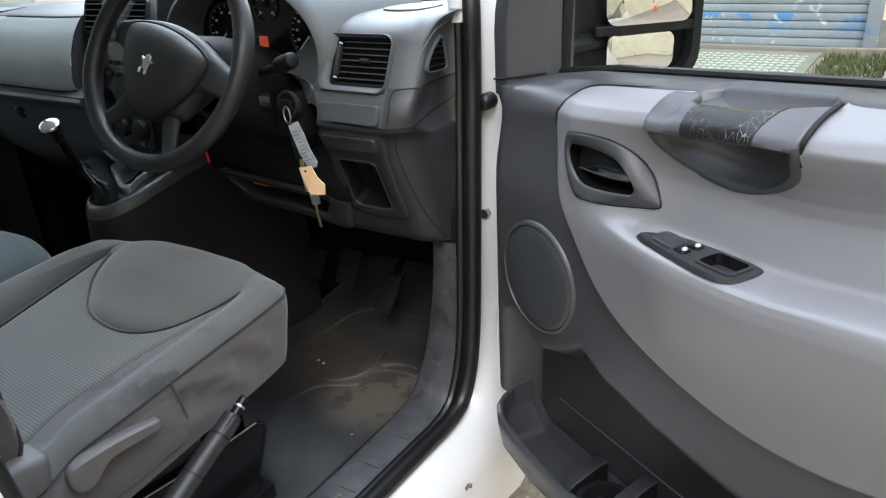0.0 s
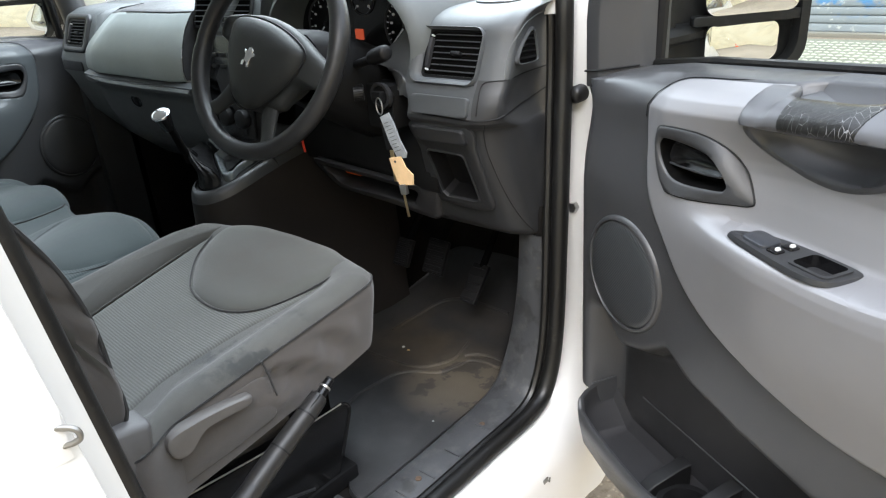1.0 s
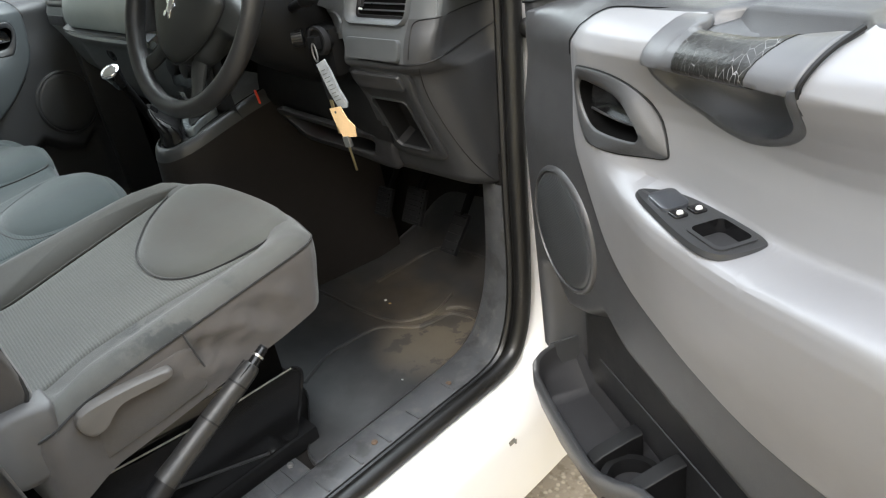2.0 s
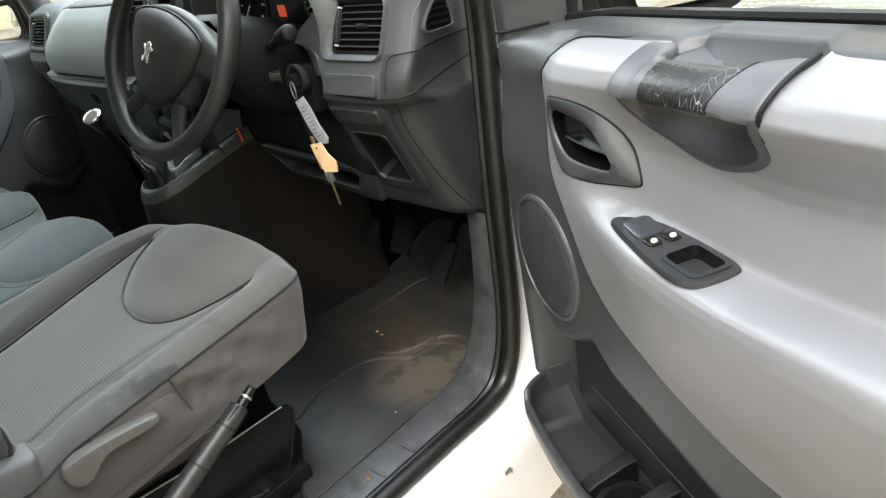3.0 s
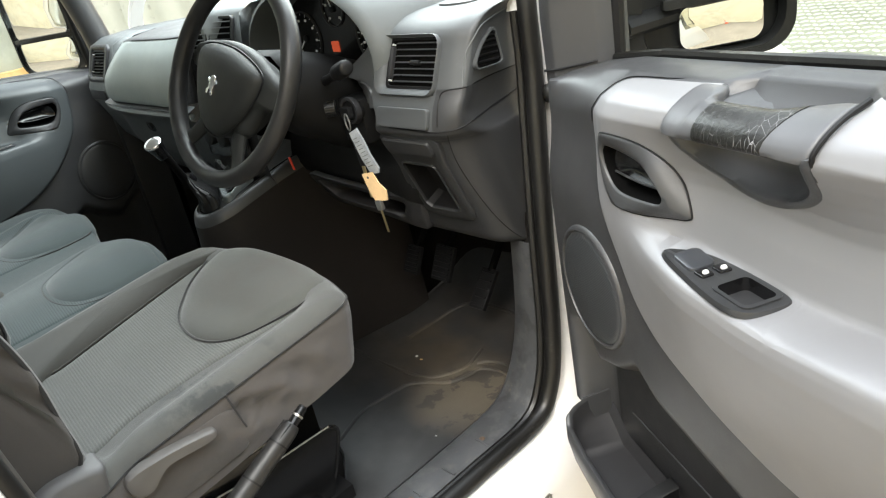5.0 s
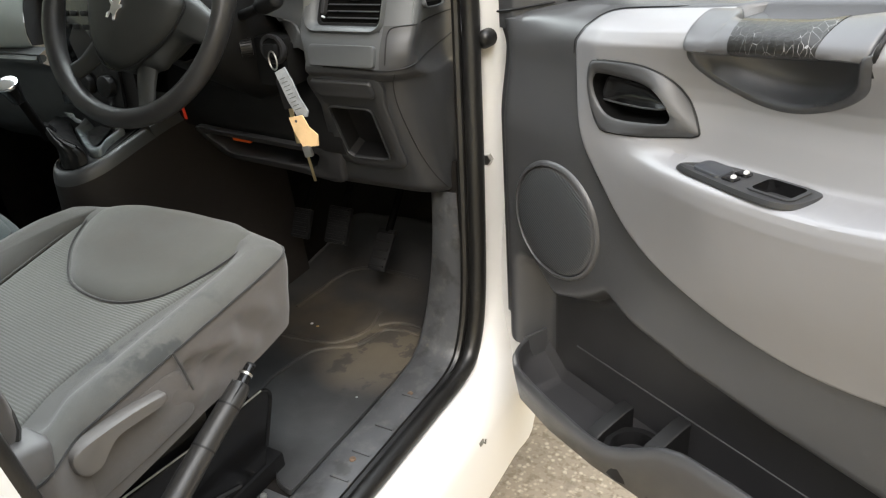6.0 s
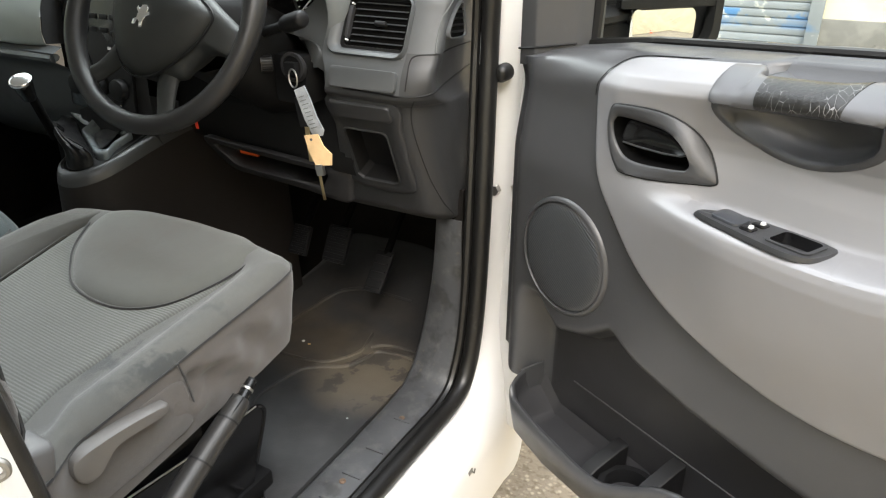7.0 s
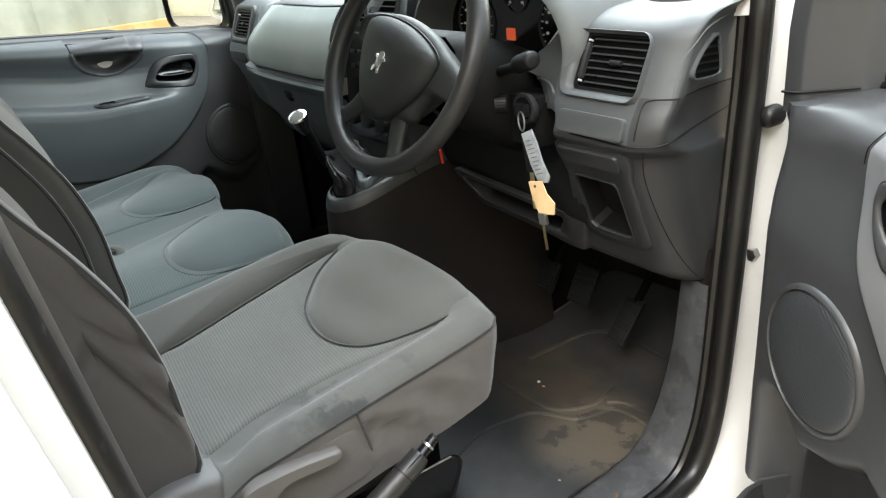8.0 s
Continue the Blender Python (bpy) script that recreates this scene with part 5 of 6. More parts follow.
gl = part("glovebox_lock", prism([(p * 1.5, q) for p, q in circle(.019, 24)], -.004, .008, lock, .004), GLOSS, dash, "black oval glovebox lock")
part("lock_face", prism(circle(.011, 16), .006, .011, lock, .002), BLACK, gl)
rows = []
for y, z in ((.1, 1.29), (-.04, 1.30), (-.11, 1.296), (-.142, 1.282), (-.158, 1.25), (-.188, 1.185), (-.198, 1.165), (-.198, 1.13), (-.185, 1.11), (-.14, 1.0), (-.05, .9)):
    back = max(y, .05)
    rows.append([(px_ - .022, py_, pz_) for px_, py_, pz_ in ((-.825, back, z), (-.815, min(y + .1, back), z), (-.795, min(y + .05, back), z), (-.765, min(y + .014, back), z), (-.72, y, z), (-.60, y, z), (-.545, y - .004, z), (-.525, y - .012, z), (-.515, min(y + .02, back), z))])
part("passenger_pod", grid([[tuple(q) for q in cr(r, 2)] for r in rows]), DASH_MID, dash, "grey passenger end pod", 60)
pv, h = slant(-.675, -.150, 1.275, -.186, 1.192)
part("vent_panel", ring(rounded(.150, h + .02, .02, 5), rounded(.112, h - .012, .012, 5), -.006, .006, pv, -.002), DASH, dash, "raised grey vent surround", 60)
air_vent("side_vent", pv, .102, h - .012, 7, dash)
pfz, h = slant(-.687, -.197, 1.160, -.199, 1.132)
part("fuse_cover", prism(rounded(.125, h, .006, 3), -.004, .0035, pfz, .002), DASH_LOW, dash)

# under the column: knee panel with a cubby, column shroud, console flank
KNEE = [(-.06, 1.20), (-.105, 1.10), (-.128, 1.02), (-.132, .985), (-.124, .965)]
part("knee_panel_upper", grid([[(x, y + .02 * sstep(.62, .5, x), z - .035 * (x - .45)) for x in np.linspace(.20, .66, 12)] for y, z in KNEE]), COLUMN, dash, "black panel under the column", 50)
kp = lambda p, q, d: (.445 + p, -.112 - d + .35 * q * -1, .948 + q)
cub_out = cr([(-.165, .030), (-.10, .028), (0, .022), (.10, .016), (.19, .012), (.185, -.035), (.165, -.064), (.06, -.052), (-.06, -.044), (-.11, -.038), (-.14, -.012)], 5, True)
cub_in = cr([(-.138, .016), (-.09, .014), (0, .008), (.075, .003), (.135, -.002), (.128, -.022), (.112, -.034), (.05, -.032), (-.05, -.028), (-.095, -.022), (-.115, -.006)], 5, True)
cubby = part("cubby_surround", ring(cub_out, cub_in, -.01, .006, kp, -.06), DASH_LOW, dash, "open oddments shelf under the column", 60)
part("cubby_back", prism(cub_in, -.062, -.06, kp), BLACK, cubby)
part("cubby_floor", grid([[kp(p, -.034 + .006 * (p > .05), d) for p in np.linspace(-.13, .135, 6)] for d in (0, -.06)]), BLACK, cubby)
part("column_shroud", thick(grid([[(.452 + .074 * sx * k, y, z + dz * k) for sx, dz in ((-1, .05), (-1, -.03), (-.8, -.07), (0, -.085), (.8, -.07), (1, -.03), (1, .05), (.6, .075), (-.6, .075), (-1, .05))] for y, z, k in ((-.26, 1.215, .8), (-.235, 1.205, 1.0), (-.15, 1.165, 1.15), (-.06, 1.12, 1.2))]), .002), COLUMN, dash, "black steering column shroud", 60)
# near-black block added where only shade fills the space behind the wheel
part("column_shade", box(.30, .63, -.10, -.04, 1.00, 1.20, .02), COLUMN, dash, "black filler for the shade round the column")
lock_at = lambda p, q, d: (.586 + p + d * .25, -.188 - d * .93, 1.158 + q + d * .25)
barrel = part("ignition_barrel", prism(circle(.0215, 28), -.06, 0, lock_at, .003), BLACK, dash, "black ignition lock barrel")
part("barrel_ring", ring(circle(.0250, 28), circle(.0180, 28), -.010, .004, lock_at), DASH_LOW, barrel, "grey lock surround")
part("barrel_bracket", box(.53, .602, -.175, -.12, 1.09, 1.175, .012), COLUMN, barrel)
part("ignition_spot", prism(circle(.0028, 8), 0, .0015, lambda p, q, d: lock_at(p - .008, q + .004, d)), WHITE_INK, barrel)
stalk = part("light_stalk", tube(cr([(.48, -.18, 1.20), (.54, -.190, 1.214), (.585, -.197, 1.227), (.605, -.200, 1.233)], 4), .0085, 10), BLACK, dash, "black column stalk")
part("stalk_tip", tube(cr([(.578, -.196, 1.225), (.592, -.198, 1.230), (.615, -.202, 1.237), (.628, -.204, 1.241), (.633, -.205, 1.242)], 3), [.009, .011, .0135, .0145, .0145, .0145, .0145, .0145, .014, .0135, .012, .009, .004], 14), BLACK, stalk)
kw = Matrix.Translation((.530, -.190, 1.160)) @ Matrix.Rotation(radians(47), 4, "Z")
knob2 = part("column_thumbwheel", prism(circle(.015, 20), -.010, .010, lambda p, q, d: tuple(kw @ V((d, p, q))), .002), GRIP, dash, "grey ribbed column thumbwheel")
for k in range(20):
    part("wheel_rib", box(-.009, .009, -.0010, .0010, .0145, .0158, 0, kw @ Matrix.Rotation(2 * math.pi * k / 20, 4, "X")), BLACK, knob2)
part("red_pull", box(-.0028, .0028, -.0015, .0015, -.015, .015, .001, Matrix.Translation((.350, -.201, 1.036)) @ pose(0, 0, 0, 10, 6, 0)), RED, dash, "thin red pull tab")
orange_tab = part("orange_tab", box(-.022, .022, -.004, .004, -.0045, .0045, .002, Matrix.Translation((.353, -.074, .940)) @ pose(0, 0, 0, 0, 6, 8)), ORANGE, cubby, "orange clip in the shelf")

console = thing("gear_console", (.03, -.25, .5), "dark gear lever console with a rounded grey rim", "console")
RIM = cr([(.070, -.262, .962), (.080, -.296, .955), (.090, -.322, .950), (.106, -.340, .945), (.131, -.348, .942), (.160, -.343, .943), (.181, -.325, .948), (.196, -.297, .956), (.204, -.262, .967), (.209, -.204, .984), (.220, -.13, 1.004), (.24, -.04, 1.02), (.27, .10, 1.03)], 5)
mid = np.array((.06, -.16))
shoulder, flank, lip = [], [], []
for p in RIM:
    c2 = np.array(p[:2])
    o = (c2 - mid) / np.linalg.norm(c2 - mid)
    q = lambda out, z, c2=c2, o=o: (float(c2[0] + o[0] * out), float(c2[1] + o[1] * out), z)
    z = float(p[2])
    shoulder.append([q(-.016, z - .012), q(-.013, z - .003), q(-.008, z + .0015), q(-.003, z), q(.002, z - .005), q(.006, z - .013), q(.009, z - .026)])
    flank.append([q(.009, z - .026), q(.015, .85), q(.022, .70), q(.032, .48)])
    lip.append(q(-.0195, z - .004))
RIM_GREY = plastic("console_rim_plastic", (0.030, 0.031, 0.032), 0.32, 0.3)
part("console_rim", grid(shoulder), RIM_GREY, console, "rounded grey console rim", 60)
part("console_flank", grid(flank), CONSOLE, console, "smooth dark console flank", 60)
part("rim_groove", tube(lip, .0035, 6), VOID, console)
part("inner_bead", tube([(x - .006 * (1 if y > -.3 else 0), y + .005, z + .001) for x, y, z in lip], .0032, 6), DASH_LOW, console)
deck = lambda x, y: .942 + .3 * (y + .345)
part("console_deck", grid([[(x, y, deck(x, y) - .006) for x in xs] for y, xs in ((-.335, (.10, .13, .16)), (-.31, (.085, .13, .175)), (-.28, (.075, .13, .186)), (-.22, (.0, .10, .184)), (-.15, (-.12, .05, .190)), (-.06, (-.14, .05, .20)))]), BLACK, console, "black console deck")
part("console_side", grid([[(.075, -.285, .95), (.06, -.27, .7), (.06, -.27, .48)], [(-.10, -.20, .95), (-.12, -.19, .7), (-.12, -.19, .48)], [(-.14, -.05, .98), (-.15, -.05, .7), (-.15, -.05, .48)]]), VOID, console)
TRAY = plastic("gloss_tray_plastic", (0.13, 0.145, 0.15), 0.28, 0.1)
tray_loop = cr([(-.132, -.146), (-.085, -.160), (-.02, -.163), (.031, -.164), (.11, -.188), (.164, -.205), (.168, -.225), (.168, -.253), (.178, -.278), (.160, -.287), (.130, -.277), (.085, -.254), (.045, -.234), (.040, -.218), (.026, -.190), (-.004, -.178), (-.092, -.177)], 4, True)
part("coin_tray", polar(tray_loop, (.105, -.215), [(0, -.010), (.45, -.010), (.62, -.004), (.8, .006), (.93, .010), (.98, .009), (1.0, .004), (1.01, -.006)], lambda p, q, d: (p, q, deck(p, q) + d)), TRAY, console, "glossy grey oddments tray", 60)
part("coin_hollow", polar(cr([(.078, -.228), (.086, -.205), (.118, -.198), (.138, -.232), (.142, -.264), (.110, -.252)], 4, True), (.11, -.23), [(0, -.007), (.8, -.007), (1, -.002)], lambda p, q, d: (p, q, deck(p, q) + d + .004)), RIM_GREY, console)
gear = thing("gear_lever", (.06, -.29, .96), "black gear lever with a chrome-capped knob", "gear lever")
boot = cr([(-.06, -.200), (.0, -.212), (.042, -.236), (.10, -.268), (.150, -.292), (.172, -.308), (.166, -.326), (.140, -.334), (.108, -.322), (.07, -.285), (.0, -.24)], 4, True)
leather = []
for k, (s, dx, dy, dz) in enumerate(((1.0, 0, 0, -.004), (.98, 0, 0, .006), (.90, .006, -.004, .015), (.76, .014, -.014, .024), (.56, .021, -.028, .032), (.38, .026, -.040, .040), (.26, .028, -.047, .048), (.15, .028, -.050, .056))):
    row = []
    for j, p in enumerate(boot):
        fold = 1 + .05 * math.sin(j * 1.9 + k) * (0 < k < 7)
        x, y = .068 + (p[0] - .068) * s * fold, -.272 + (p[1] + .272) * s * fold
        row.append((x + dx, y + dy, deck(p[0], p[1]) * (1 - k / 7) + deck(.068, -.272) * k / 7 + dz + .004))
    leather.append(row)
part("gaiter", grid(leather, close_v=True), plastic("black_gaiter_leather", (0.006, 0.006, 0.0062), 0.45, 0.4, 0.08, 0.3), gear, "black gathered leather gaiter", 60)
part("gaiter_collar", tube([(.096, -.320, 1.008), (.100, -.330, 1.024)], [.016, .012], 14), GLOSS, gear)
part("lever_stem", tube([(.098, -.325, 1.00), (.120, -.368, 1.10)], .0085, 10), VOID, gear)
knobm = Matrix.Translation((.130, -.384, 1.124)) @ pose(0, 0, 0, 22, 14, 0) @ Matrix.Diagonal((.95, .95, .75, 1))
part("knob", tube([tuple(knobm @ V((0, 0, z))) for z in (-.055, -.045, -.03, -.012, -.004, .0)], [.011, .013, .015, .018, .0195, .019], 18), GLOSS, gear, "black gear knob")
part("knob_cap", polar(circle(.0215, 24), (0, 0), [(0, .007), (.4, .0065), (.75, .005), (.93, .003), (1, .0), (1, -.004)], lambda p, q, d: tuple(knobm @ V((p, q, d)))), CHROME, gear, "chrome knob cap")

# ---- steering wheel ----
WC, WT, WY = V((.452, -.330, 1.252)), radians(27), radians(5)
wm = Matrix.Translation(WC) @ Matrix.Rotation(WY, 4, "Z") @ Matrix.Rotation(-WT, 4, "X")
wheel = thing("steering_wheel", tuple(WC), "black three-spoke van steering wheel with an airbag boss", "steering wheel")
on_wheel = lambda p, q, d: tuple(wm @ V((p, -d, q)))
HT = radians(-18)
on_hub = lambda p, q, d: on_wheel(p * math.cos(HT) - q * math.sin(HT), p * math.sin(HT) + q * math.cos(HT), d)
R0 = .176
bm = bmesh.new()
rows = []
for k in range(96):
    a = 2 * math.pi * k / 96
    fat = 1 + .10 * math.exp(-((abs((a % math.pi) - .15)) / .25) ** 2)
    rows.append([on_wheel((R0 + .0155 * fat * math.cos(b)) * math.cos(a), (R0 + .0155 * fat * math.cos(b)) * math.sin(a), .0165 * fat * math.sin(b)) for b in np.linspace(0, 2 * math.pi, 17)[:-1]])
LEATHER = Mat("worn_wheel_rim", (0.014, 0.014, 0.0144), 0.36, 0.0, 0.0, 0.4).vary(0.2, 12).stain((0.05, 0.048, 0.045), 22, 0.55, 0.8, 0.4).grain(700, 0.3).scuff(0.28, 0.5).m
part("rim", grid(rows, close_u=True, close_v=True, bm=bm), LEATHER, wheel, "worn black wheel rim")
boss = cr([(-.098, .034), (-.06, .048), (.0, .054), (.06, .048), (.098, .034), (.100, .008), (.090, -.022), (.068, -.058), (.036, -.092), (.0, -.104), (-.036, -.092), (-.068, -.058), (-.090, -.022), (-.100, .008)], 5, True)
BOSS = plastic("boss_plastic", (0.016, 0.0172, 0.0165), 0.52, 0.35, 0.12, 0.32)
part("airbag_boss", polar(boss, (0, 0), [(0, .030), (.3, .0295), (.55, .0275), (.75, .023), (.88, .017), (.95, .010), (.99, .002), (1.0, -.01), (.98, -.05)], on_hub), BOSS, wheel, "domed black airbag boss")
wings = cr([(-.158, .026), (-.13, .038), (-.098, .047), (-.05, .060), (.0, .064), (.05, .060), (.098, .047), (.13, .038), (.158, .026), (.163, .008), (.156, -.010), (.13, -.014), (.104, -.024), (.090, -.050), (.076, -.078), (.0, -.092), (-.076, -.078), (-.090, -.050), (-.104, -.024), (-.13, -.014), (-.156, -.010), (-.163, .008)], 5, True)
part("boss_shoulder", polar(wings, (0, .004), [(0, .004), (.5, .004), (.75, .0025), (.88, -.001), (.95, -.006), (.985, -.012), (1, -.018), (.97, -.028)], lambda p, q, d: on_hub(p, q, d - .006 * sstep(.10, .17, abs(p)))), BOSS, wheel, "smooth shoulders running out to the rim", 60)
part("boss_seam", tube([on_hub(p * 1.012, q * 1.012, .0035) for p, q in list(boss) + [boss[0]]], .0016, 6), BLACK, wheel)
for sgn in (-1, 1):
    low = [(sgn * .045, -.060, -.016), (sgn * .062, -.100, -.014), (sgn * .078, -.128, -.012), (sgn * .094, -.150, -.004)]
    part("spoke", tube([on_hub(*p) for p in cr(low, 4)], [.024, .0225, .021, .020, .019, .018, .017, .0165, .016, .016, .016, .016, .016], 12, (wm.to_3x3() @ V((0, 1, 0)), .45)), BOSS, wheel)
emblem = [(-.010, -.018), (-.004, -.017), (-.003, -.008), (.002, -.010), (.006, -.018), (.011, -.016), (.008, -.006), (.011, .002), (.016, .006), (.013, .010), (.009, .008), (.009, .014), (.003, .018), (-.004, .016), (-.006, .009), (-.012, .011), (-.013, .007), (-.007, .003), (-.006, -.006), (-.011, -.011)]
part("emblem", prism(emblem, .026, .0325, lambda p, q, d: on_hub(p, q - .016, d), .001), CHROME, wheel, "small chrome emblem shape")

# ---- keys in the ignition ----
keys = thing("key_bunch", (.60, -.235, 1.16), "key ring with clear tag, buff label and keys in the ignition", "keys")
part("ignition_key", box(-.012, .012, -.006, .006, -.008, .012, .003, Matrix.Translation((.597, -.204, 1.158))), BLACK, keys, "black key head")
ringpts = [(.607 + .012 * math.sin(a), -.214 - .004 * math.sin(a), 1.146 + .015 * math.cos(a)) for a in np.linspace(0, 2 * math.pi, 19)]
part("split_ring", tube(ringpts, .0014, 6), STEEL, keys)


def swing(x, y, z, tilt, yaw=0):
    return Matrix.Translation((x, y, z)) @ pose(0, 0, 0, 0, tilt, yaw)


km = swing(.634, -.212, 1.093, -19, 14)
fob = part("clear_tag", prism([(-.011, .041), (.009, .043), (.011, .02), (.010, -.01), (.0135, -.036), (.008, -.044), (-.009, -.041), (-.0125, -.01)], -.0022, .0022, lambda p, q, d: tuple(km @ V((p, -d, q))), .001), Mat("scuffed_clear_tag", (0.30, 0.32, 0.34), 0.25).vary(0.2, 80).m, keys, "scuffed clear plastic key tag")
for k in range(9):
    part("writing_bar", box(-.007, .003 + .0015 * (k % 3), -.0031, -.0024, .027 - k * .0068, .0284 - k * .0068, 0, km), DASH_MID, fob)
cm = swing(.656, -.222, 1.034, -22, 10) @ Matrix.Scale(1.22, 4)
card = part("card_label", prism([(-.014, -.020), (.010, -.026), (.017, -.012), (.010, .002), (.009, .020), (-.012, .024), (-.015, .004)], -.001, .001, lambda p, q, d: tuple(cm @ V((p, -d, q)))), CARD, keys, "buff card label")
part("hole", prism(circle(.002, 8), .001, .0014, lambda p, q, d: tuple(cm @ V((p - .004, -d, q + .016)))), PRINT, card)
part("brass_key", box(-.0045, .0045, -.001, .001, -.030, .030, .001, swing(.637, -.222, 1.040, -4)), BRASS, keys, "brass key")
part("small_padlock", box(-.008, .008, -.004, .004, -.010, .010, .003, swing(.657, -.222, .998, -12)), STEEL, keys)
part("steel_key", box(-.0028, .0028, -.001, .001, -.024, .024, .001, swing(.655, -.218, .966, -9)), BRASS, keys, "thin key")
part("rubber_fob", box(-.009, .009, -.005, .005, -.026, .026, .004, swing(.616, -.208, 1.09, -10)), BLACK, keys, "black key fob")

# ---- pedals, mat ----
def pedal(name, c, w, h, tilt, label, ridges):
    p = thing(name, c, label, "pedal", "pedals in the footwell")
    m = Matrix.Translation(c) @ pose(0, 0, 0, tilt)
    part("pad", box(-w / 2, w / 2, -.006, .006, -h / 2, h / 2, .004, m), BLACK, p, "ribbed rubber pad")
    for k in range(ridges):
        z = -h / 2 + h * (k + .5) / ridges
        part("ridge", box(-w / 2 + .005, w / 2 - .005, -.0095, -.005, z - .0024, z + .0024, .001, m), BLACK, p)
    part("arm", tube([tuple(m @ V((0, .004, h * .3))), (c[0] + .01, c[1] + .09, c[2] + .12), (c[0] + .01, c[1] + .16, c[2] + .22)], .009, 8), VOID, p)


pedal("clutch_pedal", (.365, .045, .695), .050, .070, -28, "black ribbed clutch pedal", 7)
pedal("brake_pedal", (.468, .052, .704), .062, .085, -28, "worn black ribbed brake pedal", 7)
pedal("accelerator_pedal", (.563, .078, .645), .046, .10, -42, "black ribbed accelerator pedal", 5)

mat_loop = cr([(.742, -.478), (.741, -.3), (.739, -.14), (.733, -.04), (.730, .08), (.730, .20), (.62, .265), (.45, .27), (.33, .25), (.27, .12), (.25, -.04), (.25, -.2), (.28, -.36), (.46, -.375), (.56, -.39), (.61, -.42), (.643, -.441), (.662, -.446), (.682, -.465), (.700, -.486), (.725, -.495), (.740, -.494)], 6, True)
mat_z = lambda x, y: lerp_table([(-1, .499), (.06, .499), (.12, .509), (.2, .545), (.33, .685)], y)
mat = solo("floor_mat", polar(mat_loop, (.53, -.10), [(0, .007)] + [(s, .007) for s in np.linspace(.08, .97, 16)] + [(.985, .0075), (.995, .011), (1.0, .010), (1.004, .0)], lambda p, q, d: (p, q, mat_z(p, q) + d)), MAT_RUBBER, "muddy black moulded rubber floor mat", "floor mat")


def ridge(pts, r=.0045):
    o = new("moulded_ridge", mesh_of("moulded_ridge", tube([(x, y, mat_z(x, y) + .0075) for x, y in cr(pts, 8)], r, 8), MAT_RUBBER))
    o.parent = mat


ridge([(.535, -.375), (.503, -.292), (.505, -.235), (.516, -.168), (.547, -.137), (.594, -.108), (.613, -.067), (.622, -.030), (.666, -.017), (.735, -.024)])
ridge([(.255, -.14), (.31, -.137), (.417, -.137), (.524, -.125), (.566, -.093), (.587, -.045), (.578, .0), (.57, .03)], .004)
ridge([(.37, -.03), (.372, .05), (.39, .12), (.43, .15), (.48, .16), (.60, .16)], .005)
ridge([(.60, -.02), (.62, .0), (.66, .01), (.735, .005)], .004)
for cx, cy, sz_, lab, mt in ((.470, -.078, .0032, "tiny orange leaf scrap on the mat", OCHRE), (.70, -.25, .0022, "tiny grey grit on the mat", DASH_LIT)):
    solo("crumb", box(-sz_, sz_, -sz_ * .5, sz_ * .5, 0, .002, .0006, Matrix.Translation((cx, cy, .5065)) @ pose(0, 0, 0, 0, 0, 30)), mt, lab, "litter")
solo("paper_fleck", box(-.0028, .0028, -.0028, .0028, 0, .0025, .001, Matrix.Translation((.451, -.075, .507))), PALE, "tiny white paper fleck on the mat", "litter")

# ---- seats ----
def pad_z(x, y, x0, x1, base):
    """Cushion height: it falls to the back, its sides are raised and its front edge rolls down."""
    t = (2 * x - x0 - x1) / (x1 - x0)
    return base + .022 * abs(t) ** 2.5 + .125 * (y + .37)


def crease(loop, fn, r, mat, parent, name="seam"):
    part(name, tube([(x, y, fn(x, y)) for x, y in loop], r, 6), mat, parent)


def pad_loop(dx, dy):
    """The outline of a raised thigh pad."""
    return [(x + dx, y + dy) for x, y in ((.292, -.40), (.325, -.468), (.37, -.517), (.44, -.563), (.54, -.576), (.615, -.546), (.652, -.48), (.662, -.41), (.655, -.365), (.60, -.338), (.48, -.325), (.36, -.338), (.305, -.365))]


def thigh_pad(parent, dx, dy, fn, mat, lift=.0012, inset=1.0):
    rings = [(0, .020), (.3, .0195), (.6, .0175), (.78, .0145), (.88, .010), (.95, .003), (.985, -.004), (1.0, -.013)]
    lp = cr(pad_loop(dx, dy), 7, True)
    part("thigh_pad", polar(lp, (.48 + dx, -.44 + dy), rings, lambda p, q, d: (p, q, fn(p, q) + d)), mat, parent, "rounded raised thigh pad", 60)
    mid = np.array((.48 + dx, -.44 + dy))
    arc = [(x, y, fn(x, y) + lift) for x, y in (mid + (np.array(p) - mid) * inset for p in lp[2:58])]
    # dark bead for the pad's seam, with the crease's shade painted in
    part("pad_seam_shade", tube(arc, .0021, 6), SEAM, parent)


def rolled(loop, centre, steps):
    """How far a cushion falls away towards its outline."""
    c = np.array(centre)
    ang = np.array([math.atan2(*(np.array(p) - c)[::-1]) for p in loop])
    rad = np.array([np.linalg.norm(np.array(p) - c) for p in loop])
    order = np.argsort(ang)

    def fall(x, y):
        r = float(np.interp(math.atan2(y - c[1], x - c[0]), ang[order], rad[order], period=2 * math.pi))
        return min(0.0, lerp_table(steps, math.hypot(x - c[0], y - c[1]) / r))

    return fall


driver_seat = thing("driver_seat", (.46, -.6, .50), "grey cloth van driver's seat, worn and stained at the side", "seat")
SX0, SX1, SY0, SY1, SB = .205, .724, -.86, -.362, .893
sz = lambda x, y: pad_z(x, y, SX0, SX1, SB)
w, c = SX1 - SX0, (SX0 + SX1) / 2
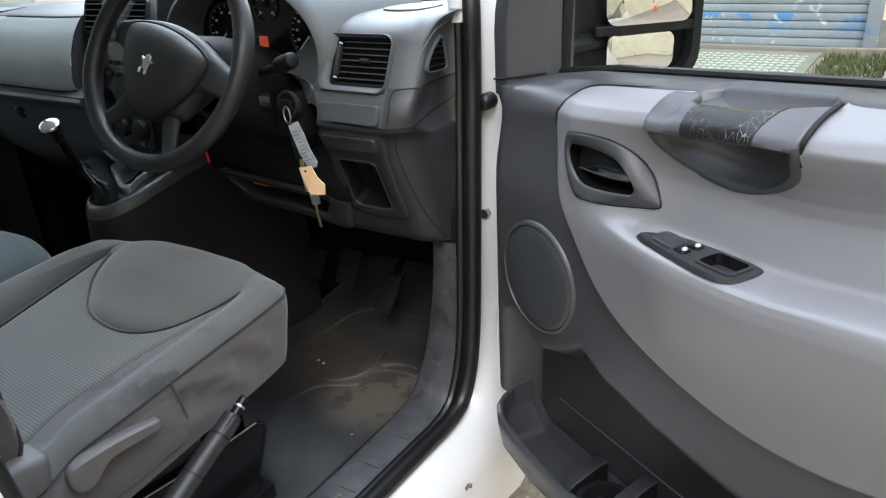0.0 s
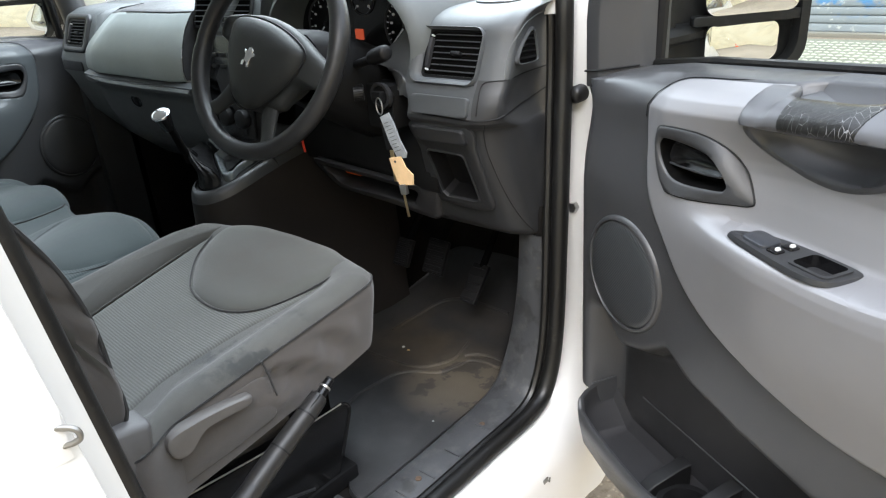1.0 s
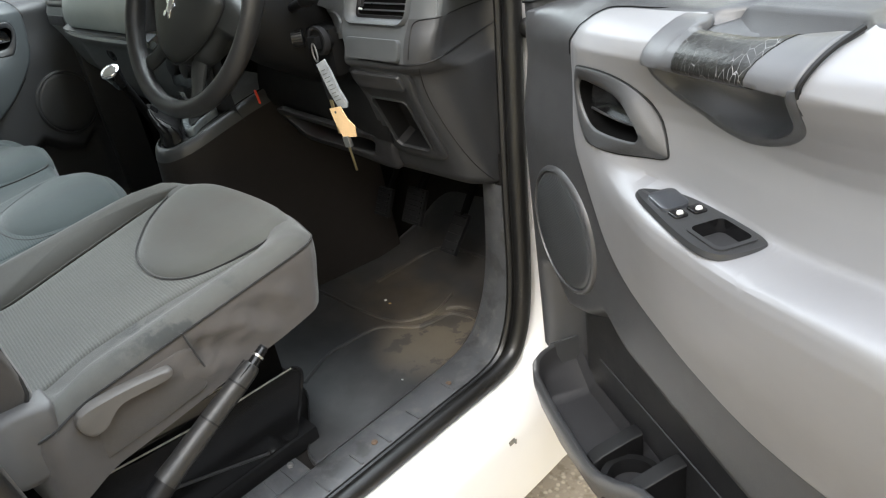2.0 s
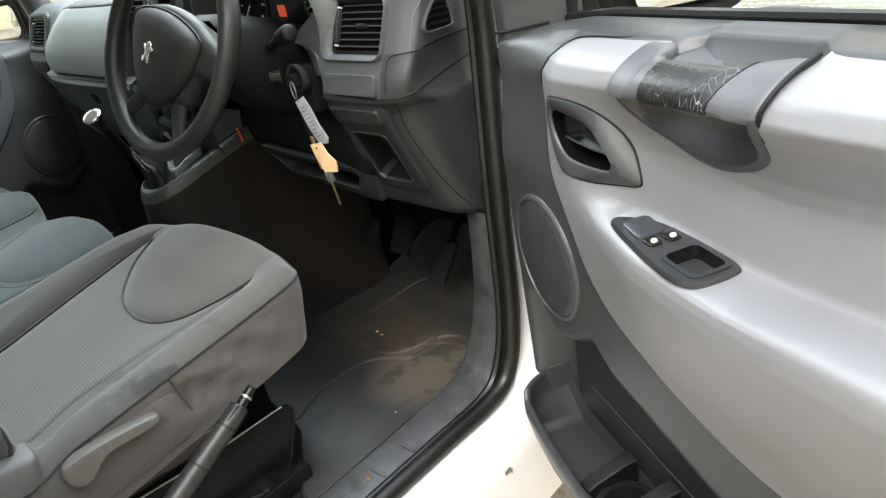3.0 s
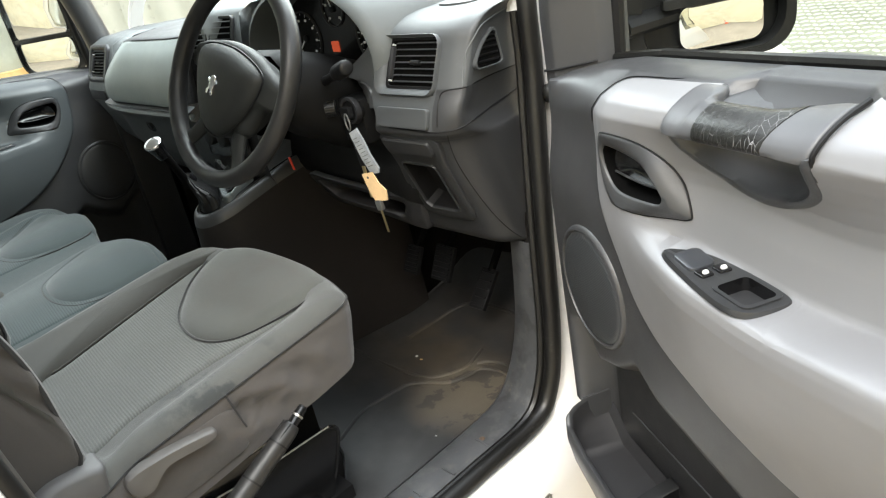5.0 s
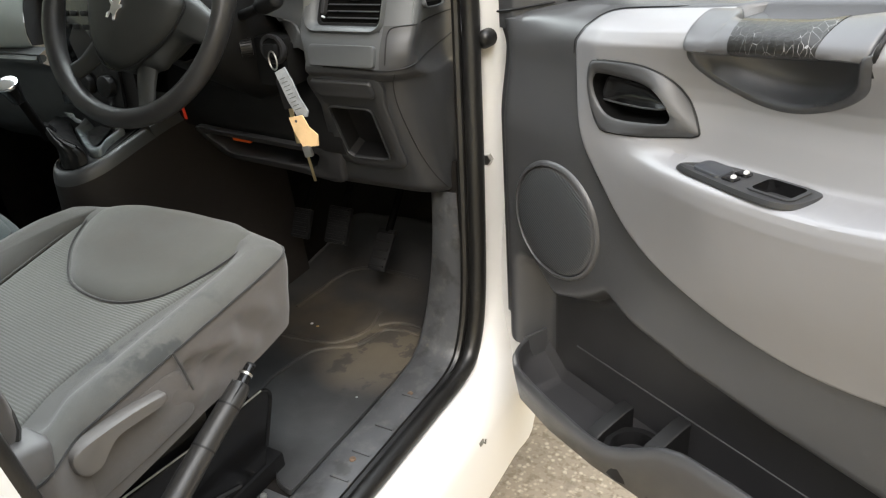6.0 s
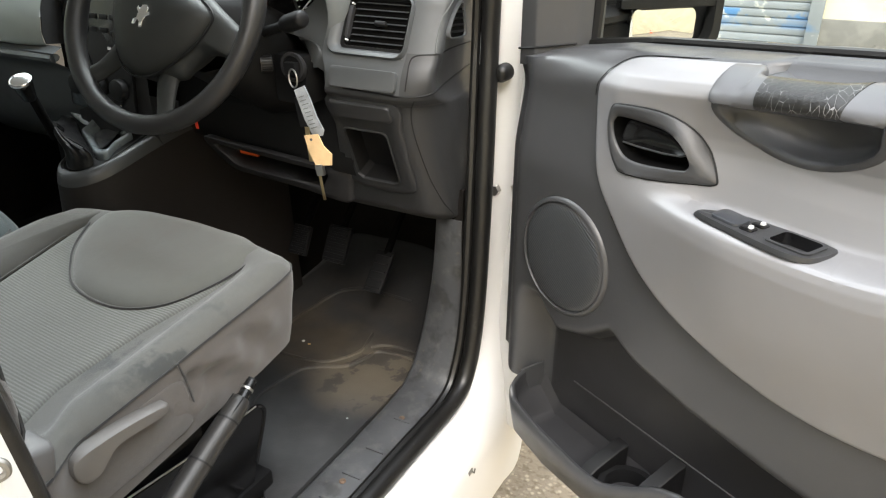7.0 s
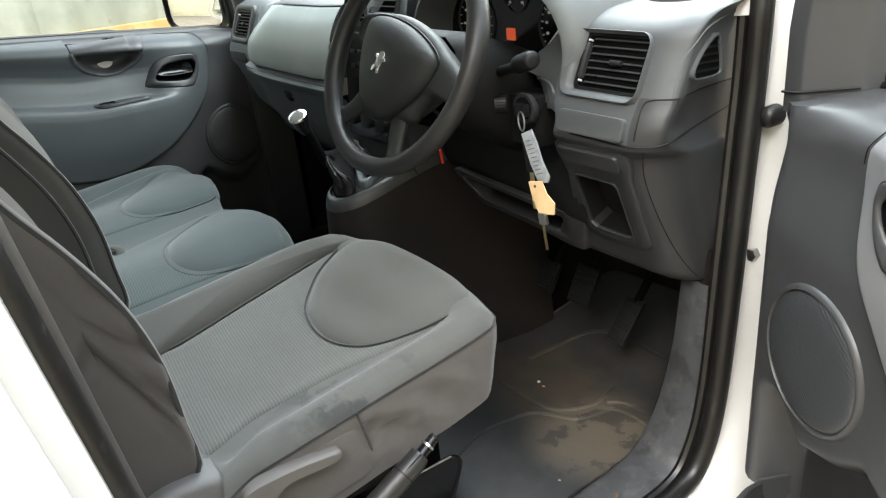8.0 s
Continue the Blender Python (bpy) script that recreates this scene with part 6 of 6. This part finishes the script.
loop = cr([(SX0 + .01, SY0), (SX0, SY0 + .1), (SX0, -.6), (SX0 + .004, SY1 - .07), (SX0 + .022, SY1 - .018), (SX0 + .06, SY1 + .004), (c - w * .18, SY1 + .040), (c + w * .18, SY1 + .040), (SX1 - .055, SY1 + .014), (SX1 - .016, SY1 - .006), (SX1 - .001, SY1 - .055), (SX1, -.6), (SX1, SY0 + .1), (SX1 - .01, SY0)], 22, True)
cn = np.array((c, (SY0 + SY1) / 2))
rings = [(0, -.004)] + [(s, -.004) for s in np.linspace(.05, .74, 16)] + [(.78, .002), (.81, .0055), (.84, .007), (.89, .006), (.93, .001), (.96, -.007), (.978, -.015), (.986, -.021)]
fall = rolled(loop, cn, [(.88, 0), (.93, -.003), (.96, -.010), (.978, -.018), (.99, -.028), (1.02, -.06)])
sd = lambda x, y: sz(x, y) + fall(x, y)
part("cushion_top", polar(loop, cn, rings, lambda p, q, d: (p, q, sz(p, q) + d)), CLOTH_TOP, driver_seat, "grey woven cloth cushion", 60)
lp = [np.array(p) for p in loop]
srings = [(.982, -.020), (.989, -.026), (.994, -.036), (.996, -.05), (.997, -.065), (.997, -.085), (.996, -.10), (.994, -.12), (.990, -.138)]
srings = [(float(np.interp(-d, [-e for _, e in srings], [r for r, _ in srings])), float(d)) for d in np.linspace(-.020, -.138, 34)]


def folds(x, y, d):
    """Slack folds in the side cloth, with creases running from the seam by the lever."""
    wave = .0072 * math.sin(y * 44 + d * 75 + 2.2 * math.sin(y * 13)) + .0022 * math.sin(y * 91 - d * 60 + 1.5 * math.sin(y * 21))
    wave *= sstep(-.03, -.06, d) * (1 - .9 * sstep(-.09, -.136, d)) * sstep(-.66, -.60, y) * (1 - .85 * sstep(-.47, -.40, y))
    run = y + .612
    if 0 < run < .10:
        for d0, slope in ((-.048, -.30), (-.066, -.12), (-.082, .14), (-.098, .30)):
            wave -= .0050 * math.exp(-((d - d0 - slope * run) / .0060) ** 2) * (1 - run / .10) * sstep(0, .012, run)
    return wave


side_rows = []
for s, d in srings:
    row = []
    for p in lp:
        q = cn + (p - cn) * s
        row.append((q[0] + folds(q[0], q[1], d), q[1] + .18 * min(d + .03, 0) * sstep(-.62, -.38, q[1]), sz(q[0], q[1]) + d))
    side_rows.append(row)
part("cushion_side", grid(side_rows, close_v=True), CLOTH_SIDE, driver_seat, "creased taupe cloth side skirt", 60)
crease([cn + (p - cn) * .987 for p in lp + lp[:1]], lambda x, y: sz(x, y) - .0205, .0019, SEAM, driver_seat, "piping")
RIB = cr([(.345, -.855), (.335, -.75), (.312, -.62), (.290, -.48), (.283, -.41), (.31, -.36), (.48, -.335), (.62, -.352), (.648, -.41), (.648, -.50), (.628, -.60), (.622, -.72), (.632, -.855)], 7, True)
part("ribbed_centre", polar(RIB, (.475, -.6), [(0, .0)] + [(s, .0) for s in np.linspace(.08, .93, 12)] + [(.97, -.001), (.99, -.003), (1.0, -.008)], lambda p, q, d: (p, q, sd(p, q) + d)), CLOTH_RIB, driver_seat, "fine ribbed cloth centre", 60)
crease(RIB[:30], lambda x, y: sz(x, y) + .0005, .0022, CLOTH_DARK, driver_seat)
LB = cr([(.209, -.855), (.204, -.70), (.206, -.50), (.214, -.40), (.238, -.366), (.285, -.352), (.290, -.40), (.292, -.48), (.312, -.62), (.335, -.75), (.345, -.855)], 6, True)
part("side_bolster", polar(LB, (.262, -.60), [(0, .019), (.35, .018), (.65, .014), (.85, .007), (.95, .001), (1.0, -.008), (1.01, -.04)], lambda p, q, d: (p, q, sd(p, q) + d)), CLOTH_DARK, driver_seat, "darker cloth side bolster", 60)
thigh_pad(driver_seat, -.010, .006, sd, CLOTH)
tr_loop = [(-.630, .846), (-.70, .846), (-.80, .838), (-.845, .832), (-.850, .756), (-.73, .755), (-.655, .763), (-.618, .772), (-.616, .81)]
RECLINER = plastic("recliner_plastic", (0.085, 0.083, 0.083), 0.5, 0.4)
trim_p = part("side_trim", prism([(y + .006, z - .006) for y, z in cr(tr_loop, 4, True)], .700, .7255, lambda p, q, d: (d, p, q), .009), CLOTH_SIDE, driver_seat, "grey plastic seat side trim", 60)
lev = cr([(-.663, .834), (-.668, .841), (-.70, .846), (-.732, .849), (-.763, .850), (-.790, .849), (-.800, .842), (-.801, .828), (-.795, .813), (-.786, .807), (-.773, .809), (-.760, .820), (-.748, .829), (-.734, .832), (-.704, .830), (-.670, .828)], 4, True)
part("height_lever", prism([(y + .007, z - .007) for y, z in lev], .722, .742, lambda p, q, d: (d, p, q), .007), LEVER, trim_p, "grey seat height lever")
part("recliner_cover", prism(cr([(-.806, .868), (-.815, .885), (-.87, .892), (-.90, .87), (-.89, .79), (-.83, .79)], 4, True), .70, .748, lambda p, q, d: (d, p, q), .014), RECLINER, driver_seat, "dark grey recliner cover", 60)
# base coloured near black to stand for the shade beneath the cushion
part("base", box(.26, .655, -.84, -.46, .51, .772, .015), VOID, driver_seat, "seat base, black for the shade under it")
part("seat_rail", box(.60, .69, -.95, -.45, .50, .535, .006), BLACK, driver_seat)
BK = [(-.822, .868), (-.820, .95), (-.825, 1.03), (-.845, 1.11), (-.880, 1.185), (-.918, 1.25), (-.953, 1.33), (-.975, 1.42), (-.995, 1.47), (-1.04, 1.48), (-1.08, 1.44), (-1.05, 1.3), (-1.0, 1.1), (-.97, .9), (-.90, .86)]


def backrest(x0, x1, parent, mat, dy=0.0, slack=0.0):
    """A seat back with rounded sides and a seam round each."""
    c, w = (x0 + x1) / 2, (x1 - x0) / 2
    loop = [p + np.array((dy, 0)) for p in cr(BK, 4, True)]
    cen = np.mean(loop, axis=0)
    rows = []
    for t, s in ((-1.0, .90), (-.985, .955), (-.95, .985), (-.90, 1.0), (-.7, 1.0), (-.4, .99), (0, .985), (.4, .99), (.7, 1.0), (.90, 1.0), (.95, .985), (.985, .955), (1.0, .90), (1.003, .7), (1.0, .4)):
        # slack also sets the left side back, shaped to fit the camera's view
        sunk = .055 * (1 - sstep(.50, .88, abs(t))) + slack * .045 * (1 - sstep(.40, .85, t))
        row = []
        for p in loop:
            q = cen + (p - cen) * s
            fold = sum(h * math.exp(-((q[1] - z0 - slope * (q[0] + .9)) / wide) ** 2) for h, z0, slope, wide in ((-.010, 1.085, -.35, .012), (.008, 1.055, -.35, .014), (-.009, 1.025, -.5, .011), (.006, .995, -.5, .016), (-.006, 1.15, -.2, .02), (.004, .93, .1, .03)))
            row.append((c + w * t + slack * fold * sstep(.93, .99, t), q[0] - sunk * sstep(cen[0], cen[0] + .05, q[0]), q[1]))
        rows.append(row)
    bm = grid(rows, close_v=True)
    n = len(loop)
    bm.verts.ensure_lookup_table()
    bm.faces.new(bm.verts[:n])
    bm.faces.new(bm.verts[-n:])
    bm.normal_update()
    # faces turned forward get darker cloth, painting the shade on the front
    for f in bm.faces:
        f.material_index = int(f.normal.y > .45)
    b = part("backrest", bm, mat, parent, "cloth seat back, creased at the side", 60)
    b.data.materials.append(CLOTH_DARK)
    for t in (-.990, .990):
        part("seam", tube([(c + w * t, *(cen + (p - cen) * .942)) for p in loop[:40]], .0034, 6), SEAM, b)


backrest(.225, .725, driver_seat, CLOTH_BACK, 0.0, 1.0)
part("side_seam", tube(cr([(.7245, -.622, .866), (.7268, -.620, .852), (.7285, -.617, .835), (.7275, -.612, .81), (.7240, -.604, .778)], 5), .0018, 6), SEAM, driver_seat)

bench = thing("passenger_bench", (-.28, -.64, .50), "grey cloth double passenger seat", "seat")
BX0, BX1, BY0, BY1, BB = -.79, .180, -.88, -.448, .866
bz = lambda x, y: BB + .020 * sstep(-.62, -.72, x) + .010 * math.cos((x + .255) * 15.7) * -1 + .10 * (y + .43)
bl = cr([(BX0 + .01, BY0), (BX0, BY0 + .1), (BX0, -.62), (BX0 + .01, BY1 - .06), (BX0 + .05, BY1 - .005), (-.66, BY1 + .03), (-.51, BY1 + .040), (-.38, BY1 + .012), (-.27, BY1 - .005), (-.18, BY1 + .015), (-.05, BY1 + .042), (.07, BY1 + .03), (.15, BY1 - .02), (BX1, BY1 - .08), (BX1, -.62), (BX1, BY0 + .1), (BX1 - .01, BY0)], 6, True)
bc = np.array((-.275, -.66))
rings = [(0, 0)] + [(s, 0) for s in np.linspace(.06, .88, 14)] + [(.93, -.003), (.965, -.010), (.985, -.022), (1.0, -.045), (1.003, -.09), (.99, -.14)]
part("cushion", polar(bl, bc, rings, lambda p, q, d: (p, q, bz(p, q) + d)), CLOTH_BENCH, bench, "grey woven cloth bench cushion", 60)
for dx in (-.545, -.985):
    rr = cr([(x + dx, y - .094) for x, y in ((.345, -.80), (.335, -.75), (.312, -.62), (.290, -.48), (.283, -.41), (.31, -.36), (.48, -.335), (.62, -.352), (.648, -.41), (.648, -.50), (.638, -.60), (.632, -.72), (.642, -.80))], 6, True)
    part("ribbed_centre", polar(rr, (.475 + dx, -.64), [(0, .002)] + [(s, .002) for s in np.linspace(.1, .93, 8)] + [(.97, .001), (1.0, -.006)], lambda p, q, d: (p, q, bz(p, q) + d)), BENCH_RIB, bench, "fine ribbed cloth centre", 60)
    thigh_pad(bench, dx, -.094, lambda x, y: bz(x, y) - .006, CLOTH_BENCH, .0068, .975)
crease(cr([(.150, -.86), (.150, -.7), (.135, -.55), (.11, -.46)], 6), lambda x, y: bz(x, y) + .001, .0028, CLOTH_DARK, bench)
part("pull_strap", tube(cr([(-.275, -.775, .816), (-.270, -.755, .834), (-.248, -.728, .838), (-.226, -.724, .830), (-.218, -.742, .814)], 4), .010, 8, ((0, 0, 1), .5)), CLOTH_DARK, bench, "cloth pull loop")
part("base", box(-.70, .13, -.86, -.50, .50, .75, .02), BLACK, bench, "black bench base")
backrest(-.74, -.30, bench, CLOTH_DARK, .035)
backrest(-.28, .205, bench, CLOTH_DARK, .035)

# ---- handbrake beside the seat ----
handbrake = thing("handbrake", (.76, -.72, .50), "black handbrake lever pulled up beside the seat", "handbrake")
grip_path = cr([(.754, -.550, .774), (.7545, -.573, .7625), (.756, -.618, .741), (.759, -.663, .720), (.762, -.698, .704)], 4)
part("grip", tube(grip_path, [.0112, .0138, .0150, .0156, .0160] + [.0164] * 4 + [.0169] * 4 + [.0174] * 4, 16), GRIP, handbrake, "dark grey plastic grip")
for x_ in (-.0085, .0085):
    part("grip_seam", tube([(p[0] + x_ * 1.1, p[1] + .002, p[2] + .0138) for p in grip_path[2:]], .0012, 6), BLACK, handbrake)
for p, r in ((grip_path[5], .0171), (grip_path[10], .0180)):
    part("grip_collar", tube([(p[0] - .0001, p[1] + .0012, p[2] + .0006), (p[0], p[1], p[2]), (p[0] + .0001, p[1] - .0012, p[2] - .0006)], [r - .0004, r - .0002, r - .0004], 16), BLACK, handbrake)
part("button_sleeve", tube([(.7495, -.5250, .7860), (.7510, -.5360, .7805), (.7540, -.5530, .7725)], [.0078, .0084, .0088], 16), GLOSS, handbrake, "gloss black button sleeve")
part("sleeve_ring", tube([(.7510, -.5355, .7810), (.7513, -.5385, .7795)], .0096, 16), STEEL, handbrake)
part("button", tube([(.7490, -.5215, .7880), (.7495, -.5260, .7855)], [.0065, .0075], 12), BLACK, handbrake)
part("collar", tube([(.7620, -.6960, .7050), (.7640, -.7100, .6990), (.7660, -.7330, .6890)], [.0168, .0178, .0185], 14), GRIP, handbrake)
part("lever_arm", tube(cr([(.7660, -.7230, .6910), (.7690, -.7780, .6620), (.7690, -.8580, .6100), (.7690, -.8980, .5500)], 4), .017, 10), BLACK, handbrake)
pl = [(y + .012, z - .006) for y, z in ((-.470, .676), (-.459, .668), (-.457, .654), (-.470, .62), (-.487, .575), (-.50, .535), (-.515, .505), (-.90, .505), (-.90, .715), (-.75, .690), (-.62, .680), (-.52, .678))]
part("guard_plate", prism(pl, .676, .684, lambda p, q, d: (d, p, q), .002), GLOSS, handbrake, "gloss black guard plate")
part("guard_edge", tube(cr([(.6830, -.4760, .5690), (.6830, -.4580, .6140), (.6830, -.4455, .6490), (.6830, -.4490, .6630), (.6830, -.4600, .6710)], 4), .0042, 8), GLOSS, handbrake)
part("guard_edge", tube([(.6820, -.4600, .6715), (.6820, -.5080, .6730), (.6820, -.6080, .6750), (.6820, -.7880, .6940)], .0016, 6), WORN, handbrake, "worn grey plate edge")
part("guard_rib", tube([(.6860, -.5480, .5440), (.6860, -.6880, .5940), (.6860, -.7880, .6290)], .003, 6), DASH_LOW, handbrake)
part("inner_guard", box(.664, .669, -.90, -.56, .51, .705, .002), GLOSS, handbrake, "gloss black inner plate")
part("guard_edge", tube([(.6665, -.565, .706), (.6665, -.72, .706), (.6665, -.88, .706)], .0016, 6), WORN, handbrake, "worn bright plate edge")
step = part("floor_step", box(.700, .756, -.86, -.512, .492, .514, .005), SILL, handbrake, "scuffed grey floor step")
for y in (-.545, -.58, -.615, -.66, -.70):
    part("step_rib", box(.704, .752, y - .003, y + .003, .512, .5165, .001), SILL, step)
part("bracket_bolt", prism(circle(.006, 6), .513, .519, lambda p, q, d: (.712 + p, -.530 + q, d), .001), STEEL, step)

# ---- outside ----
ground = grid([[(x, y, 0.0) for x in (-400, -40, -6, 0, 6, 40, 400)] for y in (-400, -40, -8, 0, 8, 40, 400)])
solo("ground", ground, GROUND, "worn beige concrete yard ground", "ground", "structure")
# yard in front of the van
plate = thing("tread_plate", (2.0, 6.0, .01), "pale grey studded tread plate on the yard", "tread plate")
part("sheet", box(-2.4, .6, 2.0, 7.7, .0, .02, .004), PLATE, plate)
bm = bmesh.new()
stud = [(-.045, 0), (-.02, .018), (.02, .018), (.045, 0), (.02, -.018), (-.02, -.018)]
for i in range(38):
    for j in range(37):
        cx, cy = -2.3 + i * .075, 2.1 + j * .15
        t = radians(45 if (i + j) % 2 else -45)
        lo = [bm.verts.new((cx + p * math.cos(t) - q * math.sin(t), cy + p * math.sin(t) + q * math.cos(t), .021)) for p, q in stud]
        hi = [bm.verts.new((cx + .6 * (p * math.cos(t) - q * math.sin(t)), cy + .6 * (p * math.sin(t) + q * math.cos(t)), .028)) for p, q in stud]
        bm.faces.new(hi)
        for k in range(6):
            bm.faces.new((lo[k], lo[(k + 1) % 6], hi[(k + 1) % 6], hi[k]))
tagged(part("studs", bm, STUD, plate), kind="stuff")
shutter = thing("roller_shutter", (1.0, 8.0, 0), "blue and grey flaking roller shutter", "shutter")
for k in range(28):
    z = .10 + k * .09
    part("slat", grid([[(x, 8.0 + dy, z + dz) for dy, dz in ((0, -.045), (-.018, -.034), (-.026, 0), (-.018, .034), (0, .045))] for x in (-4.0, .98)]), SHUTTER, shutter)
part("guide", box(.96, 1.10, 7.90, 8.05, 0, 2.6, .01), SHUTTER, shutter)
part("foot_rail", box(-4.0, .98, 7.93, 8.02, .0, .06, .01), STEEL, shutter)
solo("wall_front", box(1.08, 14, 8.0, 8.4, .35, 6), CREAM, "cream rendered yard wall", "wall", "structure")
solo("plinth_front", box(1.08, 14, 7.96, 8.4, 0, .35, .01), PLINTH, "grey block plinth", "wall", "structure")
solo("wall_lintel", box(-14, 1.08, 8.02, 8.4, 2.5, 6), CREAM, "cream rendered wall over the shutter", "wall", "structure")
solo("wall_left", box(-14, -4.0, 8.0, 8.4, 0, 2.5), CREAM, "cream rendered wall", "wall", "structure")
bed = thing("weed_bed", (1.0, 7, 0), "stone-edged patch of weeds", "planter")
part("kerb", box(.62, 1.35, 7.62, 7.74, 0, .10, .02), KERB, bed)
part("kerb", box(1.27, 1.37, 5.9, 7.62, 0, .10, .02), KERB, bed)
bm = bmesh.new()
rnd = random.Random(4)
for _ in range(1100):
    x, y = rnd.uniform(.68, 1.26), rnd.uniform(5.6, 7.6)
    h, a = rnd.uniform(.03, .12), rnd.uniform(0, 6.28)
    dx, dy = .012 * math.cos(a), .012 * math.sin(a)
    v = [bm.verts.new(p) for p in ((x - dx, y - dy, 0), (x + dx, y + dy, 0), (x + rnd.uniform(-.05, .05), y + rnd.uniform(-.05, .05), h))]
    bm.faces.new(v)
tagged(part("weeds", bm, LEAF, bed), kind="stuff")
# behind the camera
solo("wall_right", box(9.5, 9.9, -9, 9, 0, 7), CREAM, "cream rendered building wall", "wall", "structure")
solo("wall_back", box(-14, 16, -9.4, -9.0, 0, 7), CREAM, "cream rendered building wall", "wall", "structure")
cone = thing("traffic_cone", (8.6, -2.2, 0), "orange traffic cone with a white band", "traffic cone")
part("base", box(8.4, 8.8, -2.4, -2.0, 0, .04, .01), ORANGE, cone)
part("body", tube([(8.6, -2.2, z) for z in (.03, .25, .70)], [.15, .11, .03], 20), ORANGE, cone)
part("band", tube([(8.6, -2.2, z) for z in (.28, .45)], [.107, .078], 20), WHITE, cone)
# far side: corrugated fence
fence = thing("corrugated_fence", (-7.2, 0, 0), "pale galvanised corrugated metal fence", "fence")
for k in range(8):
    y0 = -6 + k * 1.2
    part("sheet", grid([[(-7.2 + .07 * (1 if (j // 2) % 2 else 0), y0 + j * .10, z) for z in (.78, 4.2)] for j in range(13)]), FENCE, fence)
solo("timber_rail", box(-7.3, -7.0, -6, 2.0, .0, .82, .01), OCHRE, "ochre timber barrier at the fence foot", "rail")
solo("wall_far", box(-7.7, -7.4, -14, 3.6, 0, 4.2), PLINTH, "wall behind the fence", "wall", "structure")
